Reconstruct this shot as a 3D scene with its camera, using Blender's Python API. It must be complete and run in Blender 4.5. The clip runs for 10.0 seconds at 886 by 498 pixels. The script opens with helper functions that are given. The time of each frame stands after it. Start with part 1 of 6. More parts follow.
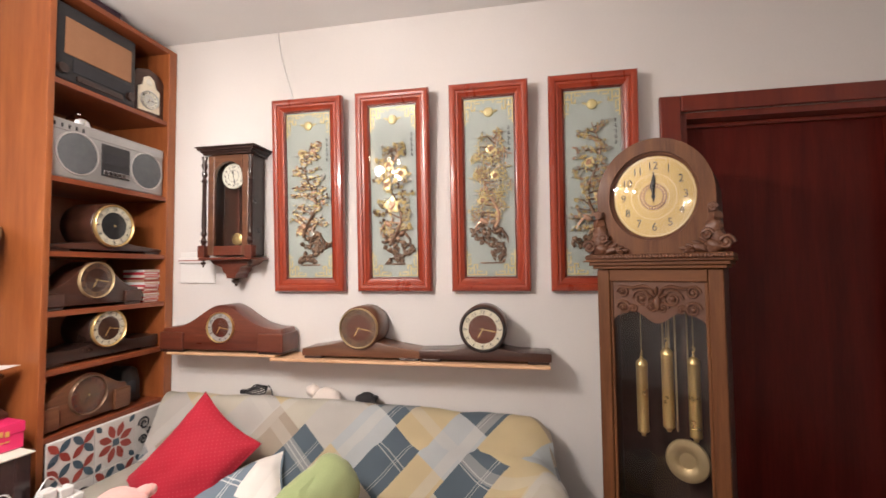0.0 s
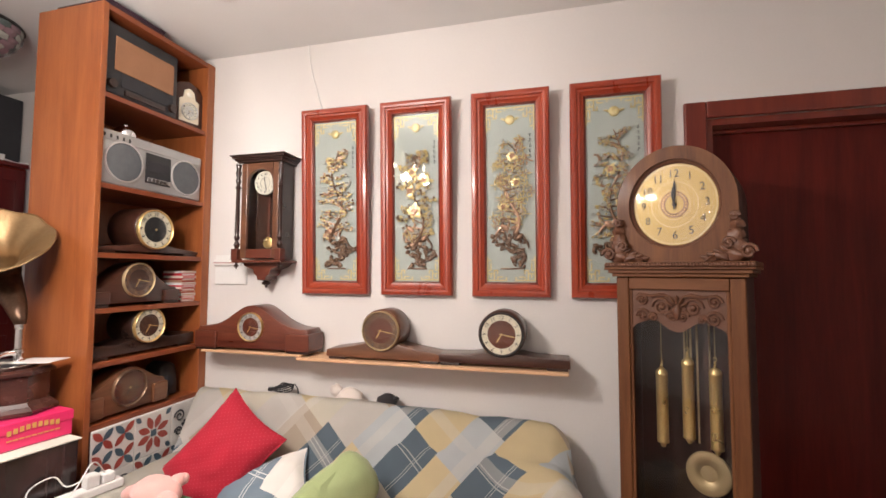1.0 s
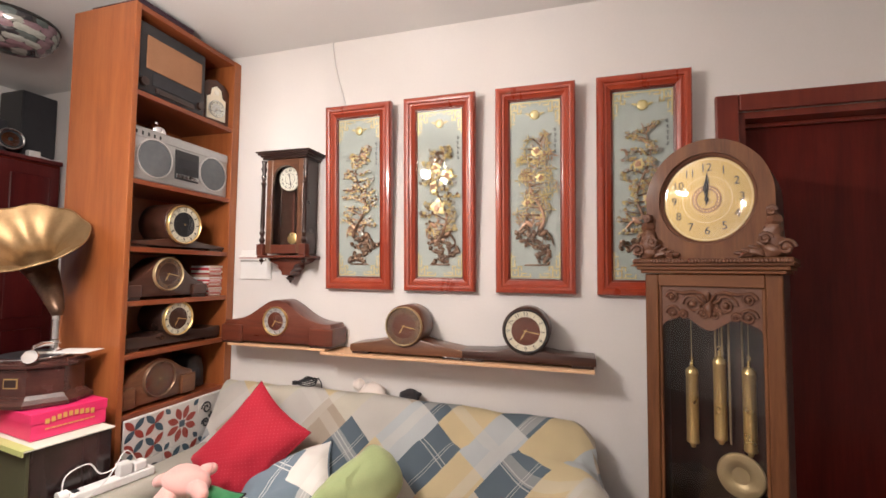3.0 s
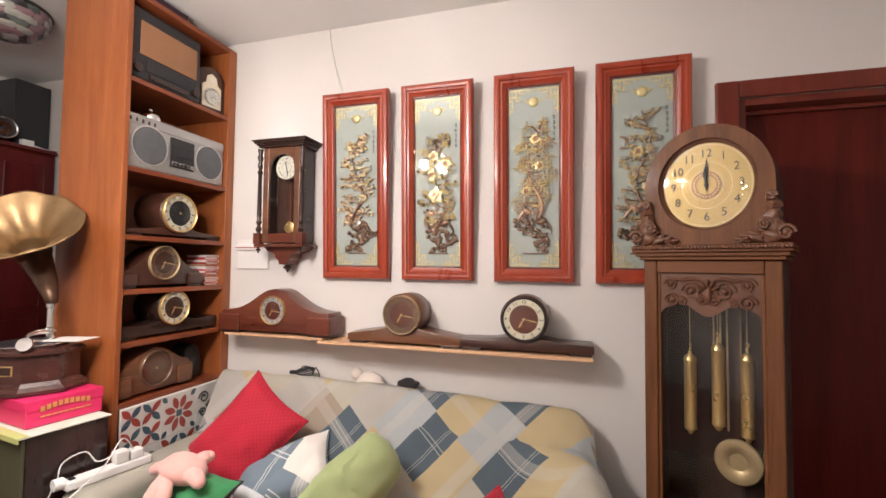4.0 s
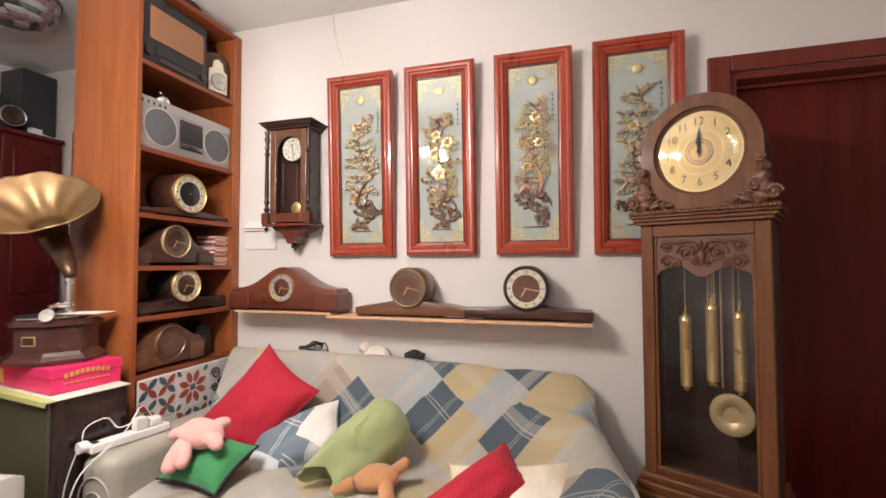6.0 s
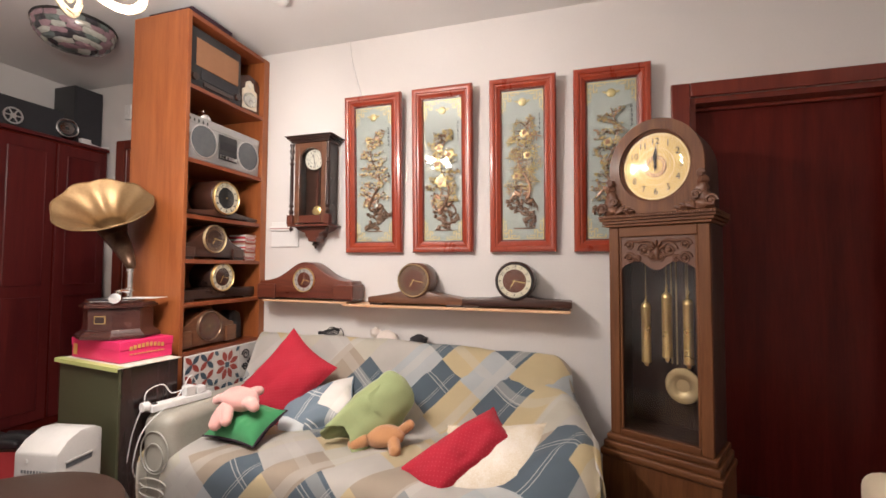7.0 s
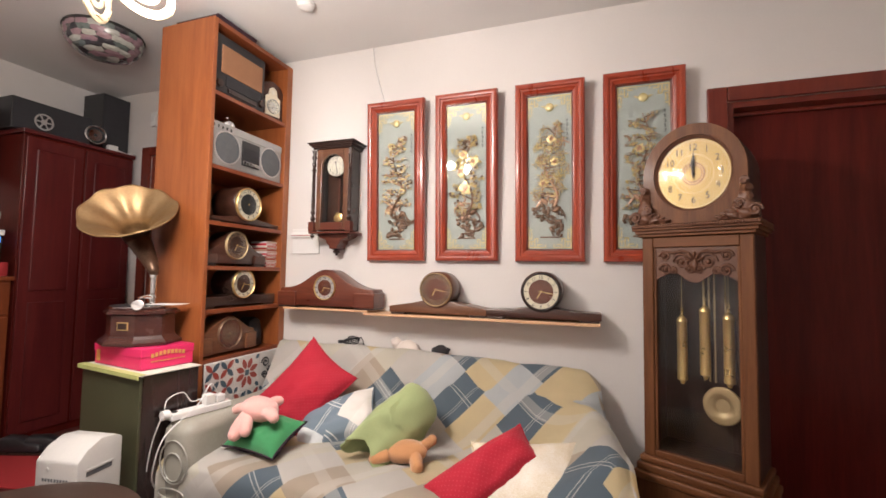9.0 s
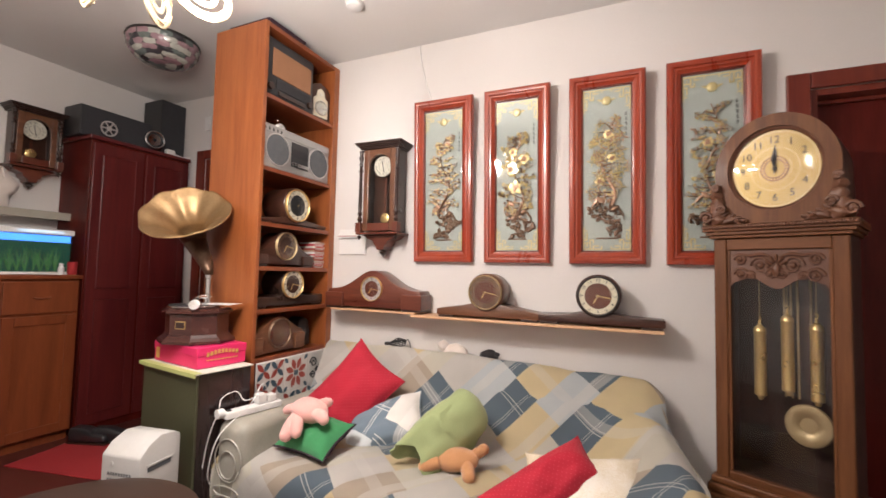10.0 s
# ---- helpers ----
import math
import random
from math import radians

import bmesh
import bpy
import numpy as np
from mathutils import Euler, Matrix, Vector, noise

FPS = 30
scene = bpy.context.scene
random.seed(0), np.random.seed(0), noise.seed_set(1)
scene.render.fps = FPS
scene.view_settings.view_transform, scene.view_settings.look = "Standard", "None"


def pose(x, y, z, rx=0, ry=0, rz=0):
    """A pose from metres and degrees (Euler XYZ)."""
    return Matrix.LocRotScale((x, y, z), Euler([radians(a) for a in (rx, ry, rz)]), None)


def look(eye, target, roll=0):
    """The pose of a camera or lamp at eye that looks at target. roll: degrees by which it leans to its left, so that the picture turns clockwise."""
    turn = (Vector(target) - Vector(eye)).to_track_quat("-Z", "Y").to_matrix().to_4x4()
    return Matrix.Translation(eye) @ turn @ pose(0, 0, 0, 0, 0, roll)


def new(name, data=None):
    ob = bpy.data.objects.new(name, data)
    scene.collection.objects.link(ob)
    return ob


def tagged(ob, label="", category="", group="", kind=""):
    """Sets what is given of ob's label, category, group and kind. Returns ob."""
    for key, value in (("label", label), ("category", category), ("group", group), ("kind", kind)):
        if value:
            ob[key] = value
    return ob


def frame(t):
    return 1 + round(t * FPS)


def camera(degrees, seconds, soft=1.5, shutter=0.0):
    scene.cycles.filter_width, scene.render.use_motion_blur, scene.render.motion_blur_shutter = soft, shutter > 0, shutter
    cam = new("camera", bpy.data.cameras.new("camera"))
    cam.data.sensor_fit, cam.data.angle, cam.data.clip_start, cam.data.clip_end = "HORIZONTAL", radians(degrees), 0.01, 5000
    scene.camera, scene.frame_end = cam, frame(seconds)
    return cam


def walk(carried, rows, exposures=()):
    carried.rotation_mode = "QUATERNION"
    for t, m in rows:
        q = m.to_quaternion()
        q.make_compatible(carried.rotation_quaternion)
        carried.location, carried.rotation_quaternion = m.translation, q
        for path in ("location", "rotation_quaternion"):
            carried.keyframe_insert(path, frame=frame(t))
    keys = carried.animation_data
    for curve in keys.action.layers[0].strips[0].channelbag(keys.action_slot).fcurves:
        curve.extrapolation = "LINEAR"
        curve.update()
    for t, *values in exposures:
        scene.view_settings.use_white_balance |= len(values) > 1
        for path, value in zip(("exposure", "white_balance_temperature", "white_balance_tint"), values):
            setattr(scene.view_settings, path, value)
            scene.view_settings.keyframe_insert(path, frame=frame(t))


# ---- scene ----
cam = camera(91.5, 10.0, 1.6, 0.5)
PATH = [
    (0, (-0.189, -2.134, 1.38), (-0.558, -0.171, 1.472), -0.6),
    (0.5, (-0.162, -2.161, 1.377), (-0.62, -0.216, 1.475), -0.1),
    (1, (-0.143, -2.164, 1.384), (-0.641, -0.231, 1.496), 0.2),
    (1.5, (-0.152, -2.164, 1.382), (-0.687, -0.24, 1.499), 0.2),
    (2, (-0.166, -2.167, 1.377), (-0.723, -0.25, 1.498), 0.5),
    (2.5, (-0.178, -2.173, 1.378), (-0.748, -0.259, 1.493), 0.6),
    (4, (-0.182, -2.154, 1.34), (-0.744, -0.236, 1.421), 0.6),
    (4.5, (-0.178, -2.163, 1.322), (-0.73, -0.241, 1.381), 0.5),
    (5, (-0.187, -2.185, 1.254), (-0.718, -0.256, 1.286), 0.3),
    (5.5, (-0.189, -2.195, 1.245), (-0.718, -0.267, 1.276), -0.5),
    (5.7, (-0.211, -2.179, 1.237), (-0.75, -0.254, 1.294), -0.4),
    (7, (-0.066, -2.553, 1.178), (-0.647, -0.641, 1.263), 0.3),
    (7.5, (-0.071, -2.558, 1.186), (-0.666, -0.651, 1.294), 0.2),
    (8, (-0.082, -2.542, 1.185), (-0.681, -0.638, 1.299), 0.4),
    (8.5, (-0.093, -2.528, 1.19), (-0.707, -0.628, 1.302), 0.6),
    (9, (-0.126, -2.507, 1.193), (-0.777, -0.619, 1.307), 0.9),
    (9.5, (-0.183, -2.507, 1.194), (-0.895, -0.641, 1.309), 1.0),
    (10, (-0.213, -2.467, 1.205), (-1.024, -0.642, 1.314), 1.3),
]
walk(cam, [(t, look(eye, target, roll)) for t, eye, target, roll in PATH])

# ---- world and lights ----
world = bpy.data.worlds.new("world")
scene.world = world
world.use_nodes = True
wn = world.node_tree.nodes
wn["Background"].inputs[0].default_value = (0.9, 0.85, 0.8, 1)
wn["Background"].inputs[1].default_value = 0.03
scene.view_settings.exposure = 0.0


def lamp(name, kind, m, energy, color, size=0.05, spot=None):
    d = bpy.data.lights.new(name, kind)
    d.energy, d.color = energy, color
    if kind == "AREA":
        d.size = size
    else:
        d.shadow_soft_size = size
    ob = new(name, d)
    ob.matrix_world = m
    return ob


# chandelier: warm lamps beside its bulbs
CHAND = (-1.55, -1.77)
for deg, watts in ((56.5, 34.0), (11.5, 34.0), (-33.5, 34.0), (-78.5, 34.0), (146.5, 13.0), (-168.5, 13.0)):
    a = radians(deg)
    lamp("bulb_light", "POINT", pose(CHAND[0] + 0.25 * math.cos(a), CHAND[1] + 0.25 * math.sin(a), 2.10), watts, (1.0, 0.915, 0.875), 0.04)
# aquarium hood lamp
lamp("aquarium_light", "AREA", pose(-3.97, -0.92, 1.425), 1.6, (0.35, 0.65, 1.0), 0.25)


# ---- materials ----
def nodes_of(name):
    m = bpy.data.materials.new(name)
    m.use_nodes = True
    nt = m.node_tree
    return m, nt, nt.nodes["Principled BSDF"]


def node(nt, kind, **vals):
    n = nt.nodes.new(kind)
    for k, v in vals.items():
        if k in n.inputs:
            n.inputs[k].default_value = v
    return n


def c4(c):
    return (c[0], c[1], c[2], 1)


def surface(name, c1, c2, rough=0.5, metal=0.0, scale=8.0, fine=60.0, bump=0.15, stretch=(1, 1, 1), coat=0.0, depth=0.002, sheen=0.0, spread=0.25):
    """Two-tone noise surface with fine relief and uneven gloss."""
    m, nt, b = nodes_of(name)
    L = nt.links
    tc = node(nt, "ShaderNodeTexCoord")
    mp = node(nt, "ShaderNodeMapping")
    mp.inputs["Scale"].default_value = stretch
    L.new(tc.outputs["Object"], mp.inputs["Vector"])
    n1 = node(nt, "ShaderNodeTexNoise", Scale=scale, Detail=5.0, Roughness=0.6)
    n2 = node(nt, "ShaderNodeTexNoise", Scale=fine, Detail=4.0, Roughness=0.6)
    L.new(mp.outputs[0], n1.inputs["Vector"])
    L.new(mp.outputs[0], n2.inputs["Vector"])
    r = node(nt, "ShaderNodeValToRGB")
    r.color_ramp.elements[0].position, r.color_ramp.elements[1].position = 0.5 - spread, 0.5 + spread
    r.color_ramp.elements[0].color, r.color_ramp.elements[1].color = c4(c1), c4(c2)
    mx = node(nt, "ShaderNodeMath")
    mx.operation = "MULTIPLY_ADD"
    mx.inputs[1].default_value = 0.35
    L.new(n2.outputs[0], mx.inputs[0])
    sc = node(nt, "ShaderNodeMath")
    sc.operation = "MULTIPLY"
    sc.inputs[1].default_value = 0.65
    L.new(n1.outputs[0], sc.inputs[0])
    L.new(sc.outputs[0], mx.inputs[2])
    L.new(mx.outputs[0], r.inputs[0])
    L.new(r.outputs[0], b.inputs["Base Color"])
    rr = node(nt, "ShaderNodeMapRange")
    rr.inputs["To Min"].default_value, rr.inputs["To Max"].default_value = max(0.02, rough - 0.1), min(1, rough + 0.1)
    L.new(n1.outputs[0], rr.inputs["Value"])
    L.new(rr.outputs[0], b.inputs["Roughness"])
    b.inputs["Metallic"].default_value = metal
    b.inputs["Coat Weight"].default_value = coat
    b.inputs["Coat Roughness"].default_value = 0.12
    b.inputs["Sheen Weight"].default_value = sheen
    if bump:
        bp = node(nt, "ShaderNodeBump", Strength=bump, Distance=depth)
        L.new(n2.outputs[0], bp.inputs["Height"])
        L.new(bp.outputs[0], b.inputs["Normal"])
    return m


def wood(name, c1, c2, axis="z", rough=0.35, coat=0.2, scale=1.0, rings=1.6):
    """Long-grained wood, grain along the axis."""
    m, nt, b = nodes_of(name)
    L = nt.links
    tc = node(nt, "ShaderNodeTexCoord")
    oi = node(nt, "ShaderNodeObjectInfo")
    off = node(nt, "ShaderNodeVectorMath")
    off.operation = "MULTIPLY_ADD"
    cx = node(nt, "ShaderNodeCombineXYZ")
    for k in range(3):
        L.new(oi.outputs["Random"], cx.inputs[k])
    L.new(cx.outputs[0], off.inputs[0])
    off.inputs[1].default_value = (3.1, 5.7, 7.9)
    L.new(tc.outputs["Object"], off.inputs[2])
    mp = node(nt, "ShaderNodeMapping")
    s = [9.0 * scale] * 3
    s["xyz".index(axis)] = 0.7 * scale
    mp.inputs["Scale"].default_value = s
    L.new(off.outputs[0], mp.inputs["Vector"])
    n1 = node(nt, "ShaderNodeTexNoise", Scale=rings, Detail=6.0, Roughness=0.55, Distortion=0.6)
    n2 = node(nt, "ShaderNodeTexNoise", Scale=14.0, Detail=4.0, Roughness=0.7)
    L.new(mp.outputs[0], n1.inputs["Vector"])
    L.new(mp.outputs[0], n2.inputs["Vector"])
    ad = node(nt, "ShaderNodeMix")
    ad.data_type = "FLOAT"
    ad.inputs["Factor"].default_value = 0.3
    L.new(n1.outputs[0], ad.inputs["A"])
    L.new(n2.outputs[0], ad.inputs["B"])
    r = node(nt, "ShaderNodeValToRGB")
    r.color_ramp.elements[0].position, r.color_ramp.elements[1].position = 0.36, 0.64
    r.color_ramp.elements[0].color, r.color_ramp.elements[1].color = c4(c1), c4(c2)
    L.new(ad.outputs["Result"], r.inputs[0])
    L.new(r.outputs[0], b.inputs["Base Color"])
    rr = node(nt, "ShaderNodeMapRange")
    rr.inputs["To Min"].default_value, rr.inputs["To Max"].default_value = rough - 0.08, rough + 0.12
    L.new(n1.outputs[0], rr.inputs["Value"])
    L.new(rr.outputs[0], b.inputs["Roughness"])
    b.inputs["Coat Weight"].default_value = coat
    b.inputs["Coat Roughness"].default_value = 0.15
    bp = node(nt, "ShaderNodeBump", Strength=0.12, Distance=0.001)
    L.new(n2.outputs[0], bp.inputs["Height"])
    L.new(bp.outputs[0], b.inputs["Normal"])
    return m


def glass_mat(name, tint=(0.97, 0.98, 0.97), rough=0.01):
    """Thin clear pane: clear through, with a mirror's share of gloss."""
    m = bpy.data.materials.new(name)
    m.use_nodes = True
    nt = m.node_tree
    nt.nodes.remove(nt.nodes["Principled BSDF"])
    out = nt.nodes["Material Output"]
    tr = node(nt, "ShaderNodeBsdfTransparent", Color=c4(tint))
    gl = node(nt, "ShaderNodeBsdfGlossy", Roughness=rough)
    lw = node(nt, "ShaderNodeLayerWeight", Blend=0.5)
    pw = node(nt, "ShaderNodeMath")
    pw.operation = "POWER"
    pw.inputs[1].default_value = 5.0
    nt.links.new(lw.outputs["Facing"], pw.inputs[0])
    fr = node(nt, "ShaderNodeMath")
    fr.operation = "MULTIPLY_ADD"
    fr.inputs[1].default_value, fr.inputs[2].default_value = 0.8, 0.035
    nt.links.new(pw.outputs[0], fr.inputs[0])
    mx = node(nt, "ShaderNodeMixShader")
    nt.links.new(fr.outputs[0], mx.inputs[0])
    nt.links.new(tr.outputs[0], mx.inputs[1])
    nt.links.new(gl.outputs[0], mx.inputs[2])
    nt.links.new(mx.outputs[0], out.inputs[0])
    return m


def glow(name, color, strength):
    m, nt, b = nodes_of(name)
    b.inputs["Base Color"].default_value = c4(color)
    b.inputs["Emission Color"].default_value = c4(color)
    b.inputs["Emission Strength"].default_value = strength
    return m


M = {}
M["plaster"] = surface("wall_plaster", (0.68, 0.65, 0.625), (0.74, 0.71, 0.685), 0.75, scale=1.3, fine=90, bump=0.12, depth=0.001)
M["ceiling"] = surface("ceiling_paint", (0.70, 0.69, 0.67), (0.76, 0.75, 0.73), 0.8, scale=1.0, fine=80, bump=0.08, depth=0.001)
M["floor"] = surface("floor_boards", (0.060, 0.013, 0.011), (0.10, 0.022, 0.017), 0.35, scale=5, fine=40, bump=0.05, stretch=(0.3, 2, 1), coat=0.2)
M["case"] = wood("teak_veneer_upright", (0.245, 0.065, 0.018), (0.370, 0.118, 0.036), "z", 0.38, 0.15, 1.0)
M["case_y"] = wood("teak_veneer_shelf", (0.17, 0.036, 0.014), (0.28, 0.075, 0.024), "y", 0.35, 0.2, 1.0)
M["frame"] = wood("red_lacquered_frame", (0.26, 0.028, 0.010), (0.36, 0.05, 0.016), "z", 0.28, 0.4, 0.8)
M["door"] = wood("mahogany_door", (0.066, 0.0065, 0.0045), (0.120, 0.0135, 0.009), "z", 0.42, 0.08, 0.7)
M["door_frame"] = wood("mahogany_trim", (0.12, 0.014, 0.008), (0.19, 0.028, 0.012), "z", 0.33, 0.25, 0.7)
M["ward"] = wood("mahogany_wardrobe", (0.075, 0.008, 0.009), (0.125, 0.016, 0.014), "z", 0.36, 0.25, 0.7)
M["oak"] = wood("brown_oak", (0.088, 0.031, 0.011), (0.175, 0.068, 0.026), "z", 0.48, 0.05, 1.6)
M["oak_x"] = wood("brown_oak_cross", (0.088, 0.031, 0.011), (0.175, 0.068, 0.026), "x", 0.48, 0.05, 1.6)
for k, level in (("door", 0.15), ("oak", 0.25), ("oak_x", 0.25)):
    M[k].node_tree.nodes["Principled BSDF"].inputs["Specular IOR Level"].default_value = level
M["carved"] = surface("carved_oak", (0.085, 0.034, 0.018), (0.165, 0.068, 0.035), 0.45, scale=14, fine=90, bump=0.3)
# darkened oak: shade of the clock's sides and inside put into the colour
M["dark_shaded_oak"] = wood("dark_oak_with_shade", (0.024, 0.010, 0.007), (0.05, 0.019, 0.011), "z", 0.45, 0.1, 1.4)
M["walnut"] = wood("red_walnut", (0.085, 0.019, 0.011), (0.155, 0.040, 0.020), "x", 0.3, 0.35, 1.4)
M["walnut2"] = wood("brown_walnut", (0.095, 0.036, 0.017), (0.175, 0.072, 0.034), "x", 0.32, 0.3, 1.6)
M["darkwood"] = wood("dark_stained_wood", (0.035, 0.013, 0.009), (0.075, 0.028, 0.016), "x", 0.3, 0.35, 1.4)
M["ebony"] = surface("ebonised_wood", (0.018, 0.009, 0.007), (0.045, 0.02, 0.014), 0.3, scale=10, fine=80, bump=0.1, coat=0.3)
M["pine"] = wood("pale_pine_board", (0.62, 0.36, 0.20), (0.74, 0.47, 0.28), "x", 0.5, 0.05, 1.2)
M["brass"] = surface("polished_brass", (0.72, 0.50, 0.20), (0.82, 0.60, 0.28), 0.3, 0.75, 12, 150, 0.05)
M["brass_dull"] = surface("aged_brass_sheet", (0.48, 0.35, 0.19), (0.62, 0.48, 0.29), 0.45, 0.6, 9, 80, 0.12)
M["cabinet_side"] = wood("dark_lacquered_side", (0.012, 0.005, 0.005), (0.026, 0.010, 0.009), "z", 0.25, 0.4, 1.0)
M["speaker_cloth"] = surface("tan_speaker_cloth", (0.27, 0.125, 0.062), (0.36, 0.18, 0.095), 0.8, 0, 10, 260, 0.3)
M["horn"] = surface("aged_horn_brass", (0.24, 0.15, 0.072), (0.40, 0.265, 0.135), 0.42, 0.75, 7, 70, 0.2, depth=0.003)
M["dial_brass"] = surface("brushed_brass_dial", (0.36, 0.245, 0.085), (0.44, 0.305, 0.12), 0.42, 0.4, 6, 220, 0.06)
M["silver"] = surface("brushed_silver", (0.60, 0.59, 0.58), (0.70, 0.69, 0.68), 0.35, 0.55, 12, 160, 0.05)
M["deck_silver"] = surface("worn_silver_plastic", (0.36, 0.36, 0.355), (0.46, 0.455, 0.45), 0.32, 0.45, 12, 160, 0.06)
M["chrome"] = surface("chrome", (0.7, 0.7, 0.7), (0.8, 0.8, 0.8), 0.12, 1.0, 8, 60, 0.0)
M["black"] = surface("black_plastic", (0.014, 0.014, 0.016), (0.03, 0.03, 0.033), 0.4, 0, 12, 120, 0.1)
M["charcoal"] = surface("charcoal_cloth", (0.022, 0.022, 0.026), (0.04, 0.04, 0.045), 0.8, 0, 20, 220, 0.25)
M["mesh_grey"] = surface("grey_speaker_cloth", (0.10, 0.11, 0.12), (0.16, 0.17, 0.18), 0.6, 0.2, 30, 300, 0.35)
M["cream"] = surface("cream_enamel", (0.74, 0.70, 0.60), (0.82, 0.78, 0.69), 0.3, 0, 8, 60, 0.02, coat=0.3)
M["ivory"] = surface("aged_ivory_dial", (0.68, 0.61, 0.47), (0.80, 0.73, 0.59), 0.4, 0, 10, 80, 0.05)
M["white"] = surface("white_plastic", (0.74, 0.73, 0.71), (0.80, 0.79, 0.77), 0.38, 0, 6, 60, 0.05)
# white plastic made darker: the purifier's shade is in the colour
M["white_shaded"] = surface("shaded_white_plastic", (0.50, 0.485, 0.46), (0.58, 0.565, 0.54), 0.4, 0, 5, 60, 0.05)
M["glass"] = glass_mat("clear_glass")
M["panel"] = surface("grey_green_silk_panel", (0.40, 0.44, 0.42), (0.46, 0.50, 0.47), 0.6, 0, 5, 200, 0.1)
M["gold"] = surface("gold_relief", (0.66, 0.52, 0.22), (0.86, 0.74, 0.40), 0.3, 0.35, 30, 120, 0.2)
M["copper"] = surface("copper_relief", (0.44, 0.25, 0.16), (0.64, 0.42, 0.29), 0.32, 0.35, 30, 120, 0.2)
M["bronze"] = surface("bronze_relief", (0.13, 0.07, 0.045), (0.32, 0.20, 0.13), 0.32, 0.6, 24, 120, 0.25)
M["pewter"] = surface("silvery_relief", (0.50, 0.49, 0.46), (0.70, 0.69, 0.64), 0.3, 0.35, 30, 120, 0.2)
M["ink"] = surface("dark_ink", (0.03, 0.03, 0.035), (0.05, 0.05, 0.055), 0.6, 0, 20, 80, 0.0)
M["red"] = surface("red_cotton", (0.50, 0.014, 0.035), (0.60, 0.025, 0.05), 0.85, 0, 8, 260, 0.4, sheen=0.25, depth=0.002)
M["green"] = surface("apple_green_felt", (0.27, 0.33, 0.145), (0.35, 0.41, 0.20), 0.9, 0, 5, 180, 0.4, sheen=0.3)
M["emerald"] = surface("emerald_green_cloth", (0.03, 0.20, 0.07), (0.05, 0.27, 0.10), 0.85, 0, 6, 180, 0.35, sheen=0.2)
M["aubergine"] = surface("dark_purple_cloth", (0.025, 0.01, 0.02), (0.04, 0.018, 0.03), 0.9, 0, 8, 180, 0.3)
M["pinkplush"] = surface("pink_plush", (0.78, 0.38, 0.34), (0.86, 0.48, 0.43), 0.95, 0, 10, 240, 0.6, sheen=0.5, depth=0.004)
M["tanplush"] = surface("tan_plush", (0.42, 0.19, 0.08), (0.54, 0.27, 0.12), 0.95, 0, 10, 240, 0.6, sheen=0.4, depth=0.004)
M["whiteplush"] = surface("off_white_plush", (0.68, 0.60, 0.54), (0.78, 0.70, 0.64), 0.95, 0, 10, 200, 0.7, sheen=0.4, depth=0.006)
M["blackplush"] = surface("black_plush", (0.012, 0.010, 0.012), (0.028, 0.024, 0.026), 0.95, 0, 10, 200, 0.6, sheen=0.2)
M["olive"] = surface("olive_painted_board", (0.050, 0.054, 0.027), (0.072, 0.074, 0.038), 0.5, 0, 4, 60, 0.08)
M["lime"] = surface("lime_edged_mat", (0.40, 0.44, 0.14), (0.50, 0.52, 0.22), 0.6, 0, 8, 60, 0.05)
M["matwhite"] = surface("white_vinyl_mat", (0.60, 0.60, 0.52), (0.68, 0.67, 0.58), 0.55, 0, 8, 60, 0.05)
M["pinkcard"] = surface("hot_pink_card", (0.66, 0.018, 0.11), (0.72, 0.035, 0.145), 0.4, 0, 6, 60, 0.03)
M["goldprint"] = surface("gold_print", (0.72, 0.45, 0.10), (0.8, 0.55, 0.18), 0.4, 0.5, 20, 60, 0)
M["orange"] = wood("orange_cabinet_wood", (0.16, 0.036, 0.012), (0.24, 0.062, 0.019), "z", 0.38, 0.2, 0.9)
M["leather"] = surface("dark_brown_leather", (0.03, 0.016, 0.011), (0.05, 0.027, 0.018), 0.5, 0, 8, 140, 0.3)
M["creamcloth"] = surface("cream_upholstery", (0.60, 0.49, 0.34), (0.68, 0.57, 0.42), 0.85, 0, 8, 200, 0.3, sheen=0.2)
M["redmat"] = surface("red_floor_mat", (0.30, 0.015, 0.018), (0.38, 0.025, 0.028), 0.85, 0, 10, 200, 0.4)
M["rosewood"] = wood("dark_rosewood", (0.035, 0.012, 0.01), (0.075, 0.026, 0.02), "x", 0.22, 0.5, 1.2)
M["clearplastic"] = surface("smoky_translucent_plastic", (0.34, 0.33, 0.29), (0.42, 0.40, 0.35), 0.3, 0, 6, 50, 0.05, coat=0.4)
# water emits a faint green itself, standing in for lamp light inside
M["water"] = glow("glowing_aquarium_water", (0.012, 0.075, 0.05), 0.25)
M["lcd"] = glow("blue_aquarium_lamp", (0.06, 0.26, 1.0), 1.8)
M["bulb"] = glow("warm_bulb", (1.0, 0.82, 0.6), 22.0)


# ---- mesh helpers ----
def part(name, bm, material, parent=None, label="", smooth=None):
    """Links a bmesh as one mesh object, under a thing or a part."""
    me = bpy.data.meshes.new(name)
    bmesh.ops.recalc_face_normals(bm, faces=bm.faces)
    if smooth is not None:
        lim = radians(smooth)
        for f in bm.faces:
            f.smooth = True
        for e in bm.edges:
            if len(e.link_faces) == 2 and e.calc_face_angle(0) > lim:
                e.smooth = False
    bm.to_mesh(me)
    bm.free()
    me.materials.append(material)
    ob = new(name, me)
    if parent is not None:
        ob.parent = parent
    if label:
        ob["label"] = label
    return ob


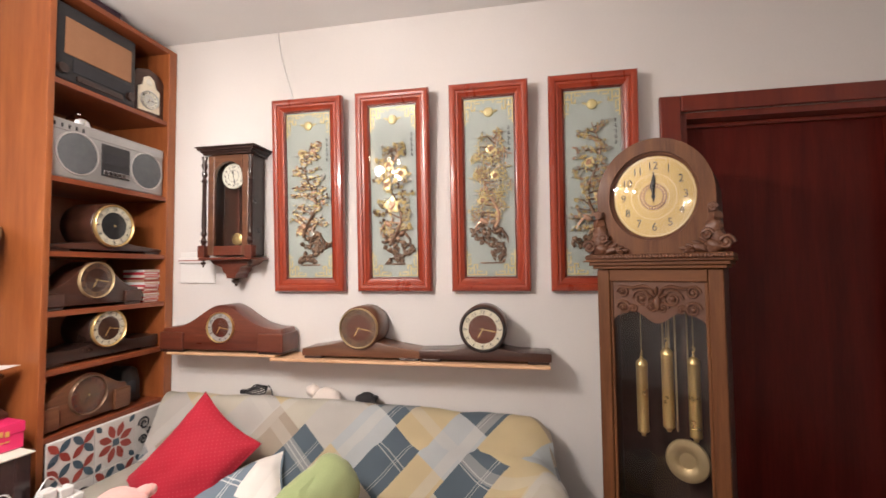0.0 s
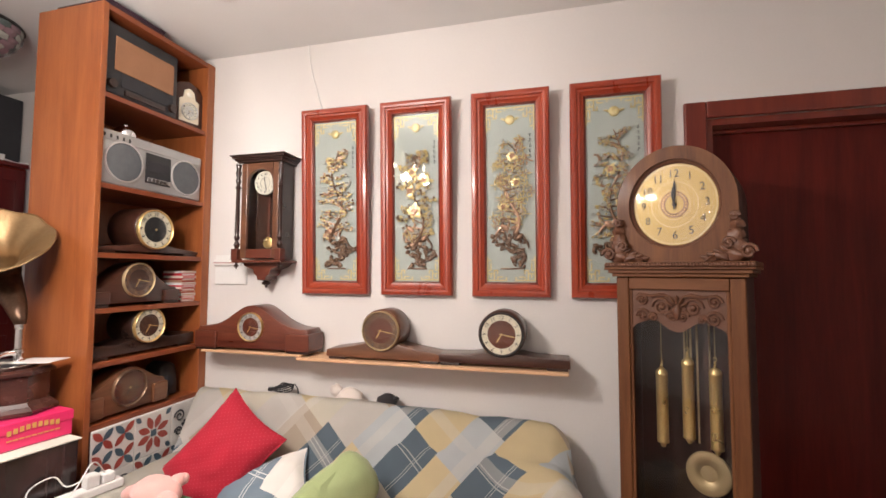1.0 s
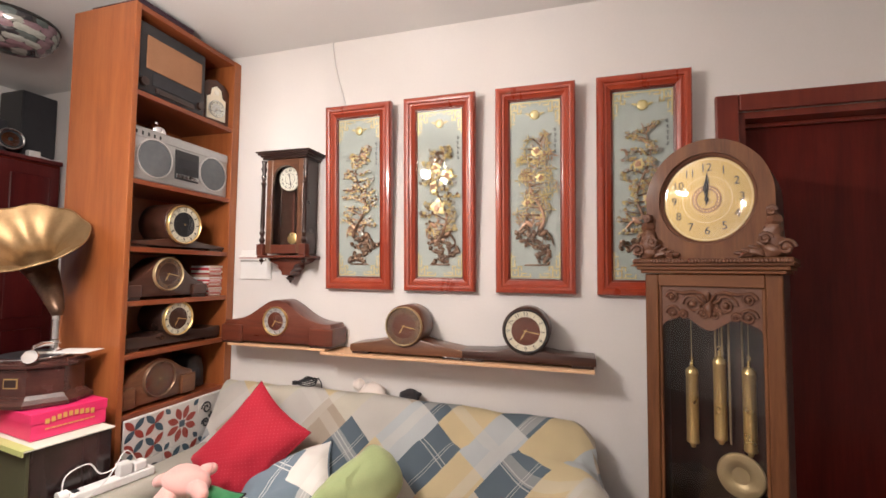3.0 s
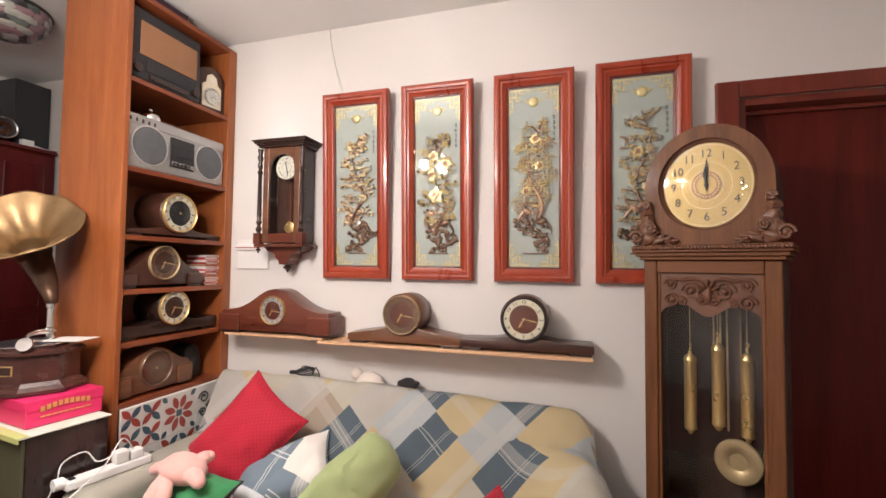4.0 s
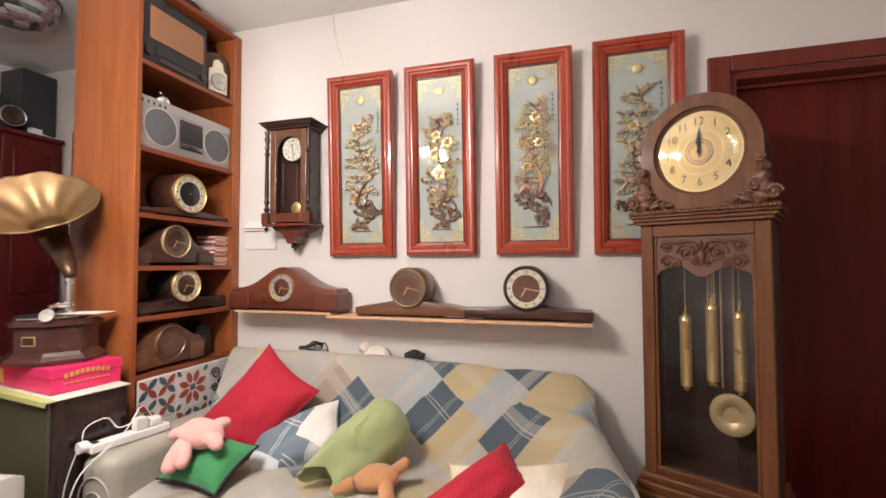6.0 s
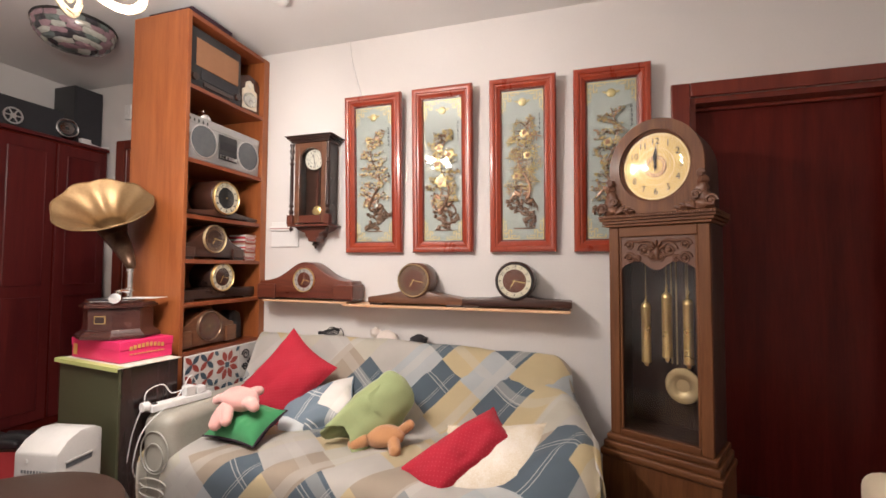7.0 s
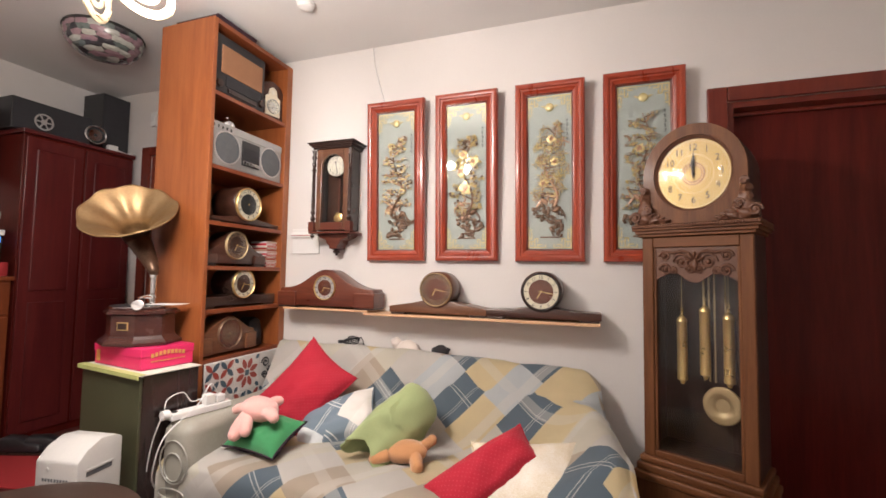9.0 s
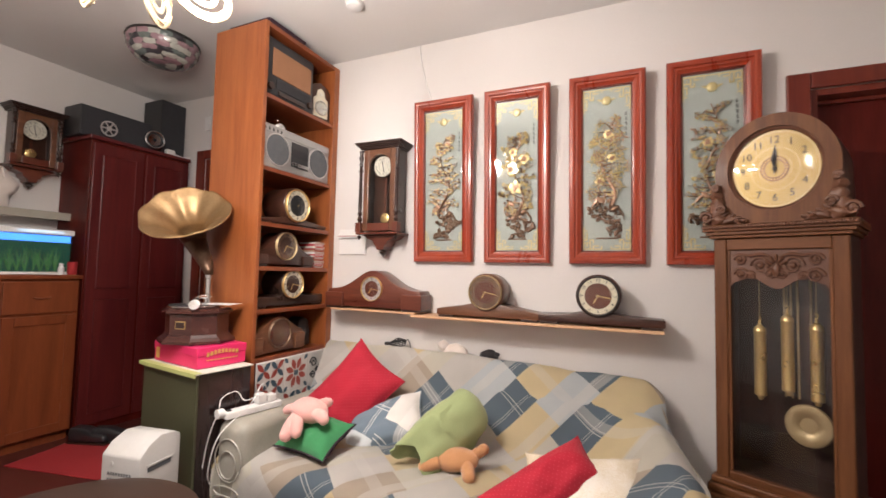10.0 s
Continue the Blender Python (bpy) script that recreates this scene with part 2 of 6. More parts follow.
def thing(name, m, label, category, group="", kind=""):
    ob = new(name)
    ob.empty_display_size = 0.05
    ob.matrix_world = m
    return tagged(ob, label, category, group, kind)


def box(x0, x1, y0, y1, z0, z1, bevel=0.0, bm=None, seg=2):
    b = bmesh.new()
    bmesh.ops.create_cube(b, size=1)
    for v in b.verts:
        v.co = Vector((x0 + (v.co.x + 0.5) * (x1 - x0), y0 + (v.co.y + 0.5) * (y1 - y0), z0 + (v.co.z + 0.5) * (z1 - z0)))
    if bevel:
        bmesh.ops.bevel(b, geom=list(b.edges), offset=bevel, segments=seg, profile=0.5, affect="EDGES")
    if bm is None:
        return b
    join(bm, b)
    return bm


def join(bm, b, m=None):
    """Adds the bmesh b to bm, and frees b."""
    if m is not None:
        b.transform(m)
    tmp = bpy.data.meshes.new("tmp")
    b.to_mesh(tmp)
    b.free()
    bm.from_mesh(tmp)
    bpy.data.meshes.remove(tmp)
    return bm


def lathe(profile, n=32, bm=None, m=None, loop=False):
    """Turned body from (radius, height) pairs, round z."""
    b = bmesh.new()
    rings = []
    for r, z in profile:
        if r < 1e-5:
            rings.append([b.verts.new((0, 0, z))])
        else:
            rings.append([b.verts.new((r * math.cos(2 * math.pi * i / n), r * math.sin(2 * math.pi * i / n), z)) for i in range(n)])
    for a, c in zip(rings, rings[1:]):
        for i in range(n):
            j = (i + 1) % n
            if len(a) == 1 and len(c) == 1:
                continue
            if len(a) == 1:
                b.faces.new((a[0], c[i], c[j]))
            elif len(c) == 1:
                b.faces.new((a[i], a[j], c[0]))
            else:
                b.faces.new((a[i], a[j], c[j], c[i]))
    if loop:
        for i in range(n):
            j = (i + 1) % n
            b.faces.new((rings[-1][i], rings[-1][j], rings[0][j], rings[0][i]))
    for ring, flip in ((rings[0], True), (rings[-1], False)):
        if len(ring) > 2 and not loop:
            b.faces.new(ring[::-1] if flip else ring)
    if m is not None:
        b.transform(m)
    if bm is None:
        return b
    return join(bm, b)


def tube(pts, r, n=8, bm=None, closed=False):
    """A round bar along points; r may be a list."""
    b = bmesh.new()
    pts = [Vector(p) for p in pts]
    k = len(pts)
    rings = []
    up = Vector((0.13, 0.31, 0.94))
    for i, p in enumerate(pts):
        if closed:
            d = pts[(i + 1) % k] - pts[i - 1]
        else:
            d = pts[min(i + 1, k - 1)] - pts[max(i - 1, 0)]
        d.normalize()
        s = d.cross(up)
        if s.length < 0.05:
            s = d.cross(Vector((1, 0, 0)))
        s.normalize()
        w = s.cross(d)
        rad = r[i] if isinstance(r, (list, tuple)) else r
        rings.append([b.verts.new(p + rad * (math.cos(2 * math.pi * j / n) * s + math.sin(2 * math.pi * j / n) * w)) for j in range(n)])
    for i in range(k if closed else k - 1):
        a, c = rings[i], rings[(i + 1) % k]
        for j in range(n):
            b.faces.new((a[j], a[(j + 1) % n], c[(j + 1) % n], c[j]))
    if not closed:
        b.faces.new(rings[0][::-1])
        b.faces.new(rings[-1])
    return b if bm is None else join(bm, b)


def prism(outline, y0, y1, bevel=0.0, bm=None, hole=None):
    """A solid from an outline in x and z, thick along y."""
    b = bmesh.new()
    f = b.faces.new([b.verts.new((x, y0, z)) for x, z in outline])
    r = bmesh.ops.extrude_face_region(b, geom=[f])
    bmesh.ops.translate(b, verts=[v for v in r["geom"] if isinstance(v, bmesh.types.BMVert)], vec=(0, y1 - y0, 0))
    bmesh.ops.recalc_face_normals(b, faces=b.faces)
    if bevel:
        es = [e for e in b.edges if len(e.link_faces) == 2 and e.calc_face_angle(0) > 0.6]
        bmesh.ops.bevel(b, geom=es, offset=bevel, segments=2, profile=0.5, affect="EDGES")
    return b if bm is None else join(bm, b)


def ring_prism(outer, inner, y0, y1):
    """A flat ring between two outlines with the same count of points."""
    b = bmesh.new()
    n = len(outer)
    vo = [[b.verts.new((x, y, z)) for x, z in outer] for y in (y0, y1)]
    vi = [[b.verts.new((x, y, z)) for x, z in inner] for y in (y0, y1)]
    for i in range(n):
        j = (i + 1) % n
        b.faces.new((vo[0][i], vo[0][j], vi[0][j], vi[0][i]))
        b.faces.new((vo[1][j], vo[1][i], vi[1][i], vi[1][j]))
        b.faces.new((vo[0][j], vo[0][i], vo[1][i], vo[1][j]))
        b.faces.new((vi[0][i], vi[0][j], vi[1][j], vi[1][i]))
    return b


def circle(r, n=40, cx=0.0, cz=0.0):
    return [(cx + r * math.cos(2 * math.pi * i / n), cz + r * math.sin(2 * math.pi * i / n)) for i in range(n)]


def blob(rx, ry, rz, m=None, bm=None, rough=0.0, seed=0, u=20, v=12):
    """A soft rounded lump."""
    b = bmesh.new()
    bmesh.ops.create_uvsphere(b, u_segments=u, v_segments=v, radius=1)
    for w in b.verts:
        k = 1 + rough * noise.noise(w.co * 1.7 + Vector((seed * 3.1, seed, 0)))
        w.co = Vector((w.co.x * rx * k, w.co.y * ry * k, w.co.z * rz * k))
    if m is not None:
        b.transform(m)
    return b if bm is None else join(bm, b)


FRONT = pose(0, 0, 0, 90, 0, 0)      # turns a lathe's axis from +z to -y


def text_mesh(body, size, m, material, parent, name="numeral", depth=0.0008):
    cu = bpy.data.curves.new(name, "FONT")
    cu.body, cu.size, cu.extrude, cu.align_x, cu.align_y = body, size, depth, "CENTER", "CENTER"
    cu.resolution_u = 3
    tmp = new("tmp_text", cu)
    bpy.context.view_layer.update()
    me = bpy.data.meshes.new_from_object(tmp)
    bpy.data.objects.remove(tmp)
    bpy.data.curves.remove(cu)
    me.name = name
    me.materials.clear()
    me.materials.append(material)
    ob = new(name, me)
    ob.parent = parent
    ob.matrix_local = m
    return ob


# ---- the room ----
CEIL = 2.70


def structure(name, bm, mat, label):
    return tagged(part(name, bm, mat), label, name.split("_")[0], kind="structure")


structure("floor", box(-4.4, 2.2, -3.6, 0.5, -0.1, 0.0), M["floor"], "dark red varnished floor of the room")
structure("ceiling", box(-4.4, 2.2, -3.6, 0.5, CEIL, CEIL + 0.1), M["ceiling"], "plain off-white painted ceiling")
DX0, DX1, DZ = 0.528, 1.43, 2.087
wb = box(-2.56, DX0, 0, 0.2, 0, CEIL)
box(DX1, 2.0, 0, 0.2, 0, CEIL, bm=wb)
box(DX0, DX1, 0, 0.2, DZ, CEIL, bm=wb)
structure("wall_back", wb, M["plaster"], "warm white plastered wall behind the sofa")
AX0, AX1, AZ = -3.62, -2.88, 2.14
AY = 0.08
wa = box(-4.18, AX0, AY, AY + 0.2, 0, CEIL)
box(AX1, -2.561, AY, AY + 0.2, 0, CEIL, bm=wa)
box(AX0, AX1, AY, AY + 0.2, AZ, CEIL, bm=wa)
structure("wall_alcove", wa, M["plaster"], "white plastered wall of the alcove beside the bookcase")
structure("wall_left", box(-4.38, -4.18, -3.6, AY + 0.2, 0, CEIL), M["plaster"], "white plastered wall behind the wardrobe")
structure("wall_right", box(2.0, 2.2, -3.6, 0.2, 0, CEIL), M["plaster"], "plain white plastered side wall")
# unseen wall; its distance is made up to bounce more light back
structure("wall_front", box(-4.18, 2.0, -3.6, -3.4, 0, CEIL), M["plaster"], "unseen white wall opposite the sofa, set close for bounce light")


def door_unit(name, x0, x1, zt, ywall, label):
    """A closed door set back in its opening, with architrave."""
    d = thing(name, pose(x0, ywall, 0), label, "door", kind="structure")
    w = x1 - x0
    for a, b2 in ((-0.09, 0.0), (w, w + 0.09)):
        part("architrave", box(a, b2, -0.025, 0.0, 0, zt + 0.075, 0.006), M["door_frame"], d)
    part("architrave", box(0.001, w - 0.001, -0.025, 0.0, zt, zt + 0.075, 0.006), M["door_frame"], d)
    part("jamb", box(0.0, 0.03, 0.002, 0.198, 0, zt), M["door_frame"], d)
    part("jamb", box(w - 0.03, w, 0.002, 0.198, 0, zt), M["door_frame"], d)
    part("lintel", box(0.031, w - 0.031, 0.002, 0.198, zt - 0.03, zt - 0.001), M["door_frame"], d)
    part("leaf", box(0.032, w - 0.032, 0.10, 0.14, 0.005, zt - 0.032, 0.003), M["door"], d)
    part("bead", box(0.031, w - 0.031, 0.075, 0.098, zt - 0.05, zt - 0.031, 0.004), M["door_frame"], d)
    return d


door_unit("door_1", DX0, DX1, DZ, 0.0, "closed dark mahogany door in a red-brown frame")
door_unit("door_2", AX0, AX1, AZ, AY, "closed dark red door in the alcove wall")


# ---- bookcase ----
BX0, BX1, BY0, BY1, BZ1 = -2.56, -2.15, -0.685, -0.004, 2.645
SHELVES = [2.225, 1.797, 1.474, 1.217, 0.970, 0.694]


def bookcase():
    t = thing("bookcase", pose(0, 0, 0), "tall orange teak open bookcase with six shelves of clocks", "bookcase")
    part("side_panel", box(BX0, BX1, BY0, BY0 + 0.028, 0, BZ1, 0.003), M["case"], t)
    part("side_panel", box(BX0, BX1, BY1 - 0.055, BY1, 0, BZ1, 0.003), M["case"], t)
    part("back_panel", box(BX0, BX0 + 0.015, BY0 + 0.029, BY1 - 0.056, 0.7, BZ1 - 0.002), M["case"], t)
    part("top_board", box(BX0 + 0.016, BX1 - 0.001, BY0 + 0.029, BY1 - 0.056, BZ1 - 0.028, BZ1 - 0.001, 0.002), M["case_y"], t)
    for z in SHELVES:
        part("shelf", box(BX0 + 0.016, BX1 - 0.004, BY0 + 0.029, BY1 - 0.056, z - 0.024, z, 0.002), M["case_y"], t)
    return t


bookcase()


# ---- framed relief pictures ----
def frame_moulding(w, h, prof):
    """Mitred moulding round a w by h opening's outside; prof: (inset, depth) pairs."""
    b = bmesh.new()
    rings = []
    for inset, d in prof:
        rings.append([b.verts.new(p) for p in ((inset, -d, inset), (w - inset, -d, inset), (w - inset, -d, h - inset), (inset, -d, h - inset))])
    for a, c in zip(rings, rings[1:] + rings[:1]):
        for i in range(4):
            j = (i + 1) % 4
            b.faces.new((a[i], a[j], c[j], c[i]))
    return b


def fret_corner(bm, x, z, sx, sz, k=0.0165):
    """Open key fretwork of thin gold bars in a corner of a panel."""
    w = 0.0064
    lines = [((0, 0), (5.6, 0)), ((0, 0), (0, 7)), ((0, 2), (2, 2)), ((2, 0), (2, 2)), ((1, 1), (1, 2)), ((3, 0), (3, 1)), ((3, 1), (4.4, 1)), ((0, 3), (1, 3)), ((1, 3), (1, 5)), ((0, 6), (1, 6)), ((2, 3), (3, 3)), ((2, 2), (2, 3)), ((3, 2), (3, 3)), ((5.6, 0), (5.6, 0.8))]
    for (a, b2), (c, d) in lines:
        xs = sorted((x + sx * a * k, x + sx * c * k))
        zs = sorted((z + sz * b2 * k, z + sz * d * k))
        box(xs[0] - w / 2, xs[1] + w / 2, -0.0032, 0.0, zs[0] - w / 2, zs[1] + w / 2, bm=bm)


def leaf_star(bm, x, z, r, n, rnd, y=-0.008, lift=0.006, narrow=0.28):
    """A cluster of small pointed leaves standing off the panel."""
    for i in range(n):
        a = 2 * math.pi * i / n + rnd.uniform(-0.3, 0.3)
        l = r * rnd.uniform(0.7, 1.15)
        w = l * narrow
        dx, dz = math.cos(a), math.sin(a)
        yy = y - rnd.uniform(0, lift)
        v = [bm.verts.new((x, yy, z)), bm.verts.new((x + dx * l * 0.5 - dz * w, yy - 0.002, z + dz * l * 0.5 + dx * w)), bm.verts.new((x + dx * l, yy, z + dz * l)), bm.verts.new((x + dx * l * 0.5 + dz * w, yy - 0.002, z + dz * l * 0.5 - dx * w)), bm.verts.new((x + dx * l * 0.5, yy - 0.006, z + dz * l * 0.5))]
        for p, q in ((0, 1), (1, 2), (2, 3), (3, 0)):
            bm.faces.new((v[p], v[q], v[4]))


def relief_picture(x0, w, h, z0, seed, kind, label):
    rnd = random.Random(seed)
    t = thing("framed_relief", pose(x0, -0.002, z0, 2.6, 0, 0), label, "picture", "framed reliefs on the wall")
    part("frame", frame_moulding(w, h, [(0.0, 0.0), (0.0, 0.030), (0.006, 0.040), (0.020, 0.043), (0.030, 0.040), (0.034, 0.033), (0.044, 0.033), (0.050, 0.028), (0.062, 0.024), (0.064, 0.0)]), M["frame"], t, smooth=25)
    part("liner", frame_moulding(w, h, [(0.0635, 0.0), (0.0635, 0.020), (0.071, 0.016), (0.071, 0.0)]), M["door_frame"], t)
    part("panel", box(0.064, w - 0.064, -0.006, 0.0, 0.064, h - 0.064), M["panel"], t, "grey-green silk panel")
    g = part("glass", box(0.066, w - 0.066, -0.0235, -0.0215, 0.066, h - 0.066), M["glass"], t)
    g.visible_shadow = False
    sub = new("relief")
    sub.parent = t
    sub.location = (0, -0.006, 0)
    cx, pz, ph = w / 2, 0.071, h - 0.142
    gold, cop, bro, pew = (bmesh.new() for _ in range(4))
    # corner fretwork and the sun among clouds
    for sx, xx in ((1, 0.075), (-1, w - 0.075)):
        fret_corner(gold, xx, h - 0.080, sx, -1)
        fret_corner(gold, xx, 0.080, sx, 1)
    box(0.078, w - 0.078, -0.003, 0, h - 0.084, h - 0.079, bm=gold)
    blob(0.024, 0.009, 0.024, pose(cx, -0.004, h - 0.142), gold)
    for s in (-1, 1):
        for k in range(2):
            blob(0.011, 0.003, 0.004, pose(cx + s * (0.027 + 0.009 * k), -0.003, h - 0.140 + 0.006 * k), gold, u=10, v=6)
    # pierced rockwork at the foot
    zb = 0.142
    tx = cx + 0.006
    box(cx - 0.052, cx + 0.056, -0.006, 0, zb - 0.008, zb, 0.002, bro)
    rock_h = (0.20, 0.15, 0.24, 0.15)[kind]
    for i in range(110):
        q = rnd.random()
        xx = tx + 0.030 * math.sin(q * 6.0 + seed) + rnd.uniform(-1, 1) * (0.058 - 0.022 * math.sin(q * 9))
        blob(rnd.uniform(0.006, 0.015), rnd.uniform(0.005, 0.011), rnd.uniform(0.005, 0.012), pose(xx, -0.006, zb + 0.004 + q * rock_h, 0, rnd.uniform(-50, 50), 0), bro if q < 0.75 or rnd.random() < 0.5 else cop, 0.5, i, 10, 6)
    # winding trunk and its branches
    zt0, zt1 = zb + rock_h * 0.7, (0.775, 0.755, 0.760, 0.790)[kind]
    pts = []
    for i in range(22):
        q = i / 21
        pts.append(Vector((tx + 0.036 * math.sin(q * 8.5 + seed) * (1.1 - 0.5 * q), -0.008 - 0.004 * math.sin(q * 9), zt0 + (zt1 - zt0) * q)))
    tube(pts, [0.0095 * (1 - 0.75 * i / 21) for i in range(22)], 7, (bro, bro, cop, bro)[kind])
    tips = []
    for i in range(36):
        q = 0.06 + 0.92 * (i + rnd.random()) / 36
        p = pts[int(q * 21)]
        side = 1 if i % 2 else -1
        reach = rnd.uniform(0.3, 1.0) * (0.108 - 0.045 * q * q)
        e = Vector((cx + side * reach, -0.010, p.z + rnd.uniform(-0.005, 0.045)))
        mid = (p + e) / 2 + Vector((0, -0.003, rnd.uniform(-0.006, 0.018)))
        tube([p, mid, e], [0.0045, 0.0034, 0.0018], 5, bro if i % 3 else cop)
        for f in (0.35, 0.6, 0.8, 1.0):
            tips.append((p.lerp(mid, f * 2) if f < 0.5 else mid.lerp(e, f * 2 - 1), q))
    # foliage and blossom along the branches
    for i, (p, q) in enumerate(tips):
        for k in range(4):
            xx = min(max(p.x + rnd.uniform(-0.014, 0.014), 0.088), w - 0.088)
            zz = p.z + rnd.uniform(-0.012, 0.013)
            if kind == 0:
                col = rnd.choice((gold, gold, pew, cop, bro))
                blob(rnd.uniform(0.005, 0.011), 0.005, rnd.uniform(0.0035, 0.006), pose(xx, -0.012, zz, 0, rnd.uniform(-30, 30), 0), col, 0.4, i + k, 8, 5)
            elif kind == 1 and k < 3:
                leaf_star(rnd.choice((gold, gold, pew, bro)), xx, zz, rnd.uniform(0.008, 0.015), 6, rnd, narrow=0.36)
            elif kind == 2 and k < 2 and i % 4 != 1:
                leaf_star(rnd.choice((gold, gold, cop, pew)), xx, zz, rnd.uniform(0.018, 0.034), 4, rnd, narrow=0.14)
            elif kind == 3:
                leaf_star(rnd.choice((gold, pew, pew, gold, cop)), xx, zz, rnd.uniform(0.006, 0.010), 5, rnd, narrow=0.5)
    blooms = ((), ((cx - 0.008, zb + 0.295, 0.034), (cx - 0.03, zb + 0.40, 0.026), (cx + 0.045, zb + 0.455, 0.026), (cx - 0.02, zb + 0.50, 0.022)), ((cx - 0.035, zb + 0.30, 0.020), (cx + 0.03, zb + 0.42, 0.020), (cx + 0.01, zb + 0.55, 0.022)), ((cx - 0.02, zb + 0.46, 0.022), (cx + 0.02, zb + 0.30, 0.022)))[kind]
    for xx, zz, r in blooms:
        leaf_star(gold, xx, zz, r * 1.35, 11, rnd, y=-0.011, narrow=0.34)
        leaf_star(cop, xx, zz, r * 0.8, 9, rnd, y=-0.016, narrow=0.42)
        blob(r * 0.28, 0.006, r * 0.28, pose(xx, -0.018, zz), cop, u=10, v=6)
    # pair of cranes or pheasants at the foot of the tree
    for s, zz, m1 in ((-1, zb + 0.20, cop), (1, zb + 0.15, bro)):
        bx = tx + s * 0.036
        blob(0.024, 0.012, 0.013, pose(bx, -0.010, zz, 0, -35 * s, 0), m1, 0.2, 3, 14, 8)
        tube([(bx - s * 0.016, -0.012, zz + 0.008), (bx - s * 0.026, -0.013, zz + 0.026), (bx - s * 0.018, -0.013, zz + 0.042), (bx - s * 0.024, -0.013, zz + 0.048)], [0.007, 0.005, 0.004, 0.003], 6, pew if kind == 0 else m1)
        tube([(bx + s * 0.018, -0.010, zz), (bx + s * 0.040, -0.010, zz - 0.03), (bx + s * 0.045, -0.009, zz - 0.06)], [0.008, 0.006, 0.001], 6, m1)
        for dx in (-0.004, 0.006):
            tube([(bx + dx, -0.008, zz - 0.008), (bx + dx * 1.5, -0.007, zz - 0.05)], 0.0016, 5, bro)
    tagged(part("gilded_relief", gold, M["gold"], sub, smooth=50), kind="stuff")
    tagged(part("copper_relief", cop, M["copper"], sub, smooth=50), kind="stuff")
    tagged(part("bronze_relief", bro, M["bronze"], sub, smooth=50), kind="stuff")
    tagged(part("silvery_relief", pew, M["pewter"], sub, smooth=50), kind="stuff")
    # column of small writing, too fine to read
    ink = bmesh.new()
    zz = h - 0.215
    for i in range(5):
        for k in range(3):
            a = rnd.uniform(-0.003, 0.003)
            box(w - 0.100 + a, w - 0.088 + a, -0.0015, 0, zz - 0.006 * k - 0.0012, zz - 0.006 * k + 0.0012, bm=ink)
        box(w - 0.095, w - 0.093, -0.0015, 0, zz - 0.015, zz + 0.003, bm=ink)
        zz -= 0.026
    tagged(part("writing", ink, M["ink"], sub), kind="stuff")
    return t


PICTURES = [(-1.497, 0.393, "red lacquered frame with a gilded relief of a pine tree"), (-1.029, 0.385, "red lacquered frame with a gilded relief of peonies"), (-0.540, 0.382, "red lacquered frame with a gilded relief of bamboo and flowers"), (-0.064, 0.398, "red lacquered frame with a gilded relief of plum blossom")]
for i, (x, w, lab) in enumerate(PICTURES):
    relief_picture(x, w, 1.016, 1.270, 11 + i, i, lab)


# ---- wall shelf ----
t = thing("wall_shelf", pose(-2.03, 0, 0.962), "narrow pale pine wall shelf carrying three mantel clocks", "shelf")
part("board", box(0.0, 0.62, -0.17, -0.001, -0.012, 0.0, 0.002), M["pine"], t)
part("board", box(0.60, 1.945, -0.185, -0.001, -0.026, -0.0125, 0.002), M["pine"], t)


# ---- dials ----
def numeral_ring(parent, r, size, y, mat, words=None, tilt=False):
    words = words or [str(k) for k in range(1, 13)]
    for k, wd in enumerate(words):
        a = radians(90 - 30 * (k + 1))
        m = pose(r * math.cos(a), y, r * math.sin(a), 90, 0, 0)
        if tilt:
            m = m @ pose(0, 0, 0, 0, 0, -30 * (k + 1))
        text_mesh(wd, size, m, mat, parent)


def clock_hand(length, w, angle, y, tail=0.2):
    b = bmesh.new()
    out = [(-w * 0.5, -length * tail), (w * 0.5, -length * tail), (w * 0.55, length * 0.1), (w * 1.3, length * 0.62), (0.0006, length), (-0.0006, length), (-w * 1.3, length * 0.62), (-w * 0.55, length * 0.1)]
    prism(out, y - 0.001, y, bm=b)
    b.transform(pose(0, 0, 0, 0, angle, 0))
    return b


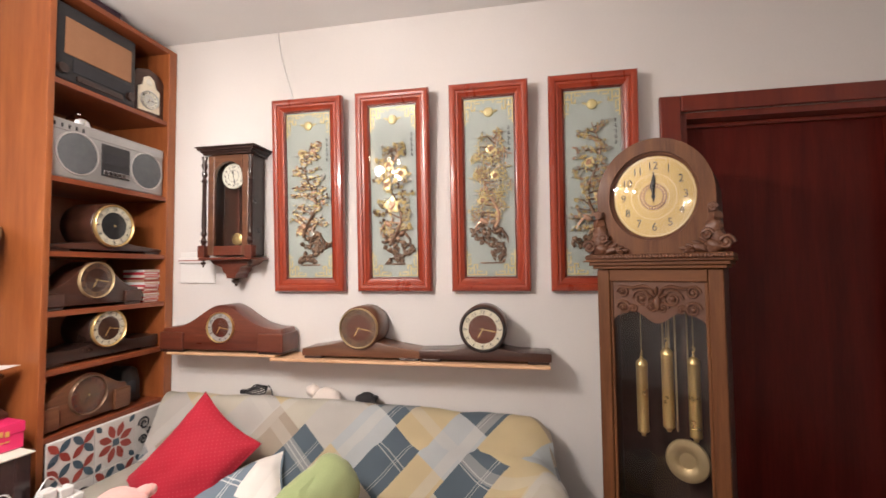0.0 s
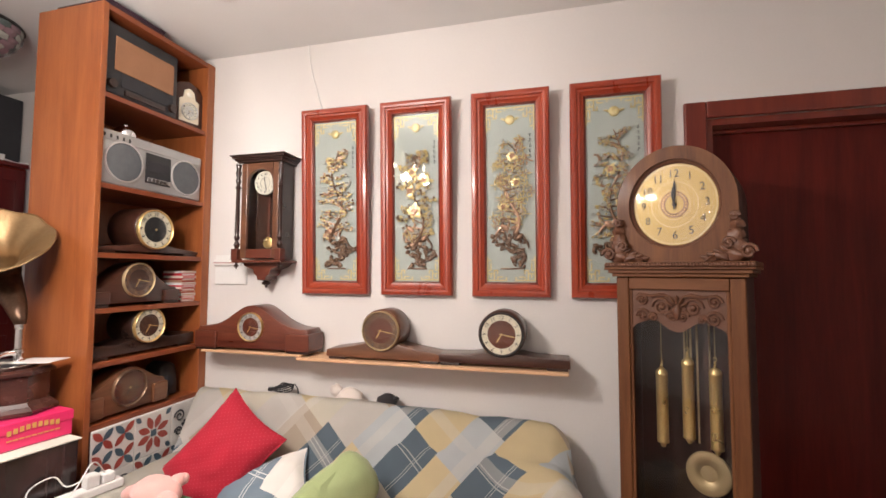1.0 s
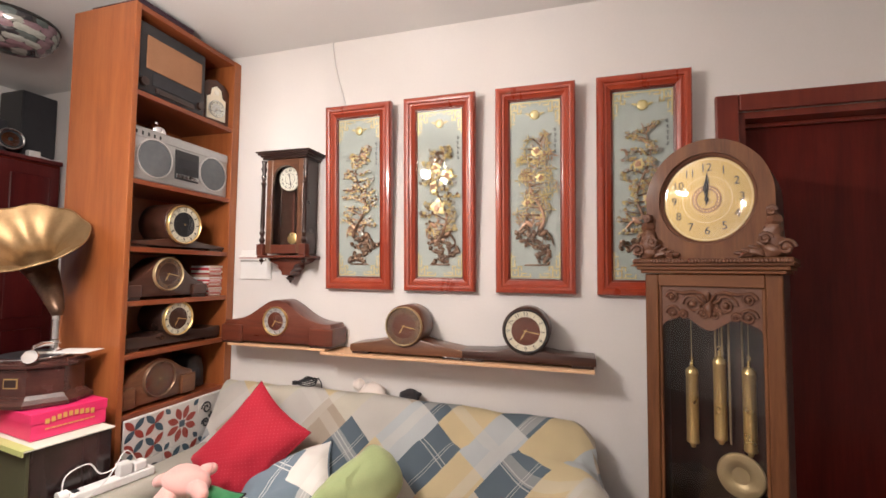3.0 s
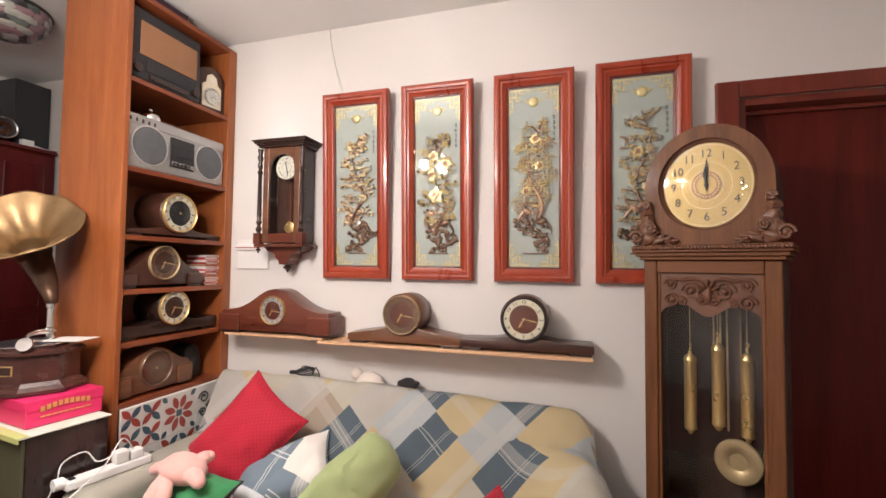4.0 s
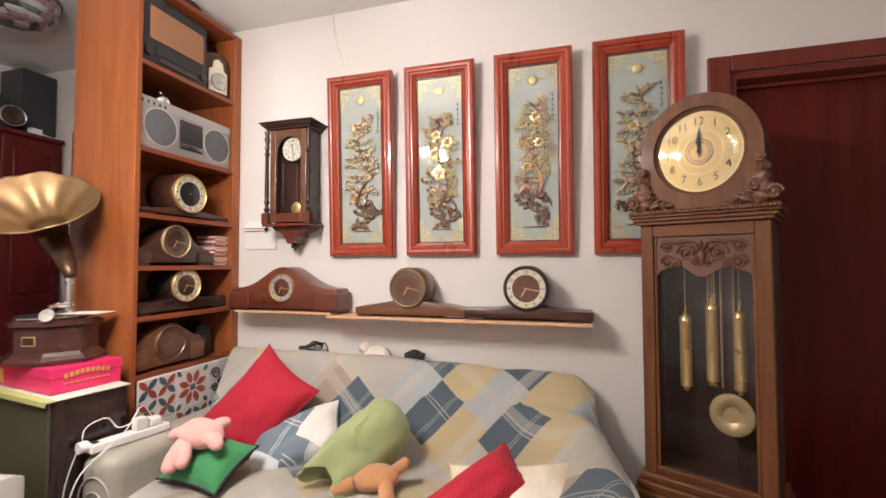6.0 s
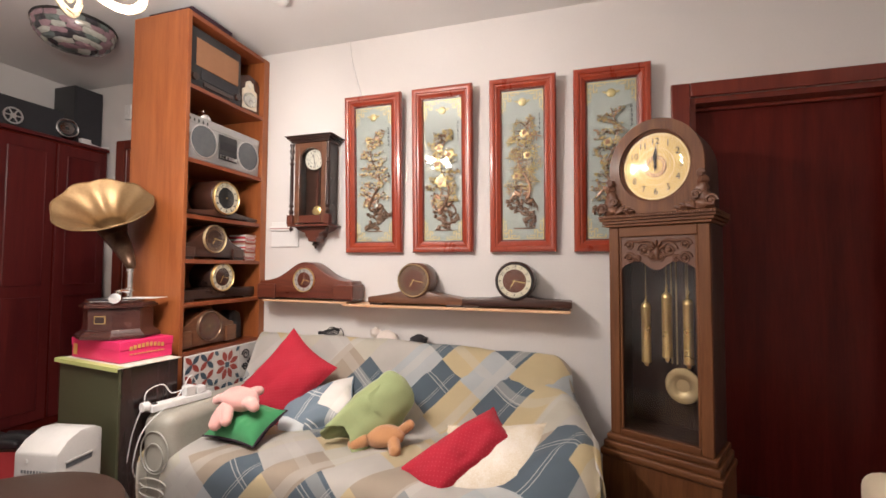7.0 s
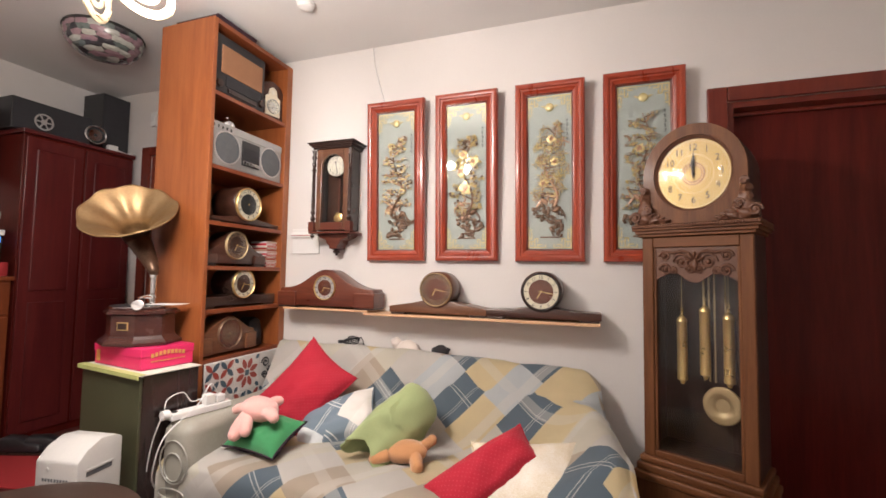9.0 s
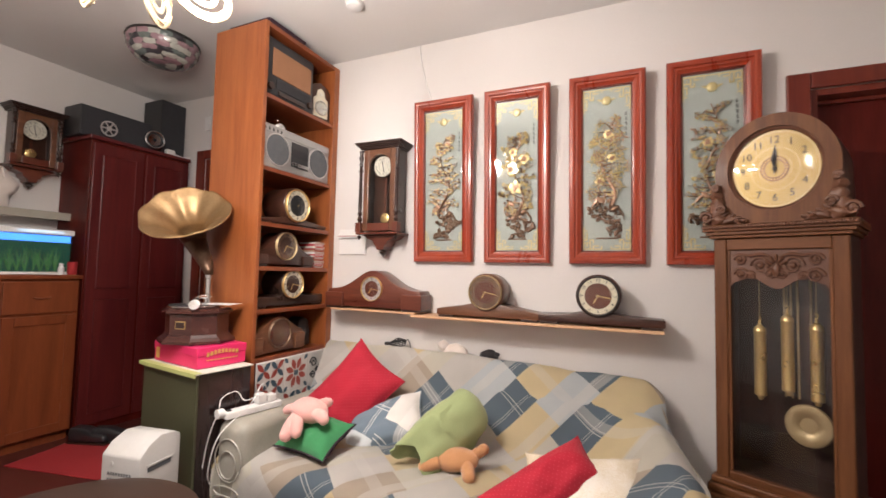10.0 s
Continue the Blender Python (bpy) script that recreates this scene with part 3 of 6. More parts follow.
# ---- longcase clock ----
def longcase():
    t = thing("longcase_clock", pose(0.286, -0.420, 0, 0, 0, -26) @ Matrix.Diagonal((0.93, 0.95, 1.0, 1)), "carved brown oak longcase clock with brass dial and three weights", "grandfather clock")
    D = 0.27
    HW = 0.228
    ZB, ZT = 0.36, 1.372
    # plinth
    pl = box(-0.262, 0.262, -0.03, D + 0.01, 0.0, ZB - 0.06, 0.004)
    plinth = part("plinth", pl, M["oak"], t)
    part("skirting", box(-0.272, 0.272, -0.042, D + 0.012, 0.0, 0.07, 0.006), M["oak_x"], plinth)
    for k, (e, z0, z1) in enumerate(((0.030, 0.262, 0.295), (0.018, 0.296, 0.33), (0.006, 0.331, ZB))):
        part("plinth_moulding", box(-HW - e - 0.01, HW + e + 0.01, -e - 0.012, D + 0.011, z0 + 0.04, z1 + 0.04, 0.008, seg=3), M["oak_x"], plinth, smooth=40)
    # trunk: back, sides, with their shade in the wood colour
    zb = ZB + 0.04
    part("back_board", box(-HW + 0.02, HW - 0.02, D - 0.012, D, zb, ZT), M["dark_shaded_oak"], t)
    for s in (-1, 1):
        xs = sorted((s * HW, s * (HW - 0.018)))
        part("side_panel", box(xs[0], xs[1], 0.03, D, zb, ZT, 0.002), M["dark_shaded_oak"], t)
    part("trunk_floor", box(-HW + 0.019, HW - 0.019, 0.03, D - 0.013, zb, zb + 0.02), M["dark_shaded_oak"], t)
    # door: stiles, rails, carved head, glass
    dr = new("trunk_door")
    dr.parent = t
    ST = 0.050
    for s in (-1, 1):
        xs = sorted((s * HW, s * (HW - ST)))
        part("stile", box(xs[0], xs[1], 0.0, 0.028, zb, ZT, 0.005), M["oak"], dr)
        x2 = s * (HW - ST)
        xs = sorted((x2, x2 - s * 0.012))
        part("inner_bead", box(xs[0], xs[1], 0.008, 0.024, zb + 0.03, 1.325, 0.003), M["oak"], dr)
    part("top_rail", box(-HW + ST + 0.0005, HW - ST - 0.0005, 0.0, 0.028, 1.325, ZT, 0.004), M["oak_x"], dr)
    part("bottom_rail", box(-HW + ST + 0.0005, HW - ST - 0.0005, 0.0, 0.028, zb, zb + 0.03, 0.004), M["oak_x"], dr)
    W2 = HW - ST - 0.012
    out = [(-W2, 1.324), (W2, 1.324), (W2, 1.175)]
    for i in range(1, 24):
        q = i / 24
        x = W2 - 2 * W2 * q
        out.append((x, 1.188 - 0.016 * math.cos(4 * math.pi * (q - 0.5)) - 0.010 * math.cos(2 * math.pi * (q - 0.5)) + 0.008))
    out.append((-W2, 1.175))
    head = part("carved_head", prism(out, 0.012, 0.024), M["carved"], dr)
    cv = bmesh.new()
    for s in (-1, 1):
        for cx2, cz, r in ((0.055, 1.262, 0.036), (0.128, 1.285, 0.024), (0.125, 1.225, 0.028), (0.02, 1.228, 0.020), (0.088, 1.222, 0.016)):
            pts = []
            for k in range(22):
                a = k * 0.52
                rr = r * (1 - k / 26)
                pts.append((s * (cx2 + rr * math.cos(a)), 0.009 - 0.004 * k / 22, cz + rr * math.sin(a)))
            tube(pts, [0.0065 * (1 - k / 34) for k in range(22)], 6, cv)
            blob(r * 0.34, 0.010, r * 0.34, pose(s * cx2, 0.008, cz), cv, u=10, v=6)
        leaf = [(s * 0.02, 0.006, 1.30), (s * 0.05, 0.004, 1.308), (s * 0.09, 0.005, 1.30), (s * 0.14, 0.008, 1.31)]
        tube(leaf, [0.003, 0.008, 0.006, 0.003], 6, cv)
    blob(0.016, 0.014, 0.030, pose(0, 0.008, 1.245), cv, 0.3, 2, 12, 8)
    for k in range(5):
        a = radians(30 + 30 * k)
        blob(0.007, 0.009, 0.018, pose(0.03 * math.cos(a), 0.007, 1.255 + 0.035 * math.sin(a), 0, 90 - math.degrees(a), 0), cv, u=8, v=6)
    part("scroll_carving", cv, M["carved"], head, "deeply carved scrolls and leaves", 50)
    g = part("door_glass", box(-W2 - 0.01, W2 + 0.01, 0.0255, 0.0275, zb + 0.031, 1.324), M["glass"], dr)
    g.visible_shadow = False
    # weights and pendulum
    for x, zt, zb2 in ((-0.086, 1.02, 0.735), (0.012, 1.07, 0.770), (0.108, 1.045, 0.750)):
        wgt = part("weight", lathe([(0.0, zb2 - 0.02), (0.008, zb2 - 0.018), (0.012, zb2 - 0.004), (0.0225, zb2), (0.0235, zb2 + 0.006), (0.0225, zb2 + 0.012), (0.0225, zt - 0.032), (0.024, zt - 0.03), (0.024, zt - 0.022), (0.0225, zt - 0.02), (0.0215, zt - 0.014), (0.006, zt), (0.005, zt + 0.02), (0.0, zt + 0.022)], 28, m=pose(x, 0.11, 0)), M["brass"], t, "polished brass cylinder weight", 40)
        part("cable", tube([(x, 0.11, zt + 0.02), (x, 0.11, 1.37)], 0.0018, 6), M["brass_dull"], wgt)
        part("hook", tube([(x, 0.11, zt + 0.018), (x + 0.007, 0.11, zt + 0.028), (x, 0.11, zt + 0.038), (x - 0.006, 0.11, zt + 0.03)], 0.002, 6), M["brass"], wgt)
    pd = part("pendulum_rod", box(0.060, 0.076, 0.168, 0.172, 0.64, 1.36), M["darkwood"], t)
    part("pendulum_bob", lathe([(0.0, 0.0), (0.030, 0.0), (0.034, 0.004), (0.060, 0.010), (0.078, 0.006), (0.082, 0.0), (0.078, -0.008), (0.0, -0.012)], 40, m=pose(0.068, 0.155, 0.64, 90, 0, 0)), M["brass_dull"], pd, "large polished brass disc", 40)
    for x in (-0.024, 0.0, 0.024, 0.07):
        part("chime_rod", tube([(x, 0.235, 0.72), (x, 0.235, 1.30)], 0.004, 8), M["brass_dull"], t)
    # cornice of the trunk
    co = bmesh.new()
    for e, z0, z1 in ((0.012, 1.373, 1.386), (0.024, 1.386, 1.400), (0.034, 1.400, 1.410)):
        box(-HW - e, HW + e, -e - 0.006, D + 0.004, z0, z1, 0.003, co)
    cor = part("cornice", co, M["oak_x"], t)
    rp = bmesh.new()
    for i in range(46):
        x = -HW - 0.034 + (2 * HW + 0.068) * (i + 0.5) / 46
        blob(0.0085, 0.008, 0.0075, pose(x, -0.040, 1.417, 0, 38, 0), rp, u=8, v=6)
    part("rope_moulding", rp, M["carved"], cor, "carved rope moulding", 60)
    part("cornice_top", box(-HW - 0.034, HW + 0.034, -0.036, D + 0.004, 1.4105, 1.428, 0.004), M["oak_x"], cor)
    # hood
    R, ZC, H0 = 0.215, 1.642, 1.4285
    arch = [(-R - 0.003, H0), (R + 0.003, H0)] + [(R * math.cos(radians(a)), ZC + R * math.sin(radians(a))) for a in range(0, 181, 6)]
    part("hood_body", prism(arch, 0.02, D - 0.005, 0.004), M["dark_shaded_oak"], t, smooth=30)
    # front with a round opening
    n = 60
    outer, inner = [], []
    ri = 0.166
    for i in range(n):
        a = 2 * math.pi * i / n
        c, s = math.cos(a), math.sin(a)
        inner.append((ri * c, ZC + ri * s))
        if s >= 0:
            outer.append((R * c, ZC + R * s))
        else:
            k = min(R / max(abs(c), 1e-6), (ZC - H0) / max(abs(s), 1e-6))
            outer.append((k * c, ZC + k * s))
    part("hood_front", ring_prism(outer, inner, -0.012, 0.0195), M["oak"], t, smooth=30)
    part("dial_bezel", lathe([(0.167, -0.002), (0.167, 0.008), (0.161, 0.010), (0.153, 0.002), (0.153, -0.002)], 56, m=pose(0, 0.008, ZC, 90, 0, 0), loop=True), M["carved"], t, smooth=40)
    dial = part("dial", lathe([(0.0, 0.0), (0.155, 0.0), (0.155, -0.004), (0.0, -0.004)], 56, m=pose(0, 0.0145, ZC, 90, 0, 0)), M["dial_brass"], t, "brushed brass dial with black numerals", 40)
    for r0, r1 in ((0.145, 0.148), (0.083, 0.086), (0.056, 0.058)):
        b = ring_prism(circle(r1, 48), circle(r0, 48), -0.0012, 0.0)
        b.transform(pose(0, 0.014, ZC))
        part("dial_line", b, M["brass_dull"], dial)
    b = ring_prism(circle(0.050, 48), circle(0.034, 48), -0.003, 0.0)
    b.transform(pose(0, 0.014, ZC))
    part("chapter_ring", b, M["bronze"], dial)
    bd = bmesh.new()
    for k in range(24):
        a = radians(15 * k)
        blob(0.0028, 0.002, 0.0028, pose(0.042 * math.cos(a), 0.0108, ZC + 0.042 * math.sin(a)), bd, u=8, v=6)
    part("studs", bd, M["brass"], dial)
    for k in range(12):
        a = radians(90 - 30 * (k + 1))
        text_mesh(str(k + 1), 0.042, pose(0.115 * math.cos(a), 0.0135, ZC + 0.115 * math.sin(a), 90, 0, 0), M["ink"], dial)
    for ln, w, an in ((0.095, 0.005, 2), (0.066, 0.007, -3)):
        b = clock_hand(ln, w, an, 0.0)
        b.transform(pose(0, 0.008, ZC))
        part("clock_hand", b, M["ink"], dial, "blued steel hand")
    part("hub", lathe([(0.008, 0), (0.008, 0.004), (0.0, 0.007)], 16, m=pose(0, 0.009, ZC, 90, 0, 0)), M["ink"], dial)
    g = part("dial_glass", lathe([(0.0, 0.010), (0.08, 0.008), (0.154, 0.0), (0.153, -0.001), (0.08, 0.006), (0.0, 0.008)], 48, m=pose(0, 0.004, ZC, 90, 0, 0)), M["glass"], t, smooth=60)
    g.visible_shadow = False
    # carved brackets at both sides of the hood
    for s in (-1, 1):
        cb = bmesh.new()
        base = Vector((s * 0.205, -0.018, 1.43))
        for k, (dx, dz, rx, rz) in enumerate(((0.0, 0.145, 0.017, 0.020), (0.004, 0.115, 0.022, 0.024), (0.0, 0.085, 0.028, 0.028), (0.006, 0.05, 0.034, 0.030), (0.0, 0.022, 0.042, 0.024), (-0.045, 0.014, 0.030, 0.016), (-0.080, 0.010, 0.024, 0.012))):
            blob(rx, 0.022, rz, pose(base.x + s * dx, base.y, base.z + dz, 0, s * 18 * (k % 3 - 1), 0), cb, 0.45, k + 5, 14, 10)
        for cx2, cz, r in ((0.038, 0.030, 0.026), (0.0, 0.150, 0.015), (-0.02, 0.06, 0.02)):
            pts = []
            for k in range(16):
                a = k * 0.6
                rr = r * (1 - k / 20)
                pts.append((base.x + s * (cx2 + rr * math.cos(a)), base.y - 0.022, base.z + cz + rr * math.sin(a)))
            tube(pts, 0.006, 6, cb)
            blob(r * 0.5, 0.012, r * 0.5, pose(base.x + s * cx2, base.y - 0.018, base.z + cz), cb, u=10, v=6)
        for k in range(4):
            blob(0.022, 0.007, 0.007, pose(base.x - s * (0.03 + 0.022 * k), base.y - 0.008, base.z + 0.040 - 0.009 * k, 0, s * (30 - 8 * k), 0), cb, u=10, v=6)
        part("carved_bracket", cb, M["carved"], t, "carved leaf and scroll bracket", 50)
    return t


longcase()


# ---- sofa with its patchwork throw ----
def patchwork(name, scale=1.0, turn=40.0):
    m, nt, b = nodes_of(name)
    L = nt.links

    def mth(op, a, c=None, d=None):
        n = nt.nodes.new("ShaderNodeMath")
        n.operation = op
        for k, v in enumerate((a, c, d)):
            if v is None:
                continue
            if isinstance(v, (int, float)):
                n.inputs[k].default_value = v
            else:
                L.new(v, n.inputs[k])
        return n.outputs[0]

    uv = node(nt, "ShaderNodeUVMap")
    mp = node(nt, "ShaderNodeMapping")
    mp.inputs["Rotation"].default_value = (0, 0, radians(turn))
    mp.inputs["Scale"].default_value = (scale / 0.165, scale / 0.165, 1)
    L.new(uv.outputs[0], mp.inputs[0])
    sp = node(nt, "ShaderNodeSeparateXYZ")
    L.new(mp.outputs[0], sp.inputs[0])
    u, v = sp.outputs[0], sp.outputs[1]
    col = mth("FLOOR", u)
    wcol = node(nt, "ShaderNodeTexWhiteNoise")
    wcol.noise_dimensions = "1D"
    L.new(col, wcol.inputs["W"])
    v2 = mth("ADD", mth("ADD", v, mth("MULTIPLY", mth("PINGPONG", u, 1.0), 0.02)), mth("MULTIPLY", wcol.outputs["Value"], 0.9))
    v3 = mth("MULTIPLY", v2, 0.60)
    row = mth("FLOOR", v3)
    fu, fv = mth("FRACT", u), mth("FRACT", v3)
    cx = node(nt, "ShaderNodeCombineXYZ")
    L.new(col, cx.inputs[0])
    L.new(row, cx.inputs[1])
    tone = mth("FRACT", mth("ADD", mth("MULTIPLY", col, 0.3819), mth("MULTIPLY", row, 0.2764)))
    r = node(nt, "ShaderNodeValToRGB")
    r.color_ramp.interpolation = "CONSTANT"
    cols = [(0.0, (0.155, 0.205, 0.25)), (0.20, (0.70, 0.665, 0.62)), (0.40, (0.76, 0.64, 0.40)), (0.62, (0.56, 0.47, 0.37)), (0.74, (0.64, 0.67, 0.68)), (0.85, (0.72, 0.68, 0.585))]
    e = r.color_ramp.elements
    e[0].position, e[0].color = cols[0][0], c4(cols[0][1])
    e[1].position, e[1].color = cols[1][0], c4(cols[1][1])
    for p, c in cols[2:]:
        q = e.new(p)
        q.color = c4(c)
    L.new(tone, r.inputs[0])
    # double white stitch lines on the blue and brown patches
    def line(f, at, w):
        return mth("LESS_THAN", mth("ABSOLUTE", mth("SUBTRACT", f, at)), w)
    lines = mth("MAXIMUM", mth("MAXIMUM", line(fu, 0.66, 0.009), line(fu, 0.73, 0.009)), mth("MAXIMUM", line(fv, 0.58, 0.009), line(fv, 0.65, 0.009)))
    blue = mth("LESS_THAN", tone, 0.20)
    fac = mth("MULTIPLY", mth("MULTIPLY", lines, blue), 0.75)
    mx = node(nt, "ShaderNodeMix")
    mx.data_type = "RGBA"
    L.new(fac, mx.inputs["Factor"])
    L.new(r.outputs[0], mx.inputs["A"])
    mx.inputs["B"].default_value = (0.74, 0.74, 0.72, 1)
    # pale see-through bands printed across the patches
    band = mth("MAXIMUM", mth("LESS_THAN", mth("FRACT", mth("ADD", mth("MULTIPLY", u, 0.43), 0.17)), 0.13), mth("MULTIPLY", mth("LESS_THAN", mth("FRACT", mth("ADD", mth("MULTIPLY", v, 0.31), 0.40)), 0.10), 0.8))
    mb = node(nt, "ShaderNodeMix")
    mb.data_type = "RGBA"
    L.new(mth("MULTIPLY", band, 0.45), mb.inputs["Factor"])
    L.new(mx.outputs["Result"], mb.inputs["A"])
    mb.inputs["B"].default_value = (0.80, 0.77, 0.72, 1)
    # faded weave
    n1 = node(nt, "ShaderNodeTexNoise", Scale=5.0, Detail=4.0)
    n2 = node(nt, "ShaderNodeTexNoise", Scale=260.0, Detail=3.0)
    tc = node(nt, "ShaderNodeTexCoord")
    L.new(tc.outputs["Object"], n1.inputs["Vector"])
    L.new(tc.outputs["Object"], n2.inputs["Vector"])
    hs = node(nt, "ShaderNodeHueSaturation")
    mr = node(nt, "ShaderNodeMapRange")
    mr.inputs["To Min"].default_value, mr.inputs["To Max"].default_value = 0.86, 1.14
    L.new(n1.outputs[0], mr.inputs["Value"])
    L.new(mr.outputs[0], hs.inputs["Value"])
    L.new(mb.outputs["Result"], hs.inputs["Color"])
    L.new(hs.outputs[0], b.inputs["Base Color"])
    b.inputs["Roughness"].default_value = 0.9
    b.inputs["Sheen Weight"].default_value = 0.15
    bp = node(nt, "ShaderNodeBump", Strength=0.35, Distance=0.0015)
    L.new(n2.outputs[0], bp.inputs["Height"])
    L.new(bp.outputs[0], b.inputs["Normal"])
    return m


M["throw"] = patchwork("patchwork_throw")


def throw_sheet(prof, xs, zoff, name, parent, fold=0.012, seed=0):
    """A cloth sheet swept along x over a profile in y and z, with soft folds."""
    b = bmesh.new()
    uvl = b.loops.layers.uv.new("UVMap")
    acc = [0.0]
    for p, q in zip(prof, prof[1:]):
        acc.append(acc[-1] + math.hypot(q[0] - p[0], q[1] - p[1]))
    grid, uvs = [], {}
    for x in xs:
        row = []
        for k, (y, z) in enumerate(prof):
            dy, dz, dx = zoff(x, k / (len(prof) - 1), y, z)
            f = fold * noise.noise(Vector((x * 5 + seed, acc[k] * 4, 3.0))) + 0.5 * fold * noise.noise(Vector((x * 13 + seed, acc[k] * 9, 1.0)))
            w = b.verts.new((x + dx, y + dy - f * 0.5, z + dz + f))
            uvs[w] = (x, -acc[k])
            row.append(w)
        grid.append(row)
    for i in range(len(grid) - 1):
        for k in range(len(prof) - 1):
            f = b.faces.new((grid[i][k], grid[i + 1][k], grid[i + 1][k + 1], grid[i][k + 1]))
            for lp in f.loops:
                lp[uvl].uv = uvs[lp.vert]
    bmesh.ops.solidify(b, geom=list(b.faces), thickness=0.006)
    return part(name, b, M["throw"], parent, smooth=70)


def smooth_prof(pts, per=6):
    """Catmull-Rom through points."""
    out = []
    p = [pts[0]] + list(pts) + [pts[-1]]
    for i in range(1, len(p) - 2):
        for k in range(per):
            q = k / per
            out.append(tuple(0.5 * ((2 * p[i][d]) + (-p[i - 1][d] + p[i + 1][d]) * q + (2 * p[i - 1][d] - 5 * p[i][d] + 4 * p[i + 1][d] - p[i + 2][d]) * q * q + (-p[i - 1][d] + 3 * p[i][d] - 3 * p[i + 1][d] + p[i + 2][d]) * q ** 3) for d in (0, 1)))
    out.append(tuple(pts[-1]))
    return out


def sofa():
    t = thing("sofa", pose(0, 0, 0), "low two-seat sofa under a patchwork throw in blue, beige and yellow", "sofa")
    SX0, SX1 = -1.98, -0.10
    part("base", box(SX0, SX1, -0.92, -0.14, 0.05, 0.26, 0.02), M["leather"], t)
    part("back_cushion", box(SX0 + 0.02, SX1 - 0.05, -0.17, -0.06, 0.262, 0.62, 0.04, seg=4), M["leather"], t, smooth=40)
    for x in (SX0 + 0.08, SX1 - 0.08):
        for y in (-0.84, -0.2):
            part("leg", lathe([(0.02, 0), (0.025, 0.05)], 12, m=pose(x, y, 0)), M["ebony"], t)
    prof = smooth_prof([(-0.035, 0.45), (-0.035, 0.62), (-0.045, 0.705), (-0.09, 0.735), (-0.14, 0.715), (-0.22, 0.57), (-0.31, 0.42), (-0.37, 0.345), (-0.50, 0.318), (-0.75, 0.312), (-0.90, 0.300), (-0.955, 0.25), (-0.965, 0.14), (-0.96, 0.03)], 5)
    xs = [SX0 - 0.095 + (SX1 - SX0 + 0.095) * i / 74 for i in range(75)]

    def off(x, q, y, z):
        dz = 0.0
        dx = 0.0
        # the right arm rises under the cloth, and both ends of the back droop
        a = max(0.0, (x + 0.42) / 0.26)
        a = min(1.0, a)
        a = a * a * (3 - 2 * a)
        if -0.92 < y < -0.10 and z < 0.62:
            armz = 0.56 - 0.10 * max(0.0, (-y - 0.3))
            dz = a * max(0.0, armz - z) * (1.0 if y > -0.80 else max(0.0, (y + 0.93) / 0.13))
        e = max(0.0, (x - (SX1 - 0.10)) / 0.10)
        dz -= 0.06 * e * e
        if z > 0.6:
            dz += -0.035 * max(0.0, (x + 1.2)) * 0.9
        dx = 0.12 * a * max(0.0, min(1.0, (-y - 0.05) / 0.6))
        return 0.0, dz, dx

    throw_sheet(prof, xs, off, "throw", t, 0.010, 2)
    # the throw's fall over the outer side of the right arm
    b = bmesh.new()
    uvl = b.loops.layers.uv.new("UVMap")
    rows = []
    for i in range(25):
        y = -0.06 - 0.88 * i / 24
        r = []
        for k in range(12):
            q = k / 11
            top = 0.655 - 0.13 * min(1, max(0, (-y - 0.06) / 0.25)) - 0.06 * max(0, (-y - 0.3))
            xx = SX1 + 0.12 * min(1.0, (-y - 0.05) / 0.6) + 0.03 * math.sin(q * 1.6) + 0.008 * noise.noise(Vector((y * 6, q * 3, 5)))
            w = b.verts.new((xx + (0.0 if k else -0.02), y, top * (1 - q) + 0.04 * q))
            r.append((w, (0.0 + q * 0.5, y)))
        rows.append(r)
    for i in range(24):
        for k in range(11):
            quad = (rows[i][k], rows[i + 1][k], rows[i + 1][k + 1], rows[i][k + 1])
            f = b.faces.new([w for w, _ in quad])
            for lp, (_, c) in zip(f.loops, quad):
                lp[uvl].uv = c
    bmesh.ops.solidify(b, geom=list(b.faces), thickness=0.006)
    part("throw_side", b, M["throw"], t, smooth=70)
    return t


SOFA = sofa()


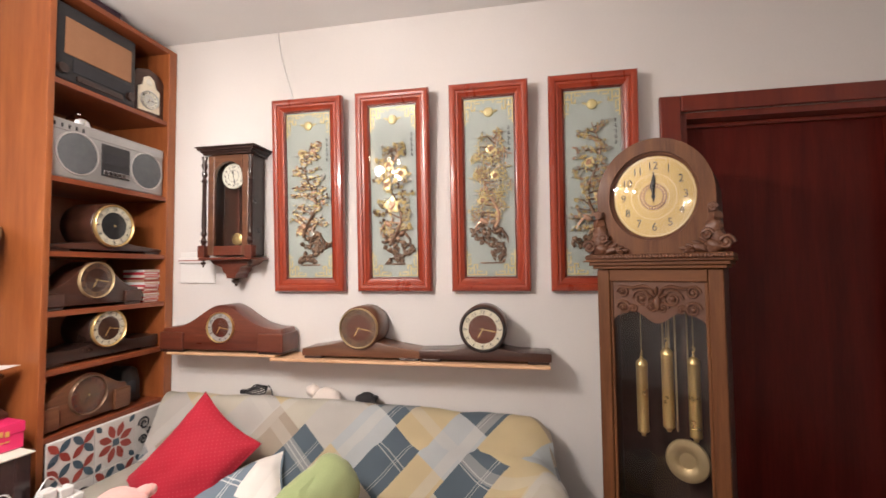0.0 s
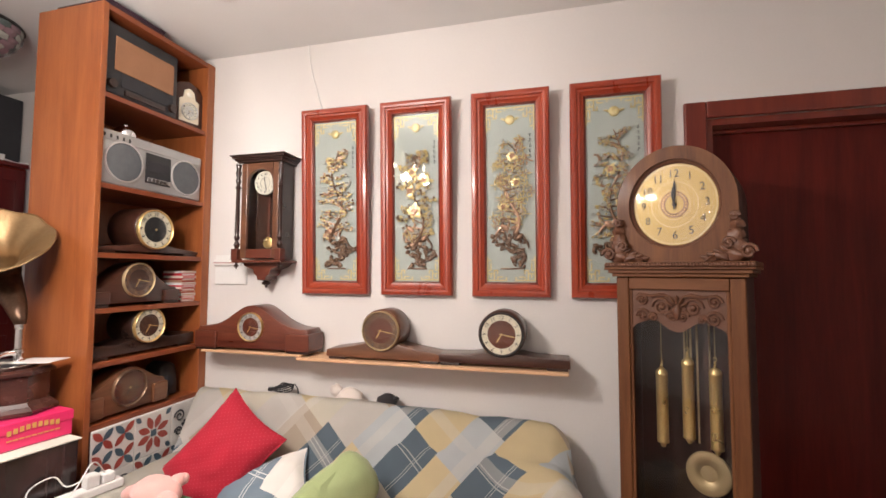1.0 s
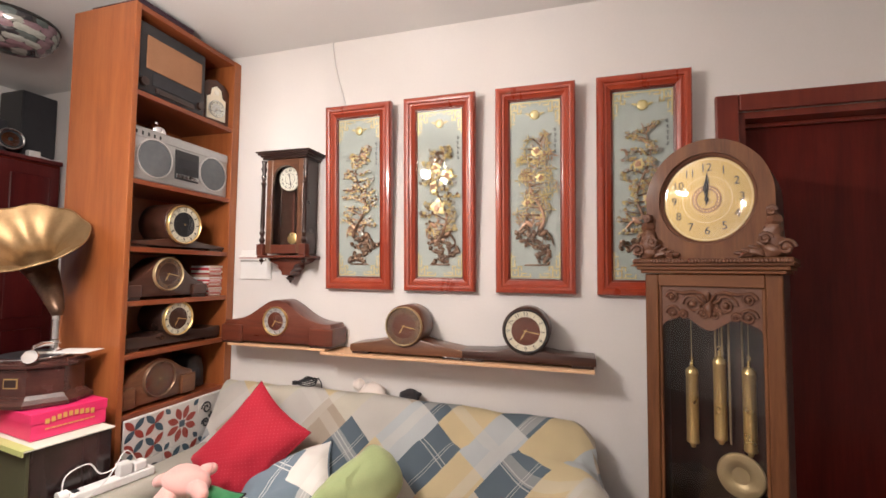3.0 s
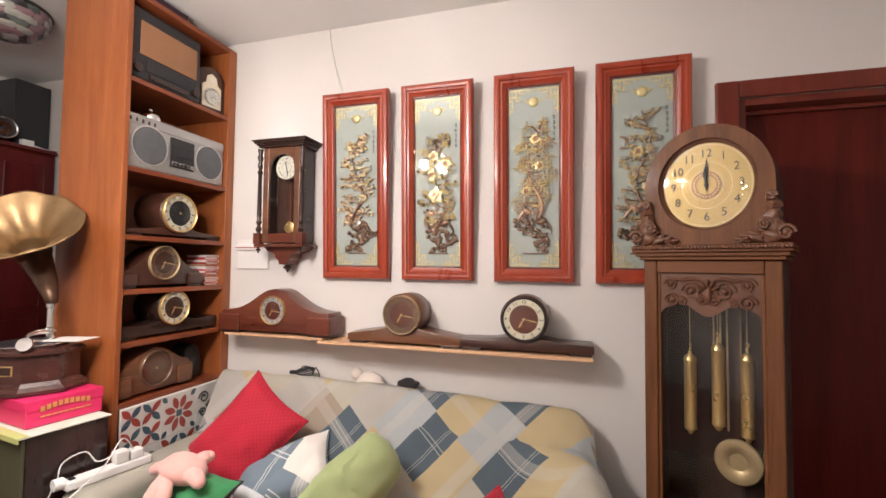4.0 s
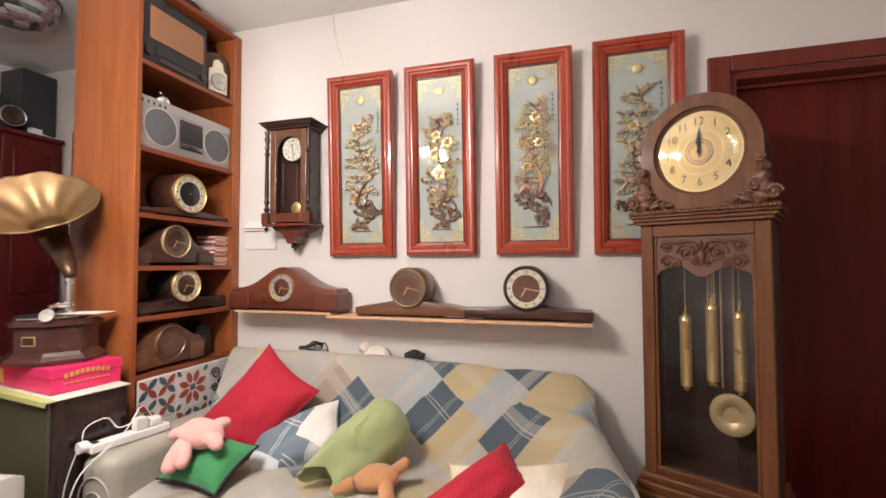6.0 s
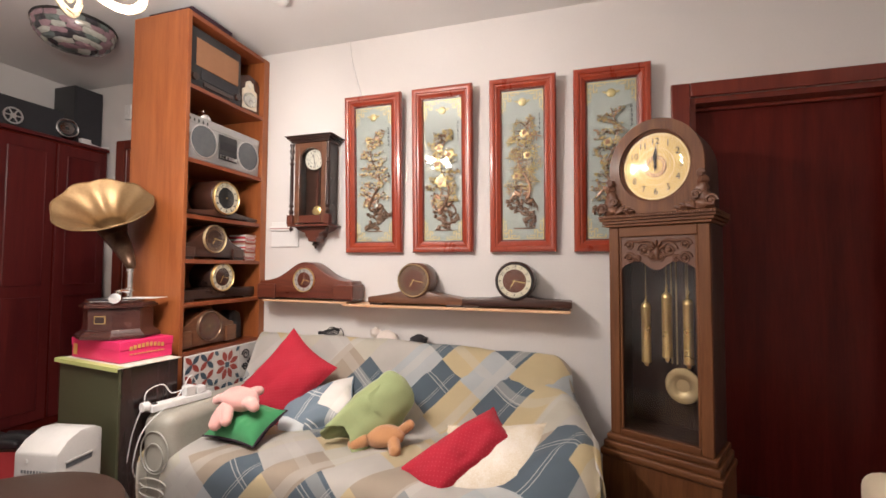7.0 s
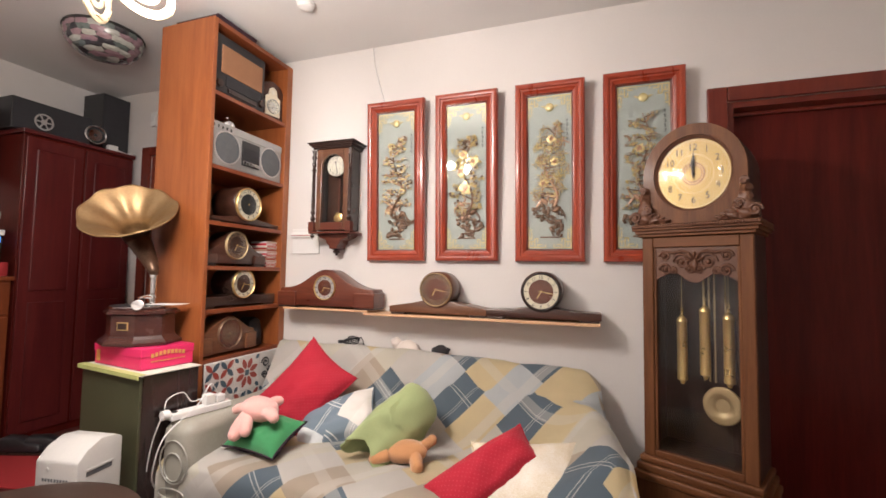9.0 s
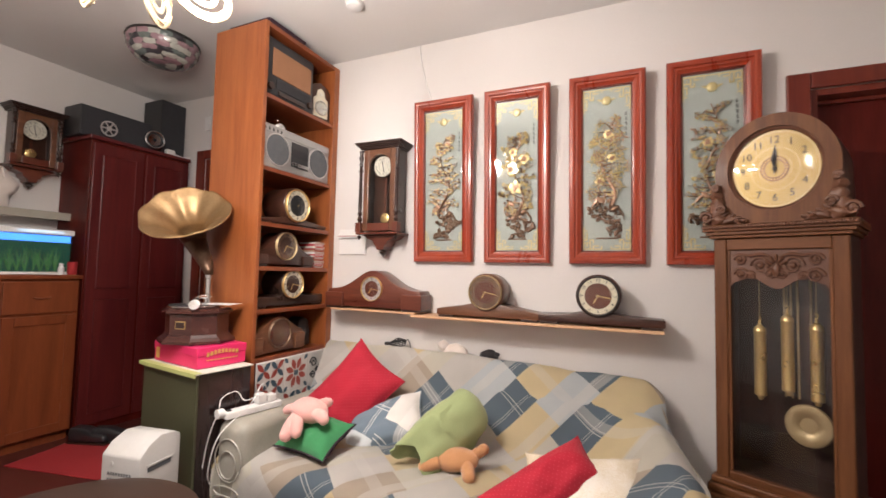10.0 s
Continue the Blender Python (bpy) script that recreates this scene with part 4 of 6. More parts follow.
# ---- wall clock of the regulator kind ----
def regulator(m, label, hw=0.128, h=0.52):
    """A glazed wall clock with turned columns, cornice and pendant base; its back is at y 0."""
    t = thing("wall_clock", m, label, "wall clock")
    D = 0.135
    part("back_board", box(-hw, hw, -0.012, -0.001, 0.0, h), M["darkwood"], t)
    for s in (-1, 1):
        xs = sorted((s * hw, s * (hw - 0.012)))
        part("side_panel", box(xs[0], xs[1], -D + 0.022, -0.0125, 0.0, h), M["ebony"], t)
    part("bottom_board", box(-hw + 0.0125, hw - 0.0125, -D + 0.022, -0.0125, 0.0, 0.02), M["ebony"], t)
    d = new("case_door")
    d.parent = t
    for s in (-1, 1):
        xs = sorted((s * (hw - 0.006), s * (hw - 0.042)))
        part("stile", box(xs[0], xs[1], -D, -D + 0.02, 0.0, h - 0.002, 0.003), M["walnut2"], d)
    part("bottom_rail", box(-hw + 0.0425, hw - 0.0425, -D, -D + 0.02, 0.0, 0.05, 0.003), M["walnut"], d)
    w = hw - 0.0425
    out = [(-w, h - 0.002), (-w, h - 0.11)] + [(-w * math.cos(radians(a)), h - 0.11 + 0.075 * math.sin(radians(a))) for a in range(12, 180, 12)] + [(w, h - 0.11), (w, h - 0.002)]
    part("arched_head", prism(out, -D, -D + 0.02), M["walnut2"], d)
    g = part("door_glass", box(-w - 0.004, w + 0.004, -D + 0.008, -D + 0.010, 0.05, h - 0.04), M["glass"], d)
    g.visible_shadow = False
    for s in (-1, 1):
        x = s * (hw + 0.012)
        z = [(0.0, 0.018), (0.05, 0.018), (0.056, 0.010), (0.075, 0.017), (0.095, 0.008), (0.115, 0.016), (0.13, 0.010), (0.15, 0.0125), (h * 0.72, 0.010), (h * 0.74, 0.016), (h * 0.77, 0.008), (h * 0.81, 0.015), (h * 0.85, 0.009), (h * 0.90, 0.017), (h * 0.93, 0.010), (h * 0.985, 0.016)]
        part("column", lathe([(r, zz) for zz, r in z], 16, m=pose(x, -D - 0.004, 0.0)), M["ebony"], t, "turned ebonised column", 40)
        part("column_block", box(x - 0.02, x + 0.02, -D - 0.026, -D + 0.02, -0.01, 0.052, 0.003), M["walnut"], t)
        part("finial", lathe([(0.0, -0.062), (0.003, -0.058), (0.004, -0.05), (0.012, -0.044), (0.013, -0.036), (0.005, -0.03), (0.009, -0.02), (0.012, -0.0105)], 14, m=pose(x, -D - 0.004, 0.0)), M["ebony"], t, smooth=40)
    co = bmesh.new()
    for e, z0, z1 in ((0.018, 0.0, 0.012), (0.028, 0.012, 0.022), (0.040, 0.022, 0.034), (0.050, 0.034, 0.042)):
        box(-hw - e, hw + e, -D - e * 0.75, -0.001, h + z0, h + z1, 0.003, co)
    part("cornice", co, M["ebony"], t, "dark stepped cornice")
    ba = bmesh.new()
    box(-hw - 0.030, hw + 0.030, -D - 0.022, -0.001, -0.024, -0.0105, 0.003, ba)
    out = [(-hw - 0.005, -0.024), (hw + 0.005, -0.024), (hw - 0.02, -0.045), (0.055, -0.062), (0.048, -0.085), (0.030, -0.098), (0.026, -0.12), (-0.026, -0.12), (-0.030, -0.098), (-0.048, -0.085), (-0.055, -0.062), (-hw + 0.02, -0.045)]
    prism(out, -D + 0.03, -0.001, 0.003, ba)
    part("base", ba, M["walnut"], t)
    part("pendant", lathe([(0.0, -0.165), (0.006, -0.160), (0.008, -0.150), (0.022, -0.142), (0.024, -0.132), (0.012, -0.126), (0.030, -0.1205)], 18, m=pose(0, -0.06, 0)), M["ebony"], t, smooth=40)
    zc = h - 0.105
    dial = part("dial", lathe([(0.0, 0.0), (0.062, 0.0), (0.066, 0.004), (0.069, 0.0), (0.069, -0.005), (0.0, -0.005)], 40, m=pose(0, -D + 0.045, zc, 90, 0, 0)), M["cream"], t, "white enamel dial with brass rim", 40)
    o = new("dial_marks")
    o.parent = dial
    o.location = (0, -D + 0.0445, zc)
    numeral_ring(o, 0.050, 0.015, 0.0, M["ink"], ["I", "II", "III", "IV", "V", "VI", "VII", "VIII", "IX", "X", "XI", "XII"], True)
    for ln, ww, an in ((0.052, 0.0025, 168), (0.036, 0.003, -12)):
        b = clock_hand(ln, ww, an, -0.002)
        part("clock_hand", b, M["ink"], o)
    b = ring_prism(circle(0.032, 40), circle(0.0305, 40), -0.0008, 0.0)
    part("minute_ring", b, M["ink"], o)
    part("pendulum_rod", box(-0.007, 0.007, -0.052, -0.048, 0.09, zc - 0.06), M["walnut"], t)
    part("pendulum_bob", lathe([(0.0, 0.006), (0.02, 0.005), (0.033, 0.0), (0.02, -0.004), (0.0, -0.005)], 28, m=pose(0, -0.055, 0.09, 90, 0, 0)), M["brass"], t, smooth=50)
    return t


regulator(pose(-1.708, -0.001, 1.462), "dark walnut regulator wall clock with turned columns and glazed door", 0.124, 0.53)
regulator(pose(-4.178, -0.90, 1.89, 0, 0, 90), "dark wooden wall clock with brass pendulum above the sideboard", 0.118, 0.36)


# ---- mantel clocks ----
def round_dial(parent, x, y, z, r, ring, face, words=True, rim=None, nums=None, hands=(100, 210)):
    """A round dial facing -y with rim, glass, ring of numerals and pointers."""
    rim = rim or M["brass"]
    d = part("dial", lathe([(0.0, 0.0), (r * 0.93, 0.0), (r * 0.93, -0.004), (0.0, -0.004)], 40, m=pose(x, y, z, 90, 0, 0)), face, parent, smooth=40)
    part("bezel", lathe([(r * 0.92, -0.004), (r * 0.92, 0.006), (r * 0.96, 0.011), (r, 0.006), (r, -0.004)], 44, m=pose(x, y, z, 90, 0, 0), loop=True), rim, d, smooth=40)
    o = new("dial_marks")
    o.parent = d
    o.location = (x, y, z)
    if ring is not None:
        b = ring_prism(circle(r * 0.90, 44), circle(r * 0.64, 44), -0.0022, -0.0002)
        part("chapter_ring", b, ring, o)
    if words:
        numeral_ring(o, r * 0.77, r * 0.23, -0.003, nums or M["ink"], tilt=True)
    for ln, ww, an in ((r * 0.68, r * 0.022, hands[0]), (r * 0.46, r * 0.03, hands[1])):
        part("clock_hand", clock_hand(ln, ww, an, -0.004), M["brass"] if face in (M["walnut"], M["darkwood"]) else M["ink"], o)
    part("hub", lathe([(r * 0.05, 0.003), (r * 0.05, 0.006), (0.0, 0.008)], 12, m=FRONT), M["brass"], o)
    g = part("dial_glass", lathe([(0.0, 0.013), (r * 0.5, 0.011), (r * 0.92, 0.004), (r * 0.91, 0.003), (r * 0.5, 0.0095), (0.0, 0.0115)], 40, m=pose(x, y, z, 90, 0, 0)), M["glass"], d, smooth=60)
    g.visible_shadow = False
    return d


def tambour(m, half, shoulder, crown, depth, wood_m, label, dial, feet=True, wide=0.5, group="mantel clocks"):
    """A hump-backed mantel clock, front at y 0; dial: r, z, ring, face, rim."""
    t = thing("mantel_clock", m, label, "mantel clock", group)
    out = [(-half, 0.014), (half, 0.014), (half, shoulder * 0.8), (half - 0.012, shoulder)]
    n = 24
    for i in range(n + 1):
        q = i / n
        x = half * 0.86 - 2 * half * 0.86 * q
        c = math.exp(-((x / (half * wide)) ** 2) * 1.25)
        e = math.exp(-((0.86 / wide) ** 2) * 1.25)
        out.append((x, shoulder + (crown - shoulder) * (c - e) / (1 - e)))
    out += [(-half + 0.012, shoulder), (-half, shoulder * 0.8)]
    part("case", prism(out, 0.0, depth, 0.004), wood_m, t, smooth=35)
    for s in (-1, 1):
        xs = sorted((s * (half + 0.008), s * half * 0.62))
        part("end_block", box(xs[0], xs[1], -0.012, depth + 0.006, 0.012, shoulder * 0.82, 0.006), wood_m, t)
        if feet:
            part("foot", box(xs[0] + 0.004, xs[1] - 0.004, -0.006, depth, 0.0, 0.0118, 0.002), M["ebony"], t)
    r, z, ring, face, rim = dial
    round_dial(t, 0, -0.004, z, r, ring, face, True, rim)
    return t


def drum_clock(m, half, base_h, r, zc, depth, wood_m, label, ring, face, rim, drum_x=0.0, taper=0.55, drum_mat=None, group="mantel clocks"):
    """A drum on a long low base."""
    t = thing("mantel_clock", m, label, "mantel clock", group)
    out = [(-half, 0.012), (half, 0.012), (half, base_h * taper), (half * 0.5, base_h * 0.82), (drum_x + r * 0.8, base_h), (drum_x - r * 0.8, base_h), (-half * 0.5, base_h * 0.82), (-half, base_h * taper)]
    part("base", prism(out, 0.012, depth, 0.004), wood_m, t, smooth=30)
    for s in (-1, 1):
        xs = sorted((s * (half - 0.01), s * half * 0.66))
        part("foot", box(xs[0], xs[1], 0.016, depth - 0.006, 0.0, 0.0118, 0.002), M["ebony"], t)
    part("drum", lathe([(r * 0.97, -depth * 0.98), (r, -depth * 0.94), (r, -0.004), (r * 0.97, 0.0), (0.0, 0.0)], 44, m=pose(drum_x, 0.006, zc, 90, 0, 0)), drum_mat or wood_m, t, smooth=40)
    round_dial(t, drum_x, 0.002, zc, r * 0.93, ring, face, True, rim)
    return t


tambour(pose(-1.722, -0.158, 0.9625), 0.345, 0.125, 0.245, 0.135, M["walnut"], "red walnut hump-backed mantel clock on the pine shelf", (0.078, 0.130, M["silver"], M["walnut"], M["brass"]), wide=0.52)
drum_clock(pose(-0.972, -0.172, 0.950), 0.298, 0.085, 0.104, 0.150, 0.155, M["walnut2"], "brown walnut drum mantel clock with a brass rim", M["bronze"], M["walnut"], M["brass_dull"])
drum_clock(pose(-0.380, -0.172, 0.950), 0.302, 0.066, 0.108, 0.155, 0.155, M["darkwood"], "dark mantel clock with a cream-ringed drum dial", M["ivory"], M["walnut"], M["black"], taper=0.75)
XF = BX1 - 0.02
GROW = Matrix.Scale(1.04, 4)
drum_clock(pose(XF, -0.351, SHELVES[2] + 0.0005, 0, 0, 90) @ GROW, 0.285, 0.050, 0.108, 0.128, 0.18, M["darkwood"], "dark wooden mantel clock with a white-ringed dial on the bookcase", M["ivory"], M["black"], M["brass"], group="bookcase clocks")
tambour(pose(XF - 0.01, -0.429, SHELVES[3] + 0.0005, 0, 0, 90) @ GROW, 0.225, 0.085, 0.205, 0.13, M["darkwood"], "dark hump-backed mantel clock with a brass rim on the bookcase", (0.083, 0.122, M["bronze"], M["darkwood"], M["brass_dull"]), wide=0.62, group="bookcase clocks")
drum_clock(pose(XF, -0.365, SHELVES[4] + 0.0005, 0, 0, 90) @ GROW, 0.285, 0.075, 0.092, 0.135, 0.16, M["ebony"], "black mantel clock with an ivory-ringed dial on the bookcase", M["ivory"], M["darkwood"], M["brass"], taper=0.9, group="bookcase clocks")
tambour(pose(XF - 0.01, -0.454, SHELVES[5] + 0.0005, 0, 0, 90) @ GROW, 0.198, 0.130, 0.215, 0.13, M["walnut2"], "mid-brown wooden mantel clock with a brass dial on the lowest shelf", (0.085, 0.118, M["walnut"], M["walnut2"], M["bronze"]), feet=False, wide=0.75, group="bookcase clocks")


# ---- other things on the bookcase ----
def valve_radio():
    t = thing("valve_radio", pose(XF - 0.005, -0.449, SHELVES[0] + 0.0005, 0, 0, 90) @ GROW, "old dark radio with a brown fabric speaker panel", "radio")
    part("body", box(-0.195, 0.195, 0.0, 0.22, 0.006, 0.345, 0.012, seg=3), M["black"], t, smooth=40)
    part("speaker_panel", box(-0.150, 0.165, -0.006, -0.0002, 0.125, 0.285, 0.003), M["speaker_cloth"], t, "plain brown speaker cloth")
    part("tuning_scale", box(-0.115, 0.165, -0.004, -0.0002, 0.055, 0.112, 0.002), M["charcoal"], t)
    part("key_bar", box(-0.10, 0.12, -0.010, -0.0002, 0.020, 0.045, 0.003), M["ebony"], t)
    for x in (-0.16, 0.16):
        part("knob", lathe([(0.022, 0.0), (0.020, 0.016), (0.0, 0.018)], 20, m=pose(x, -0.0005, 0.055, 90, 0, 0)), M["ebony"], t, smooth=40)
    for x in (-0.17, 0.17):
        part("foot", box(x - 0.015, x + 0.015, 0.02, 0.20, 0.0, 0.0055), M["black"], t)


valve_radio()


def bracket_clock():
    t = thing("bracket_clock", pose(XF - 0.03, -0.144, SHELVES[0] + 0.0005, 0, 0, 80) @ GROW, "small dark arched clock with an ornate white dial plate", "mantel clock", "bookcase clocks")
    out = [(-0.085, 0.0), (0.085, 0.0), (0.085, 0.205), (0.060, 0.24), (0.0, 0.262), (-0.060, 0.24), (-0.085, 0.205)]
    part("case", prism(out, 0.0, 0.10, 0.004), M["darkwood"], t, smooth=30)
    out = [(-0.058, 0.03), (0.058, 0.03), (0.058, 0.15), (0.035, 0.165), (0.028, 0.205), (0.0, 0.222), (-0.028, 0.205), (-0.035, 0.165), (-0.058, 0.15)]
    part("dial_plate", prism(out, -0.006, -0.0003, 0.001), M["ivory"], t, "pale engraved dial plate")
    round_dial(t, 0, -0.008, 0.09, 0.048, M["cream"], M["silver"], True, M["silver"])
    part("dial_boss", lathe([(0.0, 0.004), (0.014, 0.002), (0.016, 0.0), (0.016, -0.001)], 20, m=pose(0, -0.0065, 0.185, 90, 0, 0)), M["cream"], t)


bracket_clock()


def boombox():
    t = thing("radio_cassette_player", pose(XF - 0.005, -0.363, SHELVES[1] + 0.0005, 0, 0, 90) @ GROW, "silver radio cassette player with two round grey speakers", "radio")
    part("body", box(-0.29, 0.29, 0.0, 0.13, 0.004, 0.255, 0.010, seg=3), M["deck_silver"], t, smooth=40)
    part("top_strip", box(-0.285, 0.285, -0.004, -0.0002, 0.205, 0.248, 0.002), M["deck_silver"], t)
    for x in (-0.165, 0.185):
        s = part("speaker", lathe([(0.0, 0.006), (0.05, 0.008), (0.086, 0.003), (0.088, -0.0002)], 40, m=pose(x, -0.0004, 0.118, 90, 0, 0)), M["mesh_grey"], t, "round grey mesh speaker", 40)
        part("speaker_ring", lathe([(0.0885, -0.0002), (0.0885, 0.006), (0.094, 0.006), (0.096, -0.0002)], 40, m=pose(x, -0.0004, 0.118, 90, 0, 0), loop=True), M["silver"], s, smooth=30)
    deck = part("cassette_deck", box(-0.058, 0.085, -0.006, -0.0002, 0.045, 0.195, 0.003), M["black"], t, "black cassette deck")
    part("cassette_window", box(-0.045, 0.072, -0.008, -0.0065, 0.105, 0.155, 0.001), M["charcoal"], deck)
    for k in range(6):
        part("key", box(-0.052 + 0.0225 * k, -0.052 + 0.0225 * k + 0.020, -0.012, -0.0065, 0.052, 0.072, 0.002), M["chrome"], deck)
    for k in range(5):
        part("slider", box(-0.27 + 0.03 * k, -0.262 + 0.03 * k, -0.008, -0.0045, 0.215, 0.232, 0.001), M["black"], t)
    part("handle", tube([(-0.20, 0.065, 0.25), (-0.20, 0.065, 0.268), (0.20, 0.065, 0.268), (0.20, 0.065, 0.25)], 0.006, 8), M["black"], t, smooth=50)
    part("antenna", tube([(0.05, 0.10, 0.262), (0.26, 0.10, 0.266)], 0.004, 8), M["chrome"], t)


boombox()
t = thing("chrome_bell", pose(XF - 0.07, -0.485, SHELVES[1] + 0.2665), "small chrome dome bell on top of the cassette player", "bell")
part("dome", lathe([(0.052, 0.0), (0.052, 0.012), (0.047, 0.030), (0.034, 0.046), (0.015, 0.054), (0.0, 0.056)], 32), M["chrome"], t, smooth=50)
part("button", lathe([(0.008, 0.0562), (0.008, 0.064), (0.0, 0.066)], 14), M["chrome"], t)


def booklets():
    cols = [M["redmat"], M["cream"], M["red"], M["white"], M["copper"]]
    z = SHELVES[3] + 0.0005
    rnd = random.Random(4)
    for k in range(14):
        h = rnd.uniform(0.009, 0.0155)
        t = thing("disc_case", pose(XF - 0.02 + rnd.uniform(-0.004, 0.004), -0.108, z), "thin red and white disc case in a stack", "disc case", "stacked disc cases")
        part("cover", box(-0.13, 0.0, -0.052, 0.052, 0.0, h - 0.0006, 0.001), cols[k % 5], t)
        part("spine_label", box(0.0002, 0.0012, -0.045, 0.04, h * 0.25, h * 0.7), cols[(k + 1) % 5], t)
        z += h


booklets()
t = thing("desk_speaker", pose(XF - 0.07, -0.174, SHELVES[5] + 0.0005, 0, 0, 90) @ GROW, "small black rounded desk speaker on the lowest shelf", "speaker")
part("body", prism([(-0.062, 0.0), (0.062, 0.0), (0.058, 0.10), (0.042, 0.165), (0.0, 0.185), (-0.042, 0.165), (-0.058, 0.10)], 0.0, 0.11, 0.010), M["black"], t, smooth=40)
part("grille", lathe([(0.0, 0.002), (0.036, 0.003), (0.040, 0.0)], 28, m=pose(0, -0.0005, 0.07, 90, 0, 0)), M["charcoal"], t, smooth=40)
# flat box on top of the bookcase
t = thing("flat_box", pose(-2.325, -0.51, BZ1 + 0.0005), "flat dark purple box lying on the bookcase", "box")
part("lower_half", box(-0.15, 0.172, -0.15, 0.15, 0.0, 0.012, 0.002), M["aubergine"], t)
part("lid", box(-0.152, 0.174, -0.152, 0.152, 0.0122, 0.026, 0.002), M["aubergine"], t)


# ---- painted tiles under the bookcase ----
def petal(bm, cx, cz, ang, l, w, y=-0.0012):
    out = []
    for i in range(9):
        q = i / 8
        out.append((q * l, w * math.sin(math.pi * q) ** 0.8))
    out += [(q * l, -w * math.sin(math.pi * q) ** 0.8) for q in [k / 8 for k in range(7, 0, -1)]]
    c, s = math.cos(ang), math.sin(ang)
    vs = [bm.verts.new((cx + c * a - s * b2, y, cz + s * a + c * b2)) for a, b2 in out]
    bm.faces.new(vs)


M["tile"] = surface("white_glazed_tile", (0.62, 0.60, 0.57), (0.70, 0.68, 0.65), 0.25, 0, 5, 50, 0.03, coat=0.4)
M["tile_red"] = surface("brick_red_glaze", (0.28, 0.045, 0.035), (0.36, 0.07, 0.05), 0.3, 0, 12, 60, 0.03)
M["tile_blue"] = surface("slate_blue_glaze", (0.045, 0.085, 0.115), (0.07, 0.12, 0.16), 0.3, 0, 12, 60, 0.03)


def tile_panel():
    t = thing("tile_panel", pose(-2.133, -0.685, -0.035, 0, 0, 90), "panel of white tiles with red, blue and black motifs", "tile panel", kind="structure")
    part("backing", box(0.03, 0.636, 0.0, 0.012, 0.10, 0.708), M["plaster"], t)
    S = 0.206
    for iz in range(3):
        for ix in range(3):
            x0, z1 = 0.018 + ix * S, 0.708 - iz * S
            tl = part("tile", box(x0 + 0.001, x0 + S - 0.001, -0.008, -0.0005, z1 - S + 0.001, z1 - 0.001, 0.0015), M["tile"], t)
            cx, cz = x0 + S / 2, z1 - S / 2
            kind = (ix + 2 * iz) % 3
            a, b2 = bmesh.new(), bmesh.new()
            if kind == 0:
                for dx in (-1, 1):
                    for dz in (-1, 1):
                        px, pz = cx + dx * S * 0.25, cz + dz * S * 0.25
                        for k in range(4):
                            petal(a if (k + (dx > 0)) % 2 else b2, px, pz, radians(45 + 90 * k), S * 0.32, S * 0.075, -0.0092)
            elif kind == 1:
                for k in range(8):
                    petal(a, cx + 0.022 * math.cos(radians(45 * k + 22)), cz + 0.022 * math.sin(radians(45 * k + 22)), radians(45 * k + 22), S * 0.34, S * 0.085, -0.0092)
                box(cx - 0.016, cx + 0.016, -0.0096, -0.0085, cz - 0.016, cz + 0.016, bm=b2)
                for dx in (-1, 1):
                    for dz in (-1, 1):
                        petal(b2, cx + dx * S * 0.48, cz + dz * S * 0.48, math.atan2(-dz, -dx), S * 0.2, S * 0.06, -0.0092)
            else:
                for dx in (-1, 1):
                    for q, rr, zz in ((0.05, 0.035, 0.035), (0.055, 0.026, -0.045)):
                        pts = []
                        for k in range(20):
                            an = k * 0.5 + (0 if dx > 0 else math.pi)
                            r2 = rr * (1 - k / 24)
                            pts.append((cx + dx * q + dx * r2 * math.cos(k * 0.5), -0.0088, cz + zz + r2 * math.sin(k * 0.5)))
                        tube(pts, 0.0045, 5, b2)
                for k in range(5):
                    petal(b2, cx, cz - 0.03, radians(30 + 30 * k), 0.045, 0.011, -0.0092)
            if a.verts:
                part("motif", a, M["tile_red"], tl)
            else:
                a.free()
            part("motif", b2, M["tile_blue"] if kind != 2 else M["ink"], tl)


tile_panel()


